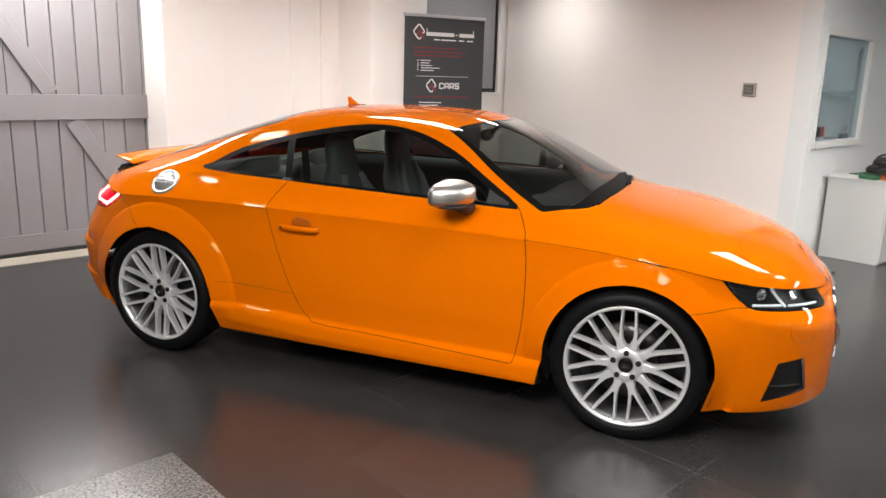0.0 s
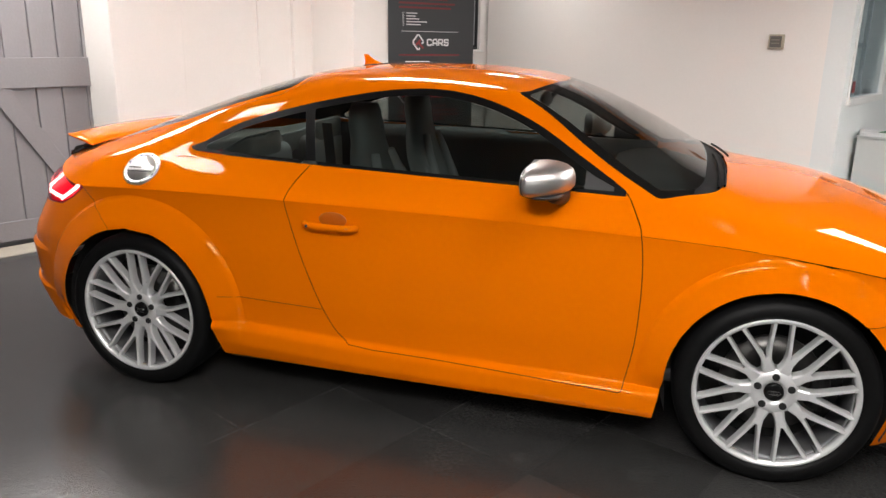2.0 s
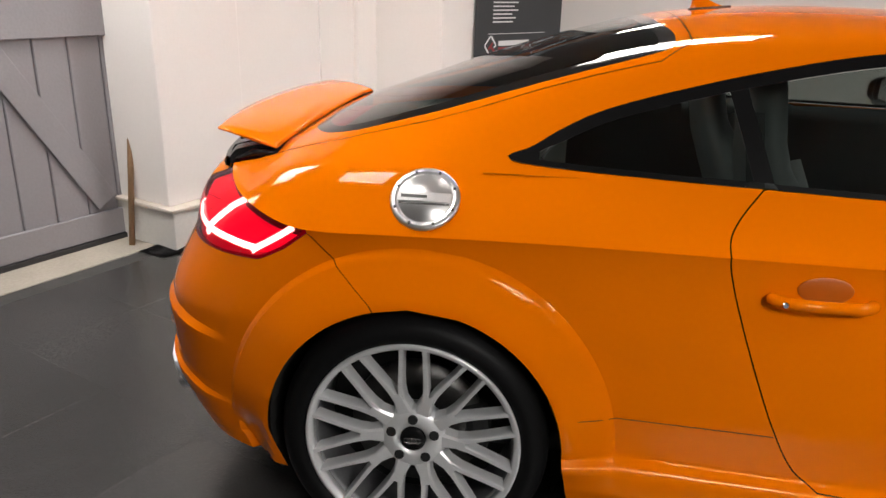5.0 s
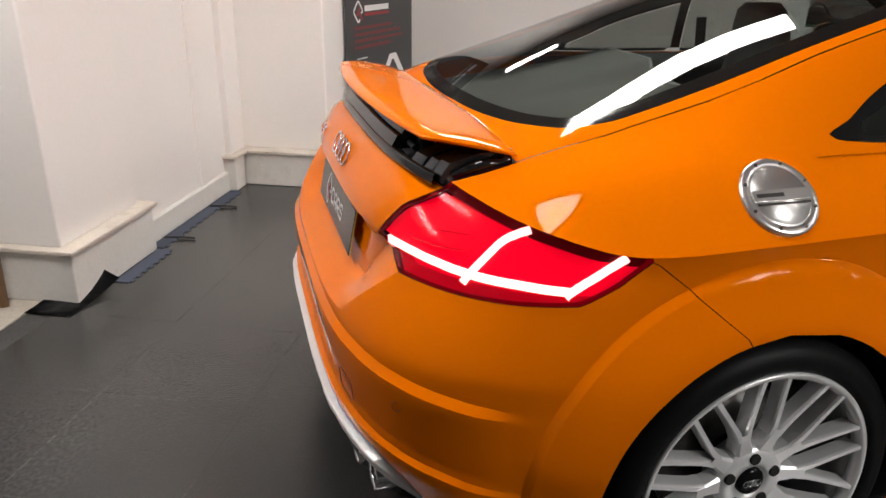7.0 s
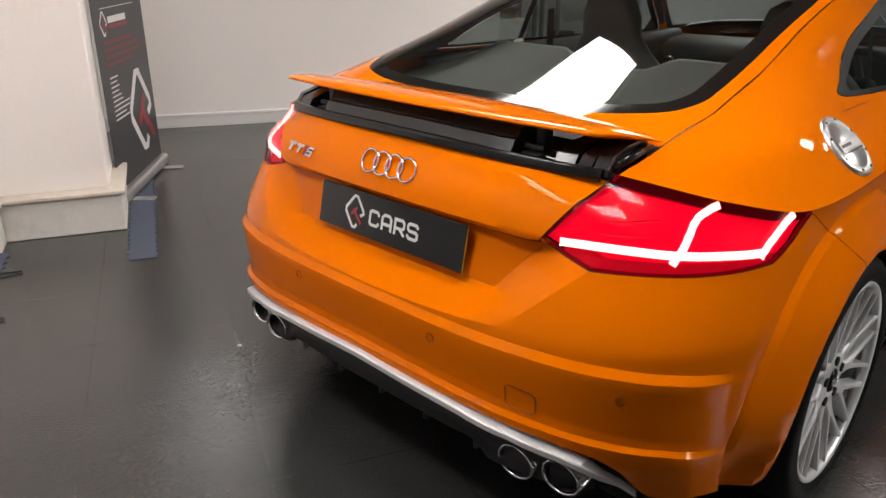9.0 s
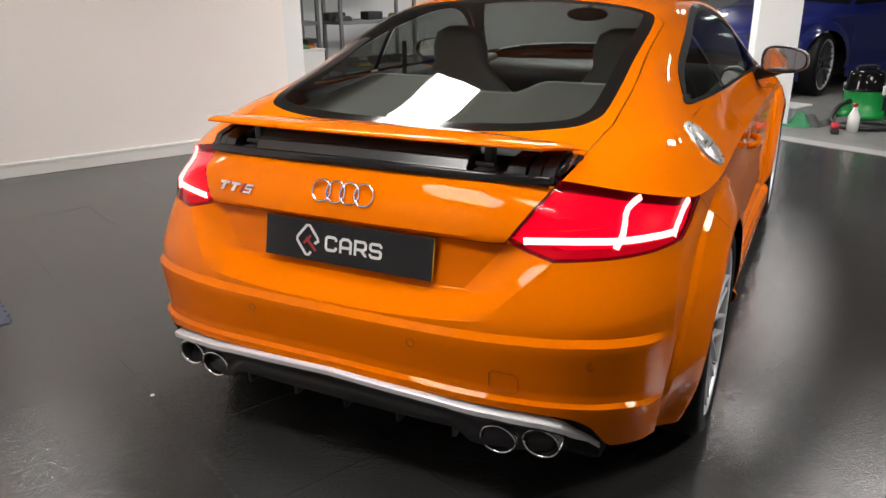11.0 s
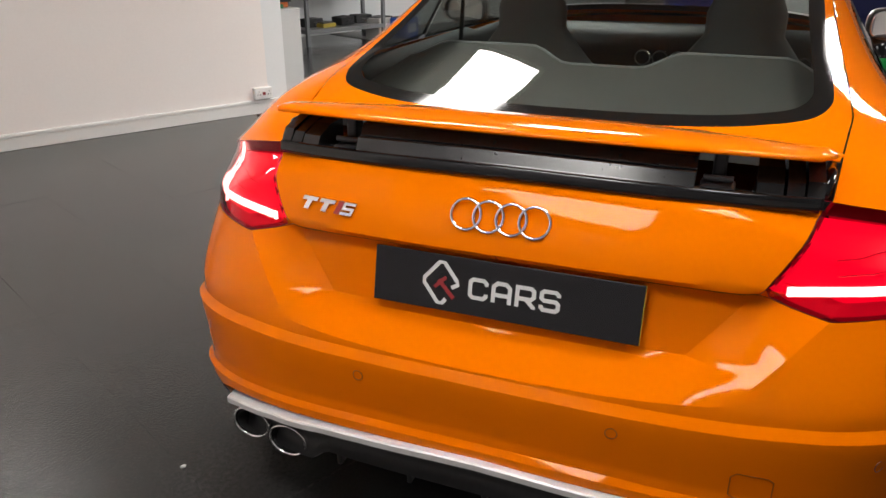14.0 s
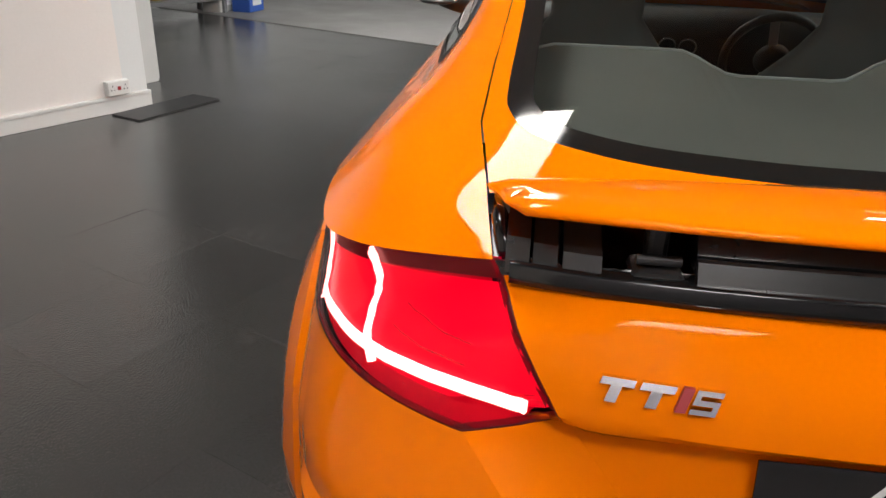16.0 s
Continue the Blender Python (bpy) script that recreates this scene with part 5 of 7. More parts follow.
def stroke_text(body, width, height, stroke, m):
    """Square stencil letters with cut corners, drawn with a flat band."""
    bm = bmesh.new()
    adv = width / (len(body) - 0.18)
    for i, ch in enumerate(body):
        for j, line in enumerate(GLYPHS[ch]):
            pts = [Vector((-width / 2 + adv * (i + 0.82 * u), (v - 0.5) * (height - stroke), 0.0002 * j)) for u, v in line]
            vs = []
            for k, p in enumerate(pts):
                d0 = (p - pts[k - 1]).normalized() if k else (pts[1] - p).normalized()
                d1 = (pts[k + 1] - p).normalized() if k < len(pts) - 1 else d0
                t = (d0 + d1).normalized()
                nn = Vector((-t.y, t.x, 0)) * (stroke / 2 / max(0.5, t.dot(d0)))
                vs.append((bm.verts.new(m @ (p + nn)), bm.verts.new(m @ (p - nn))))
            for a, b in zip(vs, vs[1:]):
                bm.faces.new((a[0], a[1], b[1], b[0]))
    return bm


# ---- number plate with display text ----
def plate():
    base = Matrix.Translation((-1.9685, -0.013, 0.7165)) @ pose(0, 0, 0, 90 - 11.5, 0, -90)
    t = part("display_plate", box((-0.26, -0.0555, -0.002), (0.26, 0.0555, 0.0025), None, 0.0015), M_PLATE, car, "black display plate with silver lettering")
    t.matrix_basis = base
    part("lettering", stroke_text("CARS", 0.176, 0.043, 0.0078, pose(0.0255, -0.001, 0.0035)), M_PLATETXT, t)
    bm = bmesh.new()
    diamond(bm, 0.041, 0.008, pose(-0.120, 0, 0.003))
    part("emblem", bm, M_PLATETXT, t)
    bm = bmesh.new()
    add_box(bm, (-0.004, -0.026, 0), (0.004, 0.02, 0.001), pose(-0.110, -0.009, 0.0032, 0, 0, 45))
    add_box(bm, (-0.016, 0.008, 0), (0.016, 0.015, 0.001), pose(-0.112, -0.007, 0.0036, 0, 0, 45))
    part("emblem_bar", bm, M_BANRED, t)
    M_YEL = mat("plate_edge", (0.55, 0.42, 0.03), 0.4, var=0.05)
    part("edge", box((0.2602, -0.0555, -0.002), (0.2612, 0.0555, 0.0005)), M_YEL, t)


def diamond(bm, r, w, m):
    """A rounded, hollow diamond with a gap at its lower right side."""
    pts = [
        (r * 0.55, -r * 0.18), (r * 0.86, 0.0), (r * 0.80, r * 0.18), (r * 0.14, r * 0.98), (-r * 0.10, r * 0.98), (-r * 0.82, r * 0.14), (-r * 0.82, -r * 0.1), (-r * 0.1, -r * 0.98), (r * 0.14, -r * 0.98), (r * 0.3, -r * 0.75)]
    vs = []
    n = len(pts)
    for i, (x, y) in enumerate(pts):
        a, b = Vector((*pts[max(i - 1, 0)], 0)), Vector((*pts[min(i + 1, n - 1)], 0))
        t = (b - a).normalized()
        nn = Vector((-t.y, t.x, 0)) * w / 2
        vs.append((bm.verts.new(m @ (Vector((x, y, 0)) + nn)), bm.verts.new(m @ (Vector((x, y, 0)) - nn))))
    for a, b in zip(vs, vs[1:]):
        bm.faces.new((a[0], a[1], b[1], b[0]))


plate()

# four linked chrome rings and the model badge as plain shapes
zr = 0.855
for i in range(4):
    y = 0.0655 - 0.0437 * i
    x = rear_x(y, zr) - 0.006
    bm = bmesh.new()
    add_torus(bm, 0.0290, 0.0032, Matrix.Translation((x, y, zr)) @ pose(0, 0, 0, 0, -66, 0), 40, 8)
    part("emblem_ring", bm, M_CHROME, car, "chrome ring of the tail emblem", True)
for y0, y1, mt in ((0.418, 0.382, M_CHROME), (0.376, 0.340, M_CHROME), (0.333, 0.322, M_BANRED), (0.319, 0.292, M_CHROME)):
    bm = bmesh.new()
    za, zb_ = 0.822, 0.845
    vs = [Vector((rear_x(y, z) - 0.005, y, z)) for y, z in ((y0, za), (y1, za), (y1 + 0.004, zb_), (y0 + 0.004, zb_))]
    if mt is M_CHROME and y0 > 0.33:
        bars = [[(y0, 0.838), (y1, 0.838), (y1, zb_), (y0, zb_)], [((y0 + y1) / 2 + 0.006, za), ((y0 + y1) / 2 - 0.006, za), ((y0 + y1) / 2 - 0.006, 0.838), ((y0 + y1) / 2 + 0.006, 0.838)]]
    else:
        bars = [[(y0, za), (y1, za), (y1, zb_), (y0, zb_)]] if mt is M_BANRED else [
            [(y0, za), (y1, za), (y1, za + 0.005), (y0, za + 0.005)], [(y0, za + 0.009), (y1, za + 0.009), (y1, za + 0.014), (y0, za + 0.014)],
            [(y0, zb_ - 0.005), (y1, zb_ - 0.005), (y1, zb_), (y0, zb_)], [(y0, za + 0.014), (y0 - 0.006, za + 0.014), (y0 - 0.006, zb_ - 0.005), (y0, zb_ - 0.005)],
            [(y1 + 0.006, za + 0.005), (y1, za + 0.005), (y1, za + 0.009), (y1 + 0.006, za + 0.009)]]
    for q in bars:
        f = bm.faces.new([bm.verts.new((rear_x(y, z) - 0.001, y + 0.010 - (z - za) * 0.42, z)) for y, z in q])
    r = bmesh.ops.extrude_face_region(bm, geom=bm.faces[:])
    for e in r["geom"]:
        if isinstance(e, bmesh.types.BMVert):
            e.co.x -= 0.005
    bmesh.ops.recalc_face_normals(bm, faces=bm.faces)
    part("badge_bar", bm, mt, car)

M_SEAM = mat("paint_seam", (0.20, 0.04, 0.001), 0.5, var=0.05)
# parking sensors, towing cover: thin rings and seams in the bumper skin
for y, z in ((0.25, 0.525), (-0.25, 0.522), (0.684, 0.505), (-0.684, 0.505)):
    x = rear_x(y, z)
    n = (Vector((x - 0.02, y + math.copysign(0.02 * (abs(y) / 0.75) ** 3 * 1.4, y), z)) - Vector((x, y, z))).normalized()
    m = Matrix.Translation(Vector((x, y, z)) + n * 0.0006) @ n.to_track_quat("Z", "Y").to_matrix().to_4x4()
    bm = bmesh.new()
    add_torus(bm, 0.0105, 0.0009, m, 24, 6)
    part("parking_sensor", bm, M_SEAM, car, "round orange parking sensor", True)


def seam_loop(name, pts, r=0.0009):
    bm = bmesh.new()
    add_tube(bm, pts + pts[:1], r, 5, False)
    part(name, bm, M_SEAM, car)


seam_loop("towing_cover", [Vector((rear_x(y, z) - 0.0012, y, z)) for y, z in [(-0.455, 0.475), (-0.455, 0.435), (-0.465, 0.428), (-0.515, 0.424), (-0.525, 0.430), (-0.525, 0.470), (-0.515, 0.478), (-0.465, 0.482)]])
fz = []
for a, z in [(45.0, 0.566), (39.6, 0.562), (38.8, 0.555), (38.8, 0.50), (39.8, 0.492), (44.2, 0.496), (45.2, 0.505), (45.8, 0.556)]:
    fz.append(front_at(-a, z, -0.0015))
seam_loop("washer_cover", fz)


# ---- fuel cap ----
def skin_frame(x, z, sg=-1):
    """Place and normal on the upper skin."""
    p = Vector((x, side_y(x, z), z))
    a = Vector((x + 0.03, side_y(x + 0.03, z), z)) - Vector((x - 0.03, side_y(x - 0.03, z), z))
    b = Vector((x, side_y(x, z + 0.025), z + 0.025)) - Vector((x, side_y(x, z - 0.025), z - 0.025))
    n = a.cross(b)
    if n.y < 0:
        n = -n
    n.normalize()
    ax = a.normalized()
    up = n.cross(ax) * -1
    if sg < 0:
        p.y, n.y, ax.y, up.y = -p.y, -n.y, -ax.y, -up.y
    m = Matrix(((ax.x, up.x, n.x, p.x), (ax.y, up.y, n.y, p.y), (ax.z, up.z, n.z, p.z), (0, 0, 0, 1)))
    if up.z < 0:
        m = m @ Matrix.Diagonal((1, -1, 1, 1))
    return m


mf = skin_frame(-1.245, 0.920)
bm = bmesh.new()
add_lathe(bm, [(0.081, -0.006), (0.081, 0.003), (0.078, 0.006), (0.066, 0.0065), (0.063, 0.004), (0.061, 0.0075), (0.0, 0.0085)], mf, 56)
M_CAP = mat("satin_aluminium", (0.62, 0.61, 0.60), 0.32, 0.9, var=0.05, fine=300)
cap = part("fuel_cap", bm, M_CAP, car, "round brushed aluminium fuel cap with bolts", True)
for k in range(8):
    a = 2 * math.pi * (k + 0.5) / 8
    bm = bmesh.new()
    add_lathe(bm, [(0.0, 0.0085), (0.003, 0.0085), (0.004, 0.006)], mf @ pose(0.0715 * math.cos(a), 0.0715 * math.sin(a), 0), 10)
    part("bolt", bm, M_DISC, cap)
bm = bmesh.new()
add_box(bm, (-0.062, -0.012, 0.0088), (0.062, 0.012, 0.0105), mf, 0.001)
part("grip_bar", bm, M_CAP, cap)
bm = bmesh.new()
add_box(bm, (-0.055, -0.004, 0.0106), (0.005, 0.004, 0.0110), mf)
add_box(bm, (-0.058, -0.020, 0.0088), (0.058, -0.015, 0.0092), mf)
part("marking", bm, M_DISC, cap)

# ---- door handles, mirrors ----
def sock(bm, c, r, m=None):
    """A squashed ball."""
    q = bmesh.ops.create_uvsphere(bm, u_segments=28, v_segments=16, radius=1)
    bmesh.ops.transform(bm, matrix=(m or Matrix()) @ Matrix.Translation(c) @ Matrix.Diagonal((*r, 1)), verts=q["verts"])
    return q["verts"]


for sg, door in ((-1, doors[0]), (1, doors[1])):
    yd = side_y(-0.37, 0.765)
    bm = bmesh.new()
    pts = [(-0.478, yd + 0.006), (-0.46, yd + 0.028), (-0.41, yd + 0.037), (-0.36, yd + 0.037), (-0.31, yd + 0.034), (-0.28, yd + 0.024), (-0.262, yd + 0.004)]
    cv = catmull([(x, sg * y, 0.767 - 0.01 * (x + 0.37)) for x, y in pts], 4)
    add_tube(bm, cv, [0.011] + [0.0135] * (len(cv) - 2) + [0.007], 12)
    h = part("door_handle", bm, M_PAINT, door, smooth=True)
    if sg < 0:
        bm = bmesh.new()
        add_lathe(bm, [(0.0, 0.002), (0.006, 0.002), (0.007, 0.0)], Matrix.Translation((-0.455, -yd - 0.044, 0.768)) @ pose(0, 0, 0, 90), 14)
        part("keyhole", bm, M_CHROME, h)
    # shallow bulge for the handle recess, its shade painted as darker orange
    bm = bmesh.new()
    sock(bm, (-0.365, sg * (yd + 0.0005), 0.790), (0.058, 0.004, 0.030))
    part("handle_cup", bm, mat("cup_shade", (0.42, 0.09, 0.001), 0.4, var=0.05) if sg < 0 else bpy.data.materials["cup_shade"], door, smooth=True)


def mirror(sg, door):
    """Squarish housing, taller on its inner side, with a flat back that holds the glass."""
    def ring(bm, x, k, dz=0.0, n=36):
        out = []
        for i in range(n):
            a = 2 * math.pi * i / n
            c, q = math.cos(a), math.sin(a)
            y, z = math.copysign(abs(c) ** 0.66, c), math.copysign(abs(q) ** 0.62, q)
            h = (0.064 if z > 0 else 0.052) * (1 - 0.16 * y)
            out.append(bm.verts.new((0.400 + x - 0.030 * y * k * (x > 0.001), sg * (0.918 + 0.103 * y * k), 1.0 + z * h * k + dz)))
        return out

    def loft(rows, cap_last=True):
        bm = bmesh.new()
        rs = [ring(bm, *r) for r in rows]
        for p, q in zip(rs, rs[1:]):
            for i in range(len(p)):
                j = (i + 1) % len(p)
                bm.faces.new((p[i], p[j], q[j], q[i]))
        if cap_last:
            bm.faces.new(rs[-1])
        bmesh.ops.recalc_face_normals(bm, faces=bm.faces)
        return bm

    hs = part("door_mirror", loft([(0.004, 0.93), (0.0, 0.97), (0.006, 1.0), (0.03, 1.02), (0.06, 0.97, 0.001), (0.09, 0.85, 0.003), (0.115, 0.66, 0.005), (0.13, 0.42, 0.006), (0.136, 0.15, 0.006)]), M_ALU, door, "brushed aluminium door mirror", True)
    silver = bpy.data.materials["mirror_silver"] if "mirror_silver" in bpy.data.materials else mat("mirror_silver", (0.80, 0.81, 0.81), 0.02, 1.0, var=0)
    part("mirror_glass", loft([(0.001, 0.90), (0.0006, 0.86)]), silver, hs)
    part("glass_surround", loft([(0.010, 1.012), (-0.003, 0.985), (-0.004, 0.95), (0.0, 0.895), (0.004, 0.89)], False), M_TRIM, hs, smooth=True)
    bm = bmesh.new()
    sock(bm, (0.440, sg * 0.912, 0.957), (0.072, 0.082, 0.016))
    part("lower_trim", bm, M_TRIM, hs, smooth=True)
    bm = bmesh.new()
    add_tube(bm, [(0.465, sg * 0.90, 0.963), (0.475, sg * 0.86, 0.945), (0.485, sg * 0.80, 0.935)], [0.032, 0.030, 0.036], 14)
    part("foot", bm, M_TRIM, hs, smooth=True)


mirror(-1, doors[0])
mirror(1, doors[1])

# ---- roof fin ----
def roof_fin():
    zb = float(zc_f(-0.55))

    def loft(levels, lift):
        bm = bmesh.new()
        rows = []
        for h, x0, x1, w in levels:
            ring = []
            for i in range(16):
                a = 2 * math.pi * i / 16
                x = (x0 + x1) / 2 + (x1 - x0) / 2 * math.cos(a)
                ring.append(bm.verts.new((x, w * math.sin(a), float(zc_f(x)) * (h < 0.01) + zb * (h >= 0.01) + h + lift)))
            rows.append(ring)
        for p, q in zip(rows, rows[1:]):
            for i in range(16):
                bm.faces.new((p[i], p[(i + 1) % 16], q[(i + 1) % 16], q[i]))
        bm.faces.new(rows[-1])
        return bm

    fin = part("roof_antenna", loft(((0.002, -0.578, -0.465, 0.022), (0.010, -0.574, -0.485, 0.014), (0.024, -0.574, -0.522, 0.007), (0.040, -0.577, -0.545, 0.004), (0.050, -0.580, -0.556, 0.002)), 0.0), M_PAINT, car, smooth=True)
    part("antenna_base", loft(((-0.003, -0.584, -0.455, 0.027), (0.004, -0.582, -0.459, 0.025)), 0.0), M_TRIM, fin, "black rubber foot")


roof_fin()

# ---- wipers and cowl ----
for y0, y1 in ((-0.62, -0.05), (0.02, 0.60)):
    bm = bmesh.new()
    pts = [(1.075 - 0.05 * (abs(y) / 0.6) ** 2 - 0.045 * (i / 8), y, float(zc_f(1.075 - 0.045 * i / 8)) + 0.004 - 0.02 * (abs(y) / 0.6) ** 2) for i, y in enumerate(np.linspace(y0, y1, 9))]
    add_tube(bm, pts, 0.005, 8)
    add_tube(bm, [(p[0] + 0.02, p[1] * 0.98, p[2] + 0.006) for p in pts[:6]], 0.005, 8)
    part("wiper", bm, M_SEAL, car)

# seam between quarter panel and sill, and soft roof seam
bm = bmesh.new()
add_tube(bm, [(x, -side_y(x, z) - 0.0008, z) for x, z in [(-0.86 + 0.0445 * i, 0.444 - 0.0014 * i) for i in range(11)]], 0.0011, 5)
part("panel_seam", bm, M_GAP, car)
bm = bmesh.new()
add_tube(bm, [(x, side_y(x, z) + 0.0008, z) for x, z in [(-0.86 + 0.0445 * i, 0.444 - 0.0014 * i) for i in range(11)]], 0.0011, 5)
part("panel_seam", bm, M_GAP, car)


# ---- cabin ----
def seat(y):
    s = empty("front_seat", pose(-0.02, y, 0.40))
    s.parent = car
    bm = bmesh.new()
    prof = [(0.26, 0.10), (0.24, 0.15), (0.05, 0.155), (-0.22, 0.12), (-0.27, 0.06), (0.2, 0.02)]
    rows = []
    for w, k in ((-0.25, 0.05), (-0.22, 0.06), (-0.15, 0.0), (0, -0.015), (0.15, 0.0), (0.22, 0.06), (0.25, 0.05)):
        rows.append([bm.verts.new((x, w, z + (k if z > 0.1 else 0))) for x, z in prof])
    for a, b in zip(rows, rows[1:]):
        for i in range(6):
            bm.faces.new((a[i], a[(i + 1) % 6], b[(i + 1) % 6], b[i]))
    part("cushion", bm, M_LEATHER, s, smooth=True)
    # back with built-in headrest: outline by height
    bm = bmesh.new()
    rows = []
    for z, w, x in ((0.08, 0.22, -0.20), (0.2, 0.25, -0.25), (0.35, 0.265, -0.31), (0.48, 0.24, -0.36), (0.57, 0.17, -0.385), (0.63, 0.125, -0.395), (0.70, 0.125, -0.405), (0.76, 0.10, -0.41), (0.785, 0.05, -0.41)):
        ring = []
        for i in range(16):
            a = 2 * math.pi * i / 16
            c, q = math.cos(a), math.sin(a)
            bol = 0.035 * abs(q) ** 3 if (c > 0 and z < 0.55) else 0
            ring.append(bm.verts.new((x + 0.055 * math.copysign(abs(c) ** 0.7, c) + bol, w * math.copysign(abs(q) ** 0.8, q), z)))
        rows.append(ring)
    for a, b in zip(rows, rows[1:]):
        for i in range(16):
            bm.faces.new((a[i], a[(i + 1) % 16], b[(i + 1) % 16], b[i]))
    bm.faces.new(rows[-1])
    part("backrest", bm, M_LEATHER, s, smooth=True)
    for wq in (-0.13, 0.13):
        bm = bmesh.new()
        add_tube(bm, [(-0.185, wq, 0.12), (-0.245, wq * 1.05, 0.3), (-0.305, wq * 1.0, 0.48), (-0.33, wq * 0.7, 0.58)], [0.03, 0.034, 0.03, 0.02], 10)
        part("bolster", bm, M_LEATHER_L, s, smooth=True)


seat(-0.36)
seat(0.36)
bm = bmesh.new()
add_box(bm, (-0.98, -0.56, 0.42), (-0.55, 0.56, 0.60), None, 0.06, 3)
for y in (-0.3, 0.3):
    add_box(bm, (-1.08, y - 0.24, 0.55), (-0.92, y + 0.24, 0.97), Matrix.Translation((0, 0, 0)), 0.06, 3)
part("rear_bench", bm, M_LEATHER_L, car, "light grey leather rear bench", True)
M_COVER = mat("grey_load_cover", (0.12, 0.12, 0.112), 0.7, var=0.12, fine=260, bump=0.2)
# load cover behind the rear seats: a wavy front edge seen through the rear screen
bm = bmesh.new()
rows, edge = [], []
for y in np.linspace(-0.60, 0.60, 41):
    wave = 0.045 * smooth_step(0.10, 0.22, abs(y)) - 0.05 * smooth_step(0.48, 0.60, abs(y))
    edge.append((-0.98 + wave, y, 0.990 + wave * 0.9))
    rows.append([bm.verts.new(p) for p in ((-1.66, y * 0.9, 0.915), (-1.35, y, 0.945), (-0.99 + wave, y, 0.99 + wave * 0.9), (-0.97 + wave, y, 0.98 + wave * 0.9), (-0.97 + wave, y, 0.90))])
for a, b in zip(rows, rows[1:]):
    for i in range(4):
        bm.faces.new((a[i], a[i + 1], b[i + 1], b[i]))
cover = part("load_cover", bm, M_COVER, car, "dark grey load cover with wavy edge", True)
bm = bmesh.new()
add_tube(bm, [r for r in edge], 0.0045, 8)
part("piping", bm, M_LEATHER_L, cover, "pale piping along the wavy edge", True)
bm = bmesh.new()
rows = []
for y in np.linspace(-0.70, 0.70, 21):
    k = 1 - 0.25 * (abs(y) / 0.7) ** 3
    hump = 0.035 * math.exp(-((y + 0.36) / 0.2) ** 2)
    rows.append([bm.verts.new(p) for p in ((1.06 * k + 0.1 * (1 - k), y, 0.915), (0.85, y, 0.925), (0.68, y, 0.915 + hump), (0.60, y, 0.885 + hump), (0.57, y, 0.82), (0.62, y, 0.70), (0.66, y, 0.5), (0.8, y, 0.35))])
for a, b in zip(rows, rows[1:]):
    for i in range(7):
        bm.faces.new((a[i], a[i + 1], b[i + 1], b[i]))
dash = part("dashboard", bm, M_DASH, car, "black dashboard", True)
for y in (-0.62, -0.08, 0.0, 0.08, 0.62):
    bm = bmesh.new()
    add_torus(bm, 0.034, 0.006, Matrix.Translation((0.575, y, 0.80)) @ pose(0, 0, 0, 0, 80, 0), 28, 8)
    part("air_vent", bm, M_CHROME, dash, "chrome ringed air vent", True)
bm = bmesh.new()
mw = Matrix.Translation((0.40, -0.36, 0.80)) @ pose(0, 0, 0, 0, 68, 0)
add_torus(bm, 0.175, 0.016, mw, 44, 10)
sw = part("steering_wheel", bm, M_DASH, car, "black steering wheel", True)
bm = bmesh.new()
add_lathe(bm, [(0.0, 0.02), (0.05, 0.018), (0.065, 0.0), (0.05, -0.03), (0.0, -0.03)], mw, 28)
part("airbag_boss", bm, M_DASH, sw, smooth=True)
for a in (10, 170, 265):
    bm = bmesh.new()
    add_box(bm, (0.05, -0.016, -0.008), (0.17, 0.016, 0.006), mw @ pose(0, 0, 0, 0, 0, a), 0.005)
    part("wheel_spoke", bm, M_ALU, sw)
bm = bmesh.new()
add_box(bm, (-0.35, -0.10, 0.30), (0.62, 0.10, 0.60), None, 0.04, 3)
part("centre_console", bm, M_DASH, car, smooth=True)
bm = bmesh.new()
add_box(bm, (-1.15, -0.78, 0.27), (0.95, 0.78, 0.33), None, 0.02)
part("cabin_floor", bm, M_DASH, car)
for sg in (-1, 1):
    bm = bmesh.new()
    rows = []
    for x in np.linspace(-1.12, 0.80, 30):
        yb = side_y(x, 0.93) - 0.035
        rows.append([bm.verts.new((x, sg * y, z)) for y, z in ((yb - 0.01, 0.955 + 0.02 * (x < 0)), (yb - 0.06, 0.955), (yb - 0.075, 0.90), (yb - 0.06, 0.78), (yb - 0.09, 0.68), (yb - 0.05, 0.45), (yb - 0.05, 0.32))])
    for a, b in zip(rows, rows[1:]):
        for i in range(6):
            bm.faces.new((a[i], a[i + 1], b[i + 1], b[i]))
    card = part("door_card", bm, M_DASH, car, smooth=True)
    bm = bmesh.new()
    add_box(bm, (0.30, sg * 0.70 - 0.008, 0.875), (0.43, sg * 0.70 + 0.008, 0.893), None, 0.004)
    part("inner_handle", bm, M_CHROME, card)
# headliner
lin = shell.plus(gate).cut(lambda v: np.maximum(np.maximum(-1.55 - v[:, 0], v[:, 0] - 0.75), 0.99 - v[:, 2]))[0]
spart("headliner", lin.moved(-0.012 * (1 if UP.normals()[len(UP.v) // 2][2] > 0 else -1)).both(), M_DASH)
bm = bmesh.new()
sock(bm, (0.30, 0.0, 1.205), (0.025, 0.105, 0.033))
rm = part("interior_mirror", bm, M_DASH, car, smooth=True)
bm = bmesh.new()
add_tube(bm, [(0.31, 0, 1.21), (0.36, 0, 1.25), (0.40, 0, 1.285)], 0.012, 8)
part("stalk", bm, M_DASH, rm)
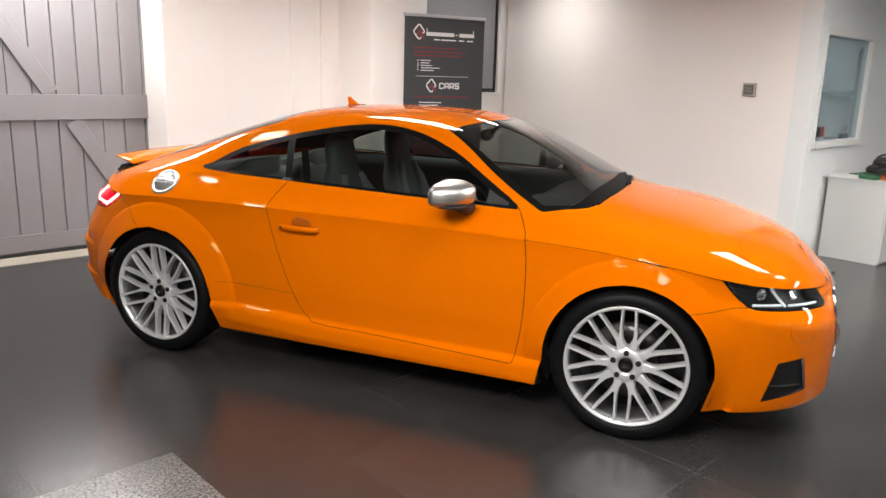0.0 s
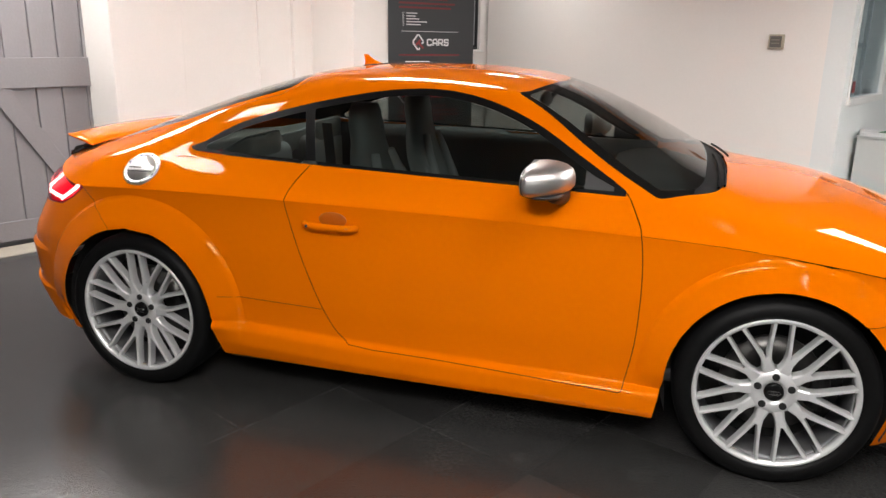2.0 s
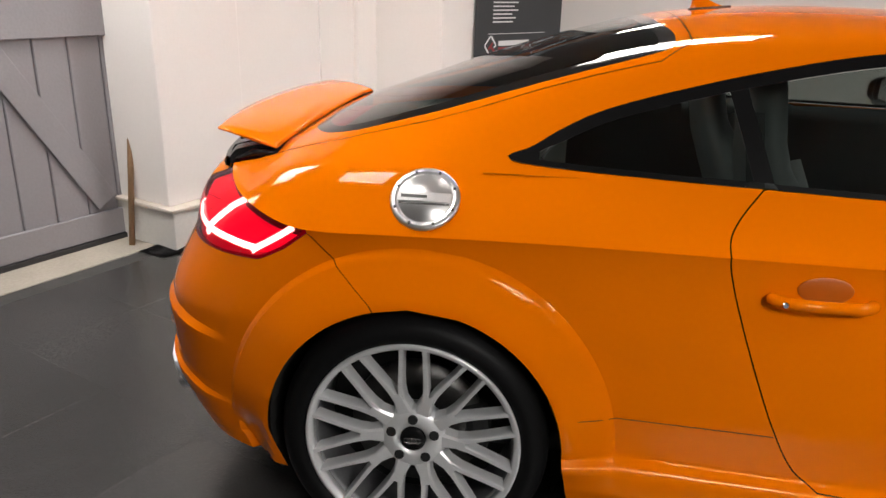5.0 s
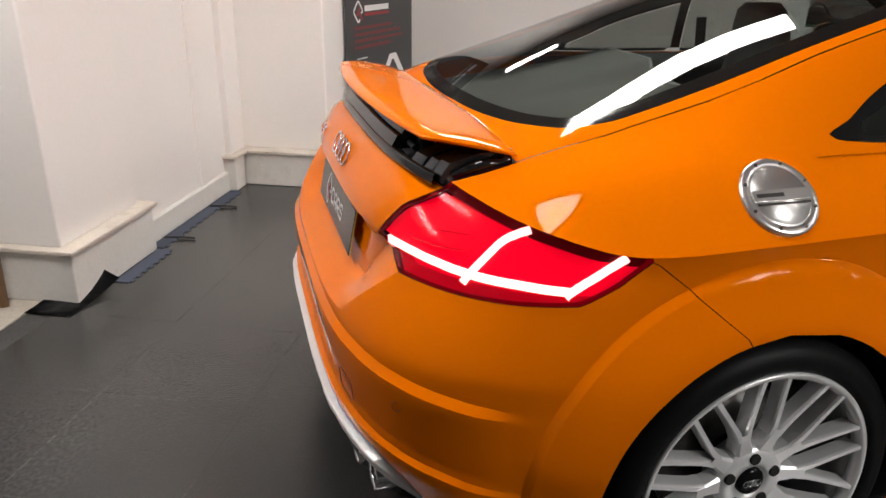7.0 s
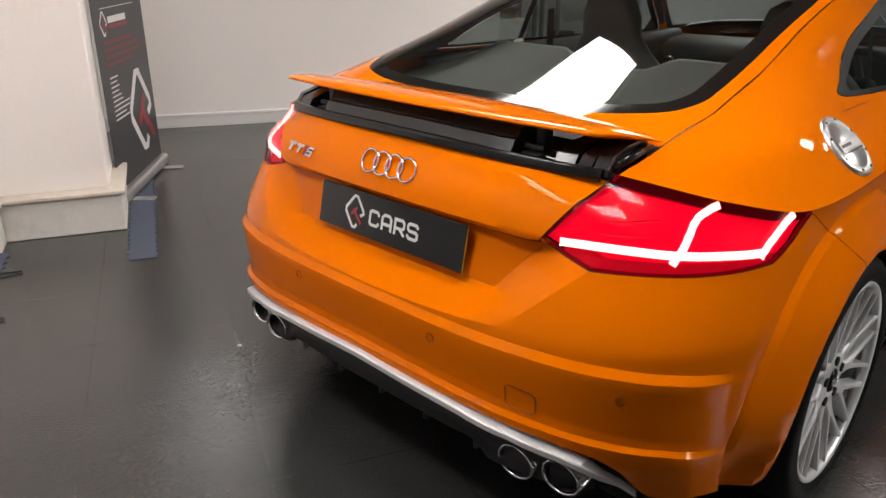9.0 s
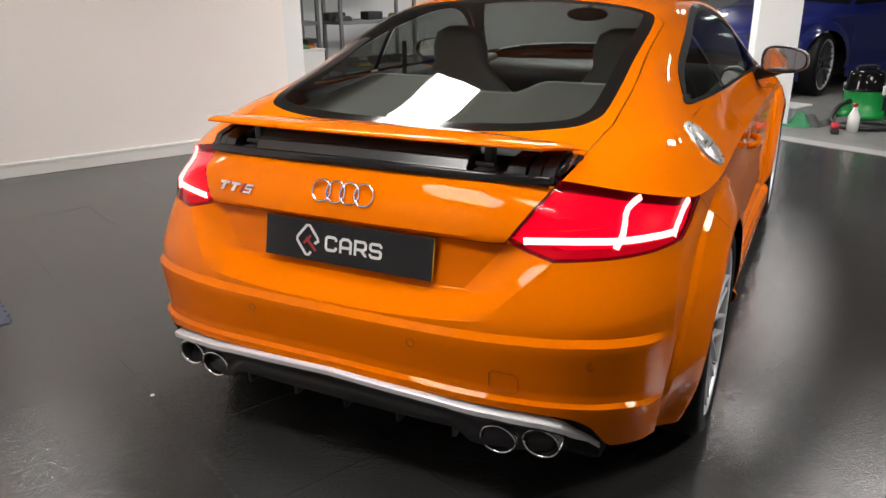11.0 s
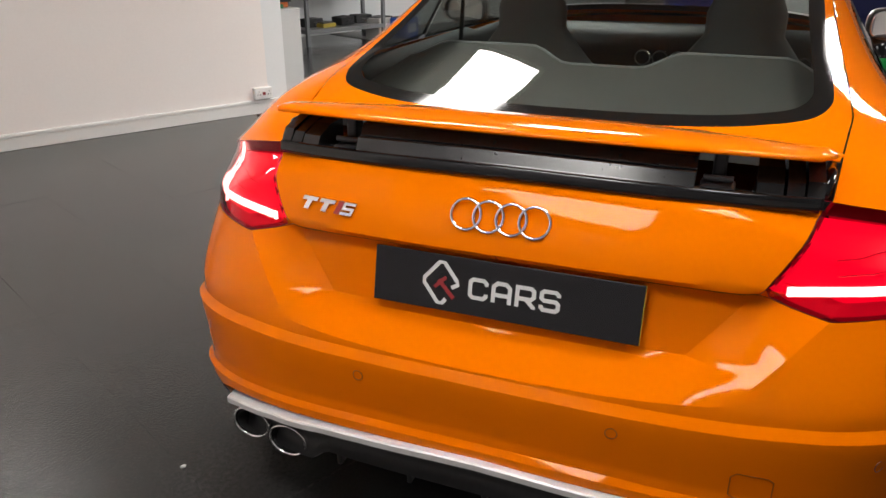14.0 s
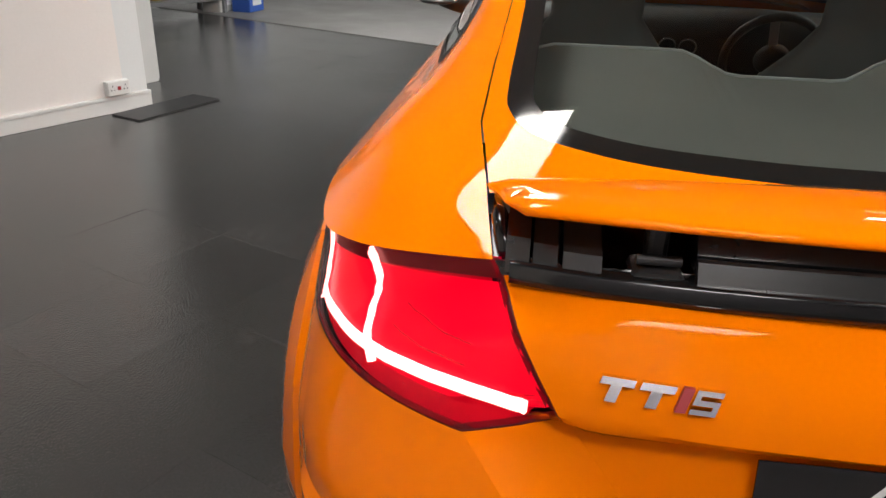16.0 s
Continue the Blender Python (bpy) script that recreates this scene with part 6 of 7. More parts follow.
# seat belts
for sg in (-1, 1):
    bm = bmesh.new()
    pts = [Vector((-0.50, sg * 0.60, 1.12)), Vector((-0.47, sg * 0.62, 0.9)), Vector((-0.43, sg * 0.62, 0.55))]
    ribbon(bm, pts, 0.022, [Vector((1, 0, 0))] * 3)
    part("seat_belt", bm, M_TRIM, car)


# ---- things in the room ----
def thing(name, label, category, m=None, group=""):
    return tagged(empty(name, m), label, category, group)


# barn doors in the left wall
def barn_door(q0, q1, flip, label):
    t = thing("barn_door", label, "barn door", ROOM @ pose(-3.52, 0, 0), "barn doors")
    n = max(1, round((q1 - q0) / 0.176))
    w = (q1 - q0) / n
    for i in range(n):
        a = q0 + i * w
        part("plank", box((-0.035, a + 0.003, 0.02), (0, a + w - 0.003, 2.5), None, 0.005, 1), M_BARN, t)
    bm = bmesh.new()
    add_box(bm, (-0.04, q0, 0.02), (-0.02, q1, 2.5))
    part("backing", bm, M_GROOVE, t)
    for z0, z1 in ((0.03, 0.17), (1.09, 1.295), (2.3, 2.5)):
        part("rail", box((0.001, q0, z0), (0.026, q1, z1), None, 0.004), M_BARN, t)
    for a, b in ((q0, q0 + 0.14), (q1 - 0.14, q1)):
        for z0, z1 in ((0.172, 1.088), (1.297, 2.298)):
            part("stile", box((0.001, a, z0), (0.026, b, z1), None, 0.004), M_BARN, t)

    def brace(a, za, b, zb):
        d = Vector((0, b - a, zb - za))
        m = Matrix.Translation((0, a, za)) @ Matrix.Rotation(math.atan2(zb - za, b - a), 4, "X")
        part("brace", box((0.0015, 0, -0.065), (0.024, d.length, 0.065), m, 0.004), M_BARN, t)

    s, e = (q1 - 0.15, q0 + 0.15) if flip else (q0 + 0.15, q1 - 0.15)
    k = 1 if e > s else -1
    mid = (q0 + q1) / 2 - 0.055 * k if not flip else (q0 + q1) / 2
    brace(mid + 0.075 * k, 1.08, mid + 0.60 * k, 0.22)
    brace(mid - 0.65 * k, 2.25, mid - 0.075 * k, 1.305)
    bm = bmesh.new()
    add_lathe(bm, [(0.0, 0.012), (0.009, 0.01), (0.014, 0.0)], Matrix.Translation((0.027, q1 - 0.1, 1.2)) @ pose(0, 0, 0, 0, 90, 0), 16)
    part("lock", bm, M_DISC, t)
    return t


barn_door(-1.66, -0.06, False, "grey ledged barn door with diagonal braces, closed")
barn_door(-3.28, -1.68, True, "grey ledged barn door with diagonal braces, closed")
bm = bmesh.new()
add_box(bm, (-3.60, -0.06, 0), (-3.49, -0.0, 2.5), ROOM, 0.004)
tagged(mesh_ob("door_frame", bm, M_BARN), "grey painted door frame post beside the pier", "door frame", kind="structure")
bm = bmesh.new()
add_box(bm, (-3.525, -3.3, 0.0), (-3.48, -0.06, 0.028), ROOM, 0.004)
tagged(mesh_ob("door_sill", bm, M_TRIM), "black rubber sill seal under the barn doors", "door sill", kind="structure")
room_box("wall_over_door", -3.75, -3.56, -3.3, 0.0, 2.5, CEIL, M_WALL, "white wall above the barn doors", "wall")
# hidden backing, added to close the room behind the doors
room_box("wall_behind_door", -3.75, -3.57, -3.3, 0.0, 0.0, 2.5, M_GROOVE, "unseen dark wall added behind the closed barn doors", "wall")

# broom handle against the pier
b0, b1 = ROOM @ Vector((-3.345, -0.305, 0.0)), ROOM @ Vector((-3.478, -0.085, 1.18))
bm = bmesh.new()
add_tube(bm, [b0, b0.lerp(b1, 0.5), b1], [0.016, 0.0155, 0.015], 12)
tagged(mesh_ob("wooden_pole", bm, M_WOOD, smooth=True), "worn brown wooden pole leaning beside the barn door", "pole")

# lifted corner of a floor tile
bm = bmesh.new()
rows = []
for i in range(9):
    t = i / 8
    q = -0.34 + 0.30 * t
    rows.append([bm.verts.new(ROOM @ Vector((p + 0.04 * t, q, 0.002 + 0.10 * t ** 2.2 * k))) for p, k in ((-3.235, 1.0), (-3.14, 0.9), (-3.04, 0.6 - 0.2 * t))])
for a, b in zip(rows, rows[1:]):
    for i in range(2):
        bm.faces.new((a[i], a[i + 1], b[i + 1], b[i]))
r = bmesh.ops.solidify(bm, geom=bm.faces[:], thickness=0.006)
tagged(mesh_ob("lifted_mat", bm, M_TRIM, smooth=True), "black rubber mat corner curling up against the plinth", "rubber mat")

# blue strip of mat
bm = bmesh.new()
add_box(bm, (-2.50, 1.02, 0.0), (-2.38, 2.95, 0.004), ROOM, 0.001, 1)
for i in range(28):
    q = 1.05 + i * 0.066
    for p in (-2.503, -2.377):
        add_box(bm, (p - 0.007, q, 0.0), (p + 0.007, q + 0.03, 0.0035), ROOM)
tagged(mesh_ob("blue_mat_strip", bm, M_BLUEMAT), "blue-grey interlocking mat strip with toothed edges", "floor mat")
bm = bmesh.new()
add_box(bm, (-3.112, 0.40, 0.0), (-3.045, 1.32, 0.004), ROOM, 0.001, 1)
for i in range(13):
    q = 0.42 + i * 0.07
    add_box(bm, (-3.045, q, 0.0), (-3.033, q + 0.032, 0.0035), ROOM)
tagged(mesh_ob("blue_mat_strip", bm, M_BLUEMAT), "blue-grey interlocking mat strip along the skirting board", "floor mat")
bm = bmesh.new()
add_box(bm, (-3.06, 0.0, 0.0), (-2.99, 0.385, 0.004), ROOM, 0.001, 1)
for i in range(7):
    q = 0.01 + i * 0.053
    add_box(bm, (-2.99, q, 0.0), (-2.978, q + 0.026, 0.0035), ROOM)
tagged(mesh_ob("blue_mat_strip", bm, M_BLUEMAT), "blue-grey interlocking mat strip at the foot of the plinth", "floor mat")
for q in (0.52, 1.02):
    bm = bmesh.new()
    add_tube(bm, [ROOM @ Vector(v) for v in ((-3.10, q, 0.008), (-3.03, q + 0.012, 0.010), (-2.95, q + 0.02, 0.007))], 0.006, 6)
    tagged(mesh_ob("cable_end", bm, M_TRIM, smooth=True), "short black cable end poking out from the skirting board", "cable")
bm = bmesh.new()
sock(bm, (0, 0, 0.004), (0.008, 0.006, 0.004), ROOM @ pose(-2.11, 0.0, 0))
tagged(mesh_ob("paper_scrap", bm, M_WHITE, smooth=True), "tiny white paper scrap lying on the black floor", "scrap")
bm = bmesh.new()
add_box(bm, (-0.35, -0.13, 0.0), (0.35, 0.13, 0.009), ROOM @ pose(0.66, 3.60, 0, 0, 0, 3), 0.003)
tagged(mesh_ob("doorway_mat", bm, M_TRIM), "thin black rubber mat lying at the wall corner", "floor mat")

# roller banner
def banner():
    a, b = ROOM @ Vector((-2.55, 1.93, 0)), ROOM @ Vector((-2.31, 2.79, 0))
    d = (b - a).normalized()
    n = Vector((d.y, -d.x, 0))
    m = Matrix(((d.x, 0, n.x, a.x), (d.y, 0, n.y, a.y), (0, 1, 0, 0.07), (0, 0, 0, 1)))
    W = (b - a).length
    t = thing("roller_banner", "charcoal pull-up banner with white and red print on an aluminium base", "banner", m)
    part("sheet", box((0, 0, -0.001), (W, 2.02, 0.001)), M_BANNER, t)
    bm = bmesh.new()
    add_box(bm, (-0.01, 2.015, -0.012), (W + 0.01, 2.045, 0.012), None, 0.006)
    part("top_rail", bm, M_ALU, t)
    bm = bmesh.new()
    add_box(bm, (-0.02, -0.065, -0.045), (W + 0.02, 0.005, 0.045), None, 0.02, 3)
    part("base", bm, M_ALU, t, smooth=False)
    for x in (0.1, W - 0.1):
        part("foot", box((x - 0.03, -0.07, -0.12), (x + 0.03, -0.062, 0.16), None, 0.003), M_ALU, t)
    H = 2.02

    def bar(u0, u1, v, h, mt, name="printed_line"):
        part(name, box((u0, H - v - h / 2, 0.0012), (u1, H - v + h / 2, 0.0018)), mt, t)

    def logo(u, v, r, name="printed_emblem"):
        bm = bmesh.new()
        diamond(bm, r, r * 0.22, pose(u, H - v, 0.002))
        part(name, bm, M_BANWHITE, t)
        bm = bmesh.new()
        add_box(bm, (-r * 0.13, -r * 0.8, 0), (r * 0.13, r * 0.5, 0.0004), pose(u + r * 0.3, H - v - r * 0.28, 0.0021, 0, 0, 45))
        add_box(bm, (-r * 0.5, r * 0.25, 0), (r * 0.5, r * 0.5, 0.0004), pose(u + r * 0.3, H - v - r * 0.28, 0.0025, 0, 0, 45))
        part("printed_emblem", bm, M_BANRED, t)

    logo(0.155, 0.145, 0.068)
    for u0, u1 in ((0.235, 0.545), (0.605, 0.775)):
        bar(u0, u1, 0.160, 0.036, M_BANWHITE)
    for u in (0.238, 0.605 + 0.155):
        bar(u, u + 0.008, 0.135, 0.05, M_BANWHITE)
    bar(0.56, 0.59, 0.160, 0.008, M_BANWHITE)
    for u0, u1 in ((0.32, 0.385), (0.40, 0.57), (0.60, 0.66), (0.69, 0.765)):
        bar(u0, u1, 0.212, 0.012, M_BANWHITE)
    for v, u in ((0.292, 0.60), (0.330, 0.68), (0.366, 0.64)):
        bar(0.105, u, v, 0.017, M_BANPALE)
    for i, u in enumerate((0.29, 0.275, 0.31, 0.39, 0.325)):
        bar(0.18, u, 0.414 + 0.0235 * i, 0.008, M_BANWHITE)
        bm = bmesh.new()
        diamond(bm, 0.010, 0.003, pose(0.15, H - 0.414 - 0.0235 * i, 0.002))
        part("printed_bullet", bm, M_BANWHITE, t)
    bar(0.13, 0.72, 0.564, 0.004, M_BANWHITE)
    logo(0.30, 0.655, 0.062)
    part("lettering", stroke_text("CARS", 0.225, 0.062, 0.013, pose(0.505, H - 0.655, 0.0016)), M_BANWHITE, t)
    bar(0.105, 0.74, 0.763, 0.015, M_BANPALE)
    for i, u in enumerate((0.42, 0.38, 0.42, 0.36, 0.40, 0.37)):
        bar(0.17, u, 0.82 + 0.026 * i, 0.009, M_BANWHITE)
    bar(0.13, 0.72, 1.03, 0.004, M_BANWHITE)
    logo(0.155, 1.11, 0.062)
    bar(0.235, 0.55, 1.095, 0.035, M_BANWHITE)
    bar(0.235, 0.56, 1.132, 0.02, M_BANRED)
    for v, u in ((1.21, 0.60), (1.25, 0.72), (1.29, 0.74), (1.33, 0.58)):
        bar(0.105, u, v, 0.019, M_BANPALE)
    for i, u in enumerate((0.26, 0.24, 0.27, 0.25, 0.28, 0.30, 0.42, 0.40, 0.33, 0.38)):
        bar(0.13, u, 1.40 + 0.026 * i, 0.008, M_BANWHITE)
    logo(0.60, 1.66, 0.235)


banner()

# window with blinds in the left wall
M_BLIND = mat("grey_blind_slat", (0.36, 0.36, 0.375), 0.5, var=0.05, fine=60)
wt = tagged(empty("window_1", ROOM @ pose(-3.2, 0, 0)), "dark window with lowered grey venetian blind", "window", kind="structure")
bm = bmesh.new()
for lo, hi in (((-0.03, WL0, WLZ), (0.03, WL0 + 0.025, 2.6)), ((-0.03, WL1 - 0.025, WLZ), (0.03, WL1, 2.6)), ((-0.03, WL0 + 0.025, WLZ), (0.03, WL1 - 0.025, WLZ + 0.03))):
    add_box(bm, lo, hi, None, 0.004)
part("window_frame", bm, M_TRIM, wt)
bm = bmesh.new()
add_box(bm, (-0.012, WL0 + 0.025, WLZ + 0.03), (-0.006, WL1 - 0.025, 2.6))
part("pane", bm, M_BLACK, wt)
for i in range(46):
    z = WLZ + 0.04 + i * 0.026
    part("slat", box((0.002, WL0 + 0.03, -0.0008), (0.028, WL1 - 0.03, 0.0008), Matrix.Translation((0.004, 0, z)) @ Matrix.Rotation(radians(-68), 4, "Y")), M_BLIND, wt)
part("window_sill", box((-0.03, WL0 - 0.03, WLZ - 0.03), (0.09, WL1 + 0.03, WLZ - 0.001), None, 0.005), M_WHITE, wt)

# office window
G_PANE = glass_mat("office_pane", (0.62, 0.70, 0.73), 1.6)
wt = tagged(empty("window_2", ROOM @ pose(0.61, 0, 0)), "white framed internal office window", "window", kind="structure")
bm = bmesh.new()
for lo, hi in (((0.0, OW0 - 0.06, OWZ0 - 0.06), (0.025, OW0, OWZ1 + 0.06)), ((0.0, OW1, OWZ0 - 0.06), (0.025, OW1 + 0.06, OWZ1 + 0.06)), ((0.0, OW0, OWZ1), (0.025, OW1, OWZ1 + 0.06)), ((0.0, OW0, OWZ0 - 0.06), (0.04, OW1, OWZ0))):
    add_box(bm, lo, hi, None, 0.005)
part("window_frame", bm, M_WHITE, wt)
p_ = part("pane", box((-0.018, OW0, OWZ0), (-0.012, OW1, OWZ1)), G_PANE, wt)
p_.visible_shadow = False
for k, (q, w, mt) in enumerate(((3.93, 0.075, M_TRIM), (4.015, 0.075, M_TRIM), (4.10, 0.075, M_BANRED))):
    part("sticker", box((-0.0115, q, OWZ0 + 0.035), (-0.0105, q + w, OWZ0 + 0.125), None), mt, wt)
for q in (4.72, 4.80):
    t = thing("trophy", "small dark trophy figure standing on the window sill", "trophy", ROOM @ pose(0.565, q, OWZ0), "trophies")
    bm = bmesh.new()
    add_box(bm, (-0.02, -0.03, 0), (0.02, 0.03, 0.045), None, 0.004)
    part("base", bm, M_TRIM, t)
    bm = bmesh.new()
    add_lathe(bm, [(0.008, 0.045), (0.006, 0.07), (0.016, 0.09), (0.018, 0.12), (0.0, 0.13)], None, 14)
    part("figure", bm, M_ALU, t, smooth=True)

# wall thermostat and sockets on the main wall
sw = thing("thermostat", "square beige wall thermostat with dark display", "thermostat", MW @ pose(3.17, 0, 1.49))
part("case", box((-0.062, -0.026, -0.058), (0.062, 0.0, 0.058), None, 0.006), mat("beige_plastic", (0.42, 0.37, 0.29), 0.45, var=0.04), sw)
part("display", box((-0.047, -0.029, -0.044), (0.047, -0.0262, 0.044), None, 0.003), mat("display_grey", (0.11, 0.10, 0.09), 0.3, var=0.1), sw)
for z in (-0.012, 0.014):
    part("display_line", box((-0.035, -0.0305, z - 0.004), (0.03, -0.0292, z + 0.004)), mat("lcd_line", (0.24, 0.22, 0.19), 0.4, var=0.05) if "lcd_line" not in bpy.data.materials else bpy.data.materials["lcd_line"], sw)
so = thing("wall_socket", "white double wall socket with a red switch", "socket", MW @ pose(3.50, 0, 0.165))
part("back_box", box((-0.078, -0.040, -0.046), (0.078, 0.0, 0.046), None, 0.004), M_WHITE, so)
part("face_plate", box((-0.076, -0.050, -0.044), (0.076, -0.0402, 0.044), None, 0.004), M_WHITE, so)
for x in (-0.045, 0.045):
    for dx, dz in ((0, 0.016), (-0.011, -0.008), (0.011, -0.008)):
        part("socket_hole", box((x + dx - 0.003, -0.0512, dz - 0.0045), (x + dx + 0.003, -0.0502, dz + 0.0045)), M_LINER, so)
part("rocker", box((-0.012, -0.053, -0.012), (0.012, -0.0502, 0.012), None, 0.001), M_BANRED, so)

# cabinet in the office passage with clutter on top
cb = thing("cabinet", "plain grey-white laminate cabinet against the office wall", "cabinet", ROOM @ pose(0.65, 4.30, 0))
CH = 0.745
part("carcass", box((0, 0, 0.0), (0.50, 0.60, CH - 0.02), None, 0.003), M_CAB, cb)
part("worktop", box((-0.01, -0.012, CH - 0.019), (0.515, 0.61, CH), None, 0.003), M_CAB, cb)
part("door", box((0.5005, 0.005, 0.02), (0.515, 0.59, CH - 0.025), None, 0.002), M_CAB, cb)
t = thing("paper_stack", "stack of loose white paper sheets", "paper", ROOM @ pose(0.75, 4.43, CH, 0, 0, 12))
for i in range(5):
    part("sheet", box((-0.11, -0.15, 0.006 * i), (0.11, 0.15, 0.006 * i + 0.005), pose(0, 0, 0, 0, 0, 3 * math.sin(i * 2.3))), M_BANWHITE, t)
t = thing("green_folder", "dark green cardboard folder", "folder", ROOM @ pose(0.93, 4.52, CH, 0, 0, -8))
part("cover", box((-0.12, -0.16, 0), (0.12, 0.16, 0.035), None, 0.004), mat("green_card", (0.04, 0.14, 0.06), 0.6, var=0.1), t)
t = thing("black_bag", "soft black camera bag", "bag", ROOM @ pose(0.98, 4.70, CH))
bm = bmesh.new()
sock(bm, (0, 0, 0.06), (0.15, 0.13, 0.065))
sock(bm, (-0.02, 0, 0.13), (0.08, 0.09, 0.05))
part("body", bm, M_DASH, t, smooth=True)
bm = bmesh.new()
add_tube(bm, catmull([(-0.1, 0, 0.1), (-0.06, 0, 0.18), (0.02, 0, 0.20), (0.1, 0, 0.1)], 5), 0.010, 8)
part("strap", bm, M_TRIM, t, smooth=True)
t = thing("orange_box", "small orange cardboard box", "box", ROOM @ pose(1.08, 4.48, CH))
part("carton", box((-0.04, -0.06, 0), (0.04, 0.06, 0.05), None, 0.003), mat("orange_card", (0.5, 0.12, 0.02), 0.6, var=0.08), t)
part("tray", box((-0.06, -0.10, 0.05), (0.05, 0.08, 0.095), None, 0.004), M_TRIM, t)


# metal shelving with tools
M_STEEL = mat("grey_shelf_steel", (0.22, 0.225, 0.23), 0.45, 0.4, var=0.08)
def shelving(p, q, w, d, heights, label):
    t = thing("shelving_unit", label, "shelving", ROOM @ pose(p, q, 0), "workshop shelving")
    for x in (0, w - 0.045):
        for y in (0, d - 0.045):
            part("upright", box((x, y, 0), (x + 0.045, y + 0.045, 2.0), None, 0.003), M_STEEL, t)
    for z in heights:
        part("shelf", box((0.0, 0.0, z), (w, d, z + 0.05), None, 0.004), M_STEEL, t)
    return t


shelving(2.85, 6.75, 1.30, 0.5, (0.16, 0.80, 1.45), "grey steel shelving holding tools and boxes")
shelving(1.30, 7.05, 1.40, 0.5, (0.16, 0.80, 1.45), "grey steel shelving against the back wall")
rnd = random.Random(5)
for i in range(26):
    unit = i % 2
    p = (2.92 + 1.15 * rnd.random()) if unit == 0 else (1.4 + 1.2 * rnd.random())
    q = (6.82 + 0.3 * rnd.random()) if unit == 0 else (7.12 + 0.3 * rnd.random())
    z = (0.21, 0.85, 1.50)[i % 3]
    kind = i % 4
    m = ROOM @ pose(p, q, z, 0, 0, rnd.uniform(-25, 25))
    if kind == 0:
        t = thing("tool_case", "black plastic tool case on a steel shelf", "tool case", m, "shelf goods")
        part("case", box((-0.13, -0.10, 0), (0.13, 0.10, 0.11), None, 0.015, 3), M_DASH, t)
        part("grip", box((-0.05, -0.115, 0.045), (0.05, -0.10, 0.065), None, 0.005), M_TRIM, t)
    elif kind == 1:
        t = thing("spray_can", "spray can standing on a steel shelf", "can", m, "shelf goods")
        bm = bmesh.new()
        add_lathe(bm, [(0.0, 0), (0.033, 0.0), (0.033, 0.16), (0.025, 0.175), (0.012, 0.18), (0.012, 0.2), (0, 0.2)], None, 18)
        part("can", bm, M_ALU if i % 8 else M_BANRED, t, smooth=True)
    elif kind == 2:
        t = thing("parts_tray", "yellow and black trays of small parts", "tray", m, "shelf goods")
        part("tray", box((-0.12, -0.09, 0), (0.12, 0.09, 0.05), None, 0.006), mat("tray_%d" % i, (0.35, 0.27, 0.04) if i % 8 == 2 else (0.05, 0.05, 0.055), 0.5, var=0.1), t)
        part("parts", box((-0.10, -0.07, 0.05), (0.1, 0.07, 0.065), None, 0.006), M_DISC, t)
    else:
        t = thing("cable_coil", "coil of black cable on a steel shelf", "cable", m, "shelf goods")
        bm = bmesh.new()
        for k in range(4):
            add_torus(bm, 0.09 + 0.006 * k, 0.008, pose(0.004 * k, 0, 0.01 + 0.014 * k), 28, 6)
        part("coil", bm, M_TRIM, t, smooth=True)
for p, q, col, nm, lab in ((4.45, 6.7, (0.03, 0.10, 0.42), "blue_bag", "blue printed detailing bag standing on the floor"), (4.20, 6.95, (0.45, 0.44, 0.42), "carton", "pale cardboard carton on the floor")):
    t = thing(nm, lab, "bag" if "bag" in nm else "carton", ROOM @ pose(p, q, 0, 0, 0, 14))
    part("body", box((-0.17, -0.13, 0), (0.17, 0.13, 0.28), None, 0.02, 3), mat(nm + "_skin", col, 0.55, var=0.1), t)
    part("label", box((-0.10, -0.1325, 0.08), (0.10, -0.1305, 0.2)), M_BANWHITE, t)
    part("rim", box((-0.16, -0.12, 0.28), (0.16, 0.12, 0.29), None, 0.004), M_TRIM, t)

# white column
bm = bmesh.new()
add_box(bm, (-0.19, -0.19, 0), (0.19, 0.19, CEIL), ROOM @ pose(4.42, 1.36, 0, 0, 0, 38), 0.006)
tagged(mesh_ob("column", bm, M_WALL2), "square white painted column at the workshop edge", "column", kind="structure")

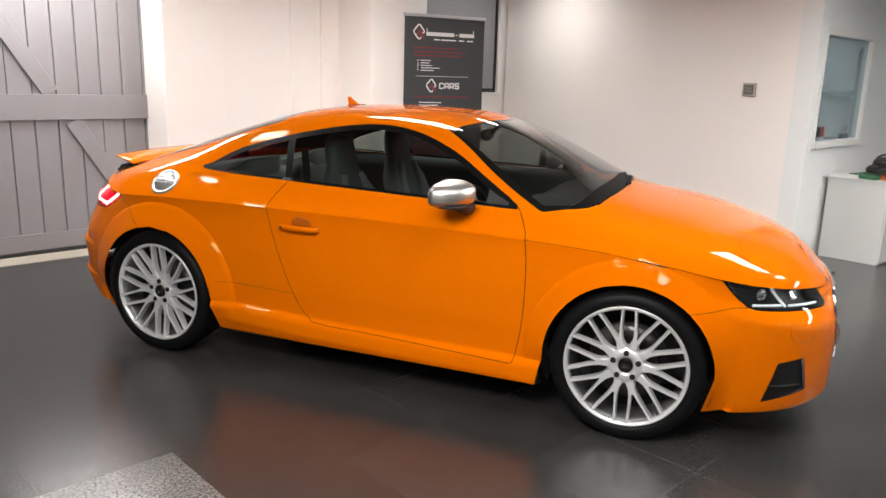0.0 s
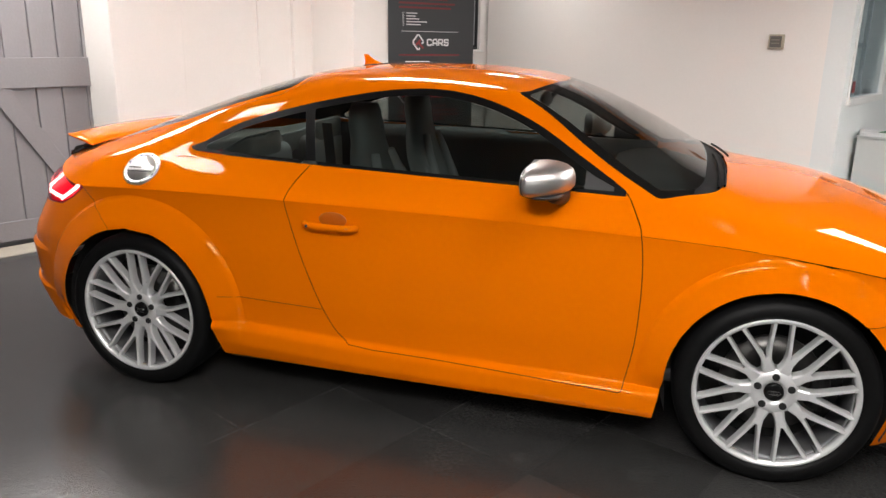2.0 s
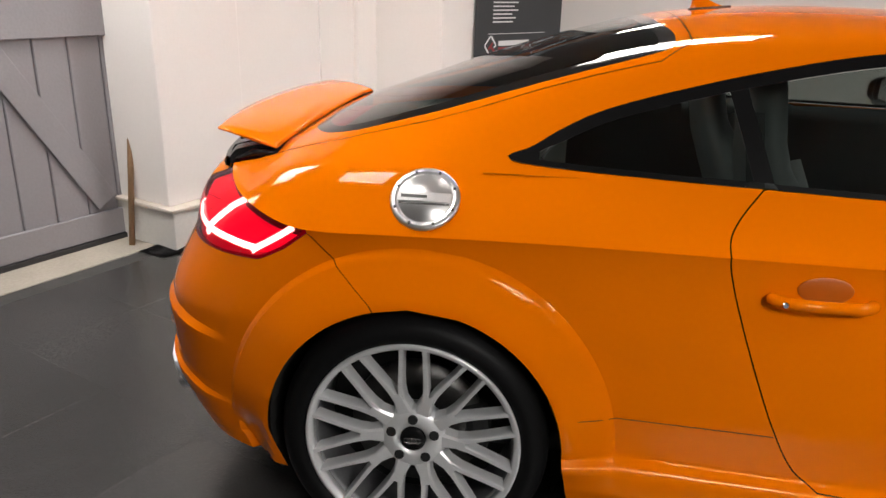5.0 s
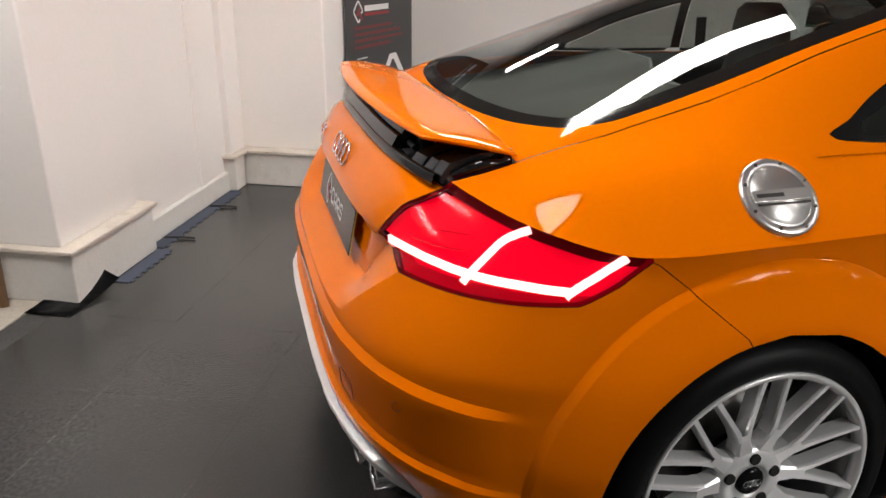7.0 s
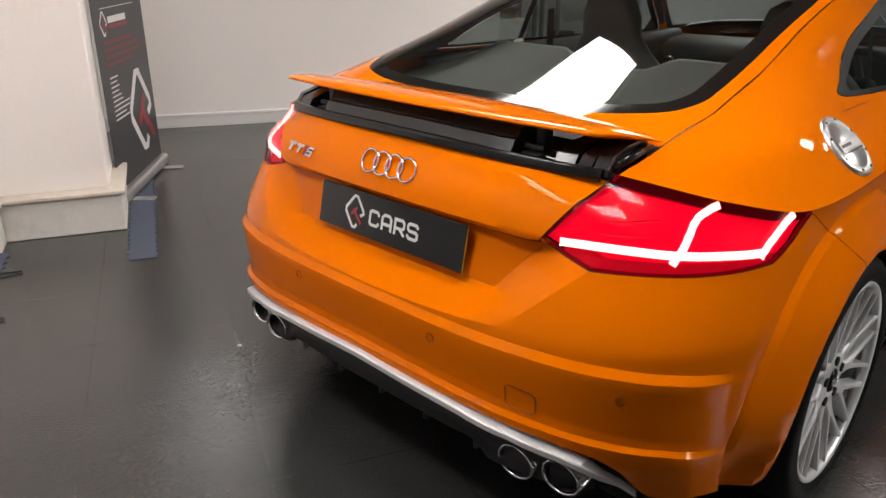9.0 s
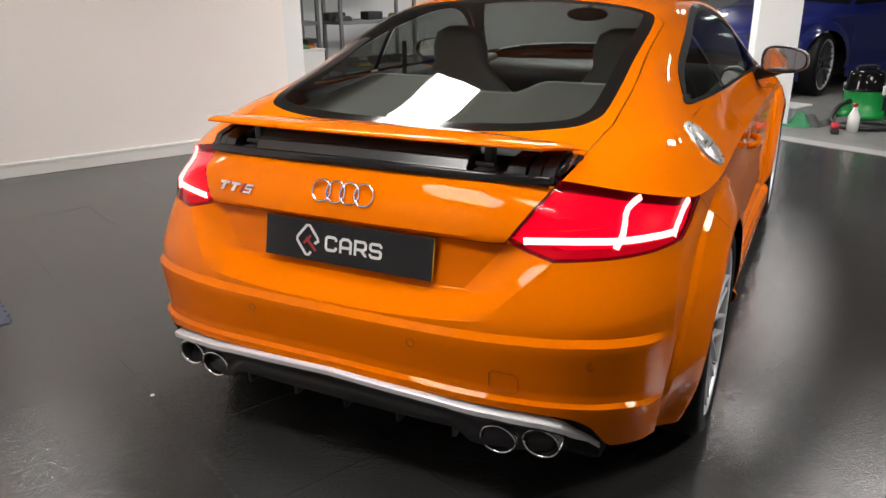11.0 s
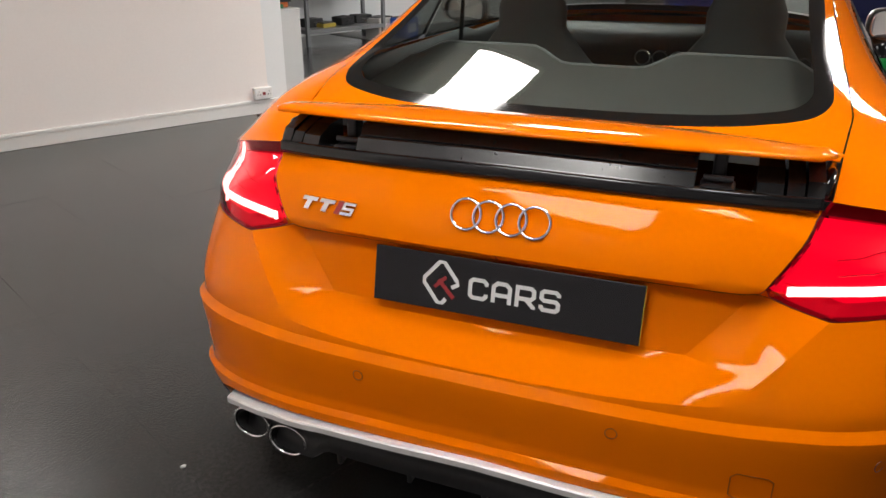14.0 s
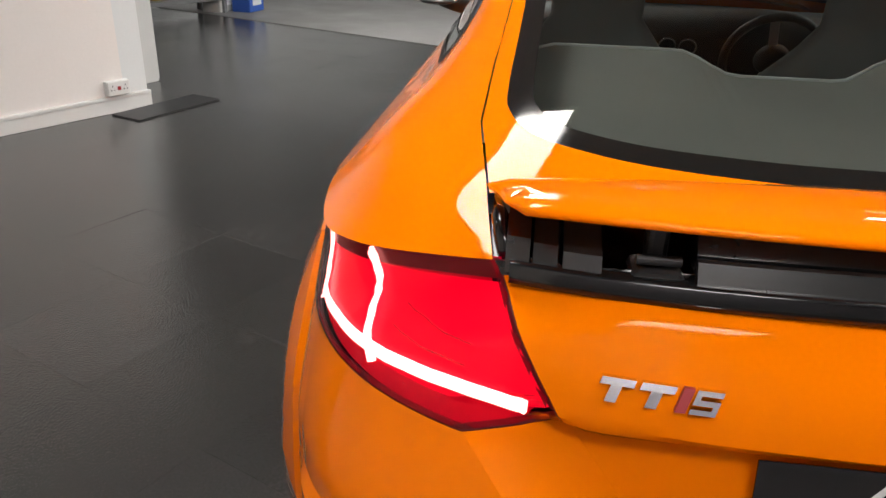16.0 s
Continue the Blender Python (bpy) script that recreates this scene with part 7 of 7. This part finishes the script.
# green and black wet-and-dry vacuum cleaner
M_GREEN = mat("green_plastic", (0.005, 0.26, 0.05), 0.3, var=0.05)
M_HOSE = mat("black_hose", (0.015, 0.015, 0.016), 0.45, var=0.1)
def vacuum():
    t = thing("vacuum_cleaner", "green tub vacuum cleaner with black head and hose", "vacuum cleaner", ROOM @ pose(5.18, 0.76, 0.004, 0, 0, -35) @ Matrix.Diagonal((1.02, 1.02, 1.06, 1)))
    bm = bmesh.new()
    add_lathe(bm, [(0.0, 0.03), (0.19, 0.03), (0.205, 0.05), (0.20, 0.08), (0.175, 0.10), (0.172, 0.27), (0.178, 0.29), (0.0, 0.29)], None, 40)
    part("tub", bm, M_GREEN, t, smooth=True)
    bm = bmesh.new()
    add_lathe(bm, [(0.183, 0.288), (0.185, 0.31), (0.165, 0.325), (0.162, 0.42), (0.14, 0.46), (0.08, 0.475), (0, 0.478)], None, 40)
    part("head", bm, M_BLACK, t, smooth=True)
    bm = bmesh.new()
    add_tube(bm, catmull([(-0.10, 0, 0.455), (-0.09, 0, 0.50), (0.09, 0, 0.50), (0.10, 0, 0.455)], 5), 0.013, 10)
    part("carry_handle", bm, M_TRIM, t, smooth=True)
    for a in (45, 135, 225, 315):
        bm = bmesh.new()
        add_cyl(bm, 0.055, 0.055, 0.035, pose(0.185 * math.cos(radians(a)), 0.185 * math.sin(radians(a)), 0.055, 90, 0, a + 90), 24)
        part("wheel", bm, M_GREEN, t)
    for a in (-60, 120):
        bm = bmesh.new()
        add_box(bm, (-0.012, -0.02, -0.04), (0.012, 0.02, 0.04), pose(0.19 * math.cos(radians(a)), 0.19 * math.sin(radians(a)), 0.30, 0, 0, a), 0.004)
        part("clip", bm, M_WHITE, t)
    bm = bmesh.new()
    add_tube(bm, catmull([(-0.17, -0.08, 0.2), (-0.30, -0.12, 0.16), (-0.42, -0.22, 0.05), (-0.40, -0.45, 0.025), (-0.20, -0.55, 0.025), (0.02, -0.48, 0.025), (0.0, -0.30, 0.03), (-0.20, -0.27, 0.03), (-0.45, -0.35, 0.025)], 10), 0.022, 10)
    part("hose", bm, M_HOSE, t, smooth=True)


vacuum()
def on_floor(p, q, rz=0):
    return ROOM @ pose(p, q, 0.004, 0, 0, rz)


t = thing("spray_bottle", "white trigger spray bottle standing on the floor", "bottle", on_floor(4.55, 0.55))
bm = bmesh.new()
add_lathe(bm, [(0, 0), (0.05, 0.0), (0.052, 0.14), (0.022, 0.20), (0.018, 0.23), (0, 0.23)], None, 22)
part("bottle", bm, M_WHITE, t, smooth=True)
part("trigger", box((-0.05, -0.012, 0.23), (0.03, 0.012, 0.265), None, 0.005), M_BANRED, t)
t = thing("red_brush", "red and black detailing brush on the floor", "brush", on_floor(4.35, 0.62, 30))
part("head", box((-0.07, -0.035, 0), (0.07, 0.035, 0.05), None, 0.012, 3), M_TRIM, t)
bm = bmesh.new()
sock(bm, (0.0, 0.0, 0.07), (0.06, 0.04, 0.035))
part("grip", bm, mat("red_plastic", (0.5, 0.03, 0.05), 0.35, var=0.05), t, smooth=True)
for p, q, col, lab in ((4.62, 0.98, (0.06, 0.065, 0.065), "crumpled dark grey microfibre cloth on the floor"), (4.50, 1.05, (0.03, 0.18, 0.08), "crumpled green microfibre cloth on the floor"), (4.85, 0.72, (0.10, 0.10, 0.10), "crumpled grey towel heaped by the vacuum")):
    t = thing("cloth", lab, "cloth", on_floor(p, q), "cleaning cloths")
    bm = bmesh.new()
    r = bmesh.ops.create_grid(bm, x_segments=22, y_segments=22, size=0.16)
    for v in bm.verts:
        k = noise.noise(Vector((v.co.x * 9 + p * 7, v.co.y * 9, 0.3)))
        edge = max(abs(v.co.x), abs(v.co.y)) / 0.16
        v.co.z = max(0.003, 0.10 * (1 - edge ** 2) * (0.7 + 0.6 * k) + 0.02 * k)
        v.co.x += 0.03 * noise.noise(Vector((v.co.y * 12, p, 1)))
    part("fabric", bm, mat("cloth_%d" % int(q * 100), col, 0.9, var=0.2, fine=300, bump=0.4), t, smooth=True)
t = thing("bucket", "grey translucent storage tub on the floor", "tub", on_floor(4.62, 1.18))
part("tub", box((-0.16, -0.11, 0), (0.16, 0.11, 0.16), None, 0.03, 3), mat("tub_grey", (0.35, 0.37, 0.37), 0.4, var=0.05), t)
part("rim", box((-0.17, -0.12, 0.155), (0.17, 0.12, 0.17), None, 0.006), M_WHITE, t)
t = thing("crate", "black plastic crate beside the vacuum cleaner", "crate", on_floor(5.75, 0.62, 10))
part("body", box((-0.20, -0.14, 0), (0.20, 0.14, 0.20), None, 0.01), M_TRIM, t)
part("bottle_neck", box((-0.03, -0.03, 0.2), (0.03, 0.03, 0.30), None, 0.012, 3), M_DASH, t)
t = thing("power_cable", "thin black power cable looping over the floor", "cable", on_floor(5.3, 0.2))
bm = bmesh.new()
add_tube(bm, catmull([(0.0, 0.5, 0.01), (0.25, 0.2, 0.006), (0.15, -0.2, 0.006), (-0.2, -0.35, 0.006), (-0.35, -0.1, 0.006), (0.0, 0.05, 0.006), (0.5, -0.3, 0.006), (0.9, -0.8, 0.006)], 8), 0.006, 6)
part("lead", bm, M_TRIM, t, smooth=True)


# dark blue hatchback parked in the workshop
M_BLUE = mat("dark_blue_paint", (0.006, 0.010, 0.085), 0.35, var=0.03, coat=1.0, spec=0.2)
M_DARKRIM = mat("dark_alloy", (0.09, 0.09, 0.095), 0.35, 0.5, var=0.1)
def blue_car():
    h = Matrix.Rotation(radians(143), 4, "Z") @ Matrix.Diagonal((1.06, 1.04, 1.10, 1))
    wheel_at = h @ Vector((AXLE_F, 0.9, 0))
    t = thing("blue_car", "dark blue parked hatchback with dark spoked wheels", "car", Matrix.Translation(Vector((6.62, -1.10, 0.004)) - Vector((wheel_at.x, wheel_at.y, 0))) @ h)
    up = UP.cut(d_dlo)[1].cut(d_screen)[1].cut(d_rear)[1]
    lo = LOW.cut(arch_dist)[1].cut(d_head)[1].cut(d_door)[1]
    spart("body", up.plus(lo).both(), M_BLUE, t)
    dl = LOW.cut(d_door)[0].shrunk(d_door, 0.003)
    for f in (False, True):
        spart("door", dl.mirrored() if f else dl, M_BLUE, t)
        spart("side_window", side_cut.mirrored() if f else side_cut, M_BLACK, t)
        hd = LOW.cut(d_head)[0]
        spart("headlamp", hd.mirrored() if f else hd, M_HLBODY, t)
    spart("windscreen", screen.both(), M_BLACK, t)
    spart("rear_window", rear_glass.both(), M_BLACK, t)
    for ax, wy in ((AXLE_F, -0.798), (AXLE_R, -0.798), (AXLE_F, 0.798), (AXLE_R, 0.798)):
        w = copy_thing(W0, pose(ax, wy, 0.333, 90 if wy < 0 else -90, 0, 20))
        w.parent = t
        for c in w.children:
            if c.name.split(".")[0] in ("spoke", "hub"):
                c.data = c.data.copy()
                c.data.materials[0] = M_DARKRIM
    for sg in (-1, 1):
        bm = bmesh.new()
        sock(bm, (0.47, sg * 0.95, 1.03), (0.09, 0.11, 0.06))
        part("door_mirror", bm, M_BLACK, t, smooth=True)
    bm = bmesh.new()
    add_box(bm, (-1.6, -0.7, 0.18), (1.7, 0.7, 0.4))
    part("underbody", bm, M_LINER, t)


blue_car()

# floor tiles: the nearest as pieces, the others joined
TILE = tile_mesh()
DUSTY = {(1, -1), (1, -2), (2, -2)}
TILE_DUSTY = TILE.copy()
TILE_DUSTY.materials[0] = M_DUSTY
rest = bmesh.new()
rnd = random.Random(3)
for i in range(-8, 8):
    for j in range(-15, 23):
        p, q = 0.387 + 0.5 * i - 0.25, -1.80 + 0.5 * j + 0.25
        if p > 3.7:
            continue
        z = rnd.uniform(-0.0004, 0.0)
        m = ROOM @ pose(p, q, z, rnd.uniform(-0.05, 0.05), rnd.uniform(-0.05, 0.05), rnd.uniform(-0.08, 0.08))
        if p < -3.25 and q < 0:
            continue
        if p < -3.2 and q < 0:
            continue
        if -5 <= j <= 11:
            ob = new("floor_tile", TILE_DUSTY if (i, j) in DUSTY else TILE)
            ob.matrix_world = m
            ob.parent = floor
        else:
            add_box(rest, (-0.2493, -0.2493, -0.006), (0.2493, 0.2493, 0.0), m)
tagged(mesh_ob("far_floor_tiles", rest, M_FLOOR), "black rubber floor tiles away from the car", "floor tiles", kind="stuff")


# ---- ceiling lights ----
def led_panel(p, q, a, b, glow=None):
    t = empty("ceiling_light", ROOM @ pose(p, q, CEIL))
    bm = bmesh.new()
    add_box(bm, (-a, -b, -0.012), (a, b, -0.008))
    part("diffuser", bm, glow or M_PANEL, t)
    bm = bmesh.new()
    for lo, hi in (((-a - 0.02, -b - 0.02, -0.02), (a + 0.02, -b, 0)), ((-a - 0.02, b, -0.02), (a + 0.02, b + 0.02, 0)), ((-a - 0.02, -b, -0.02), (-a, b, 0)), ((a, -b, -0.02), (a + 0.02, b, 0))):
        add_box(bm, lo, hi)
    part("frame", bm, M_WHITE, t)
    tagged(t, "flat white LED ceiling panel, unseen, set by reflections or added as fill", "ceiling light", "ceiling lights")


# some follow reflections; (-2.2, 3.3), (3.4, 2.4), (7.6, -1.5) are unseen added fill
for p, q, a, b in ((-1.55, -1.6, 0.3, 0.2), (2.25, -0.95, 0.4, 0.13), (2.2, 2.0, 0.6, 0.3), (3.4, 2.4, 0.3, 0.3), (-2.2, 3.3, 0.25, 0.1), (3.6, -0.65, 0.1, 0.1), (5.9, 1.7, 0.2, 0.2), (4.77, 1.22, 0.12, 0.12),
                   (4.8, 4.4, 0.6, 0.3), (2.25, -3.3, 0.7, 0.5), (4.6, -3.6, 0.3, 0.2), (7.6, -1.5, 0.22, 0.22), (8.2, 5.2, 0.3, 0.3), (-1.2, 6.0, 0.3, 0.3)):
    led_panel(p, q, a, b)
for p, q, a, b in ((-3.0, -1.15, 0.22, 0.48), (-1.06, 0.68, 0.6, 0.245)):
    led_panel(p, q, a, b, M_PANEL_DIM)
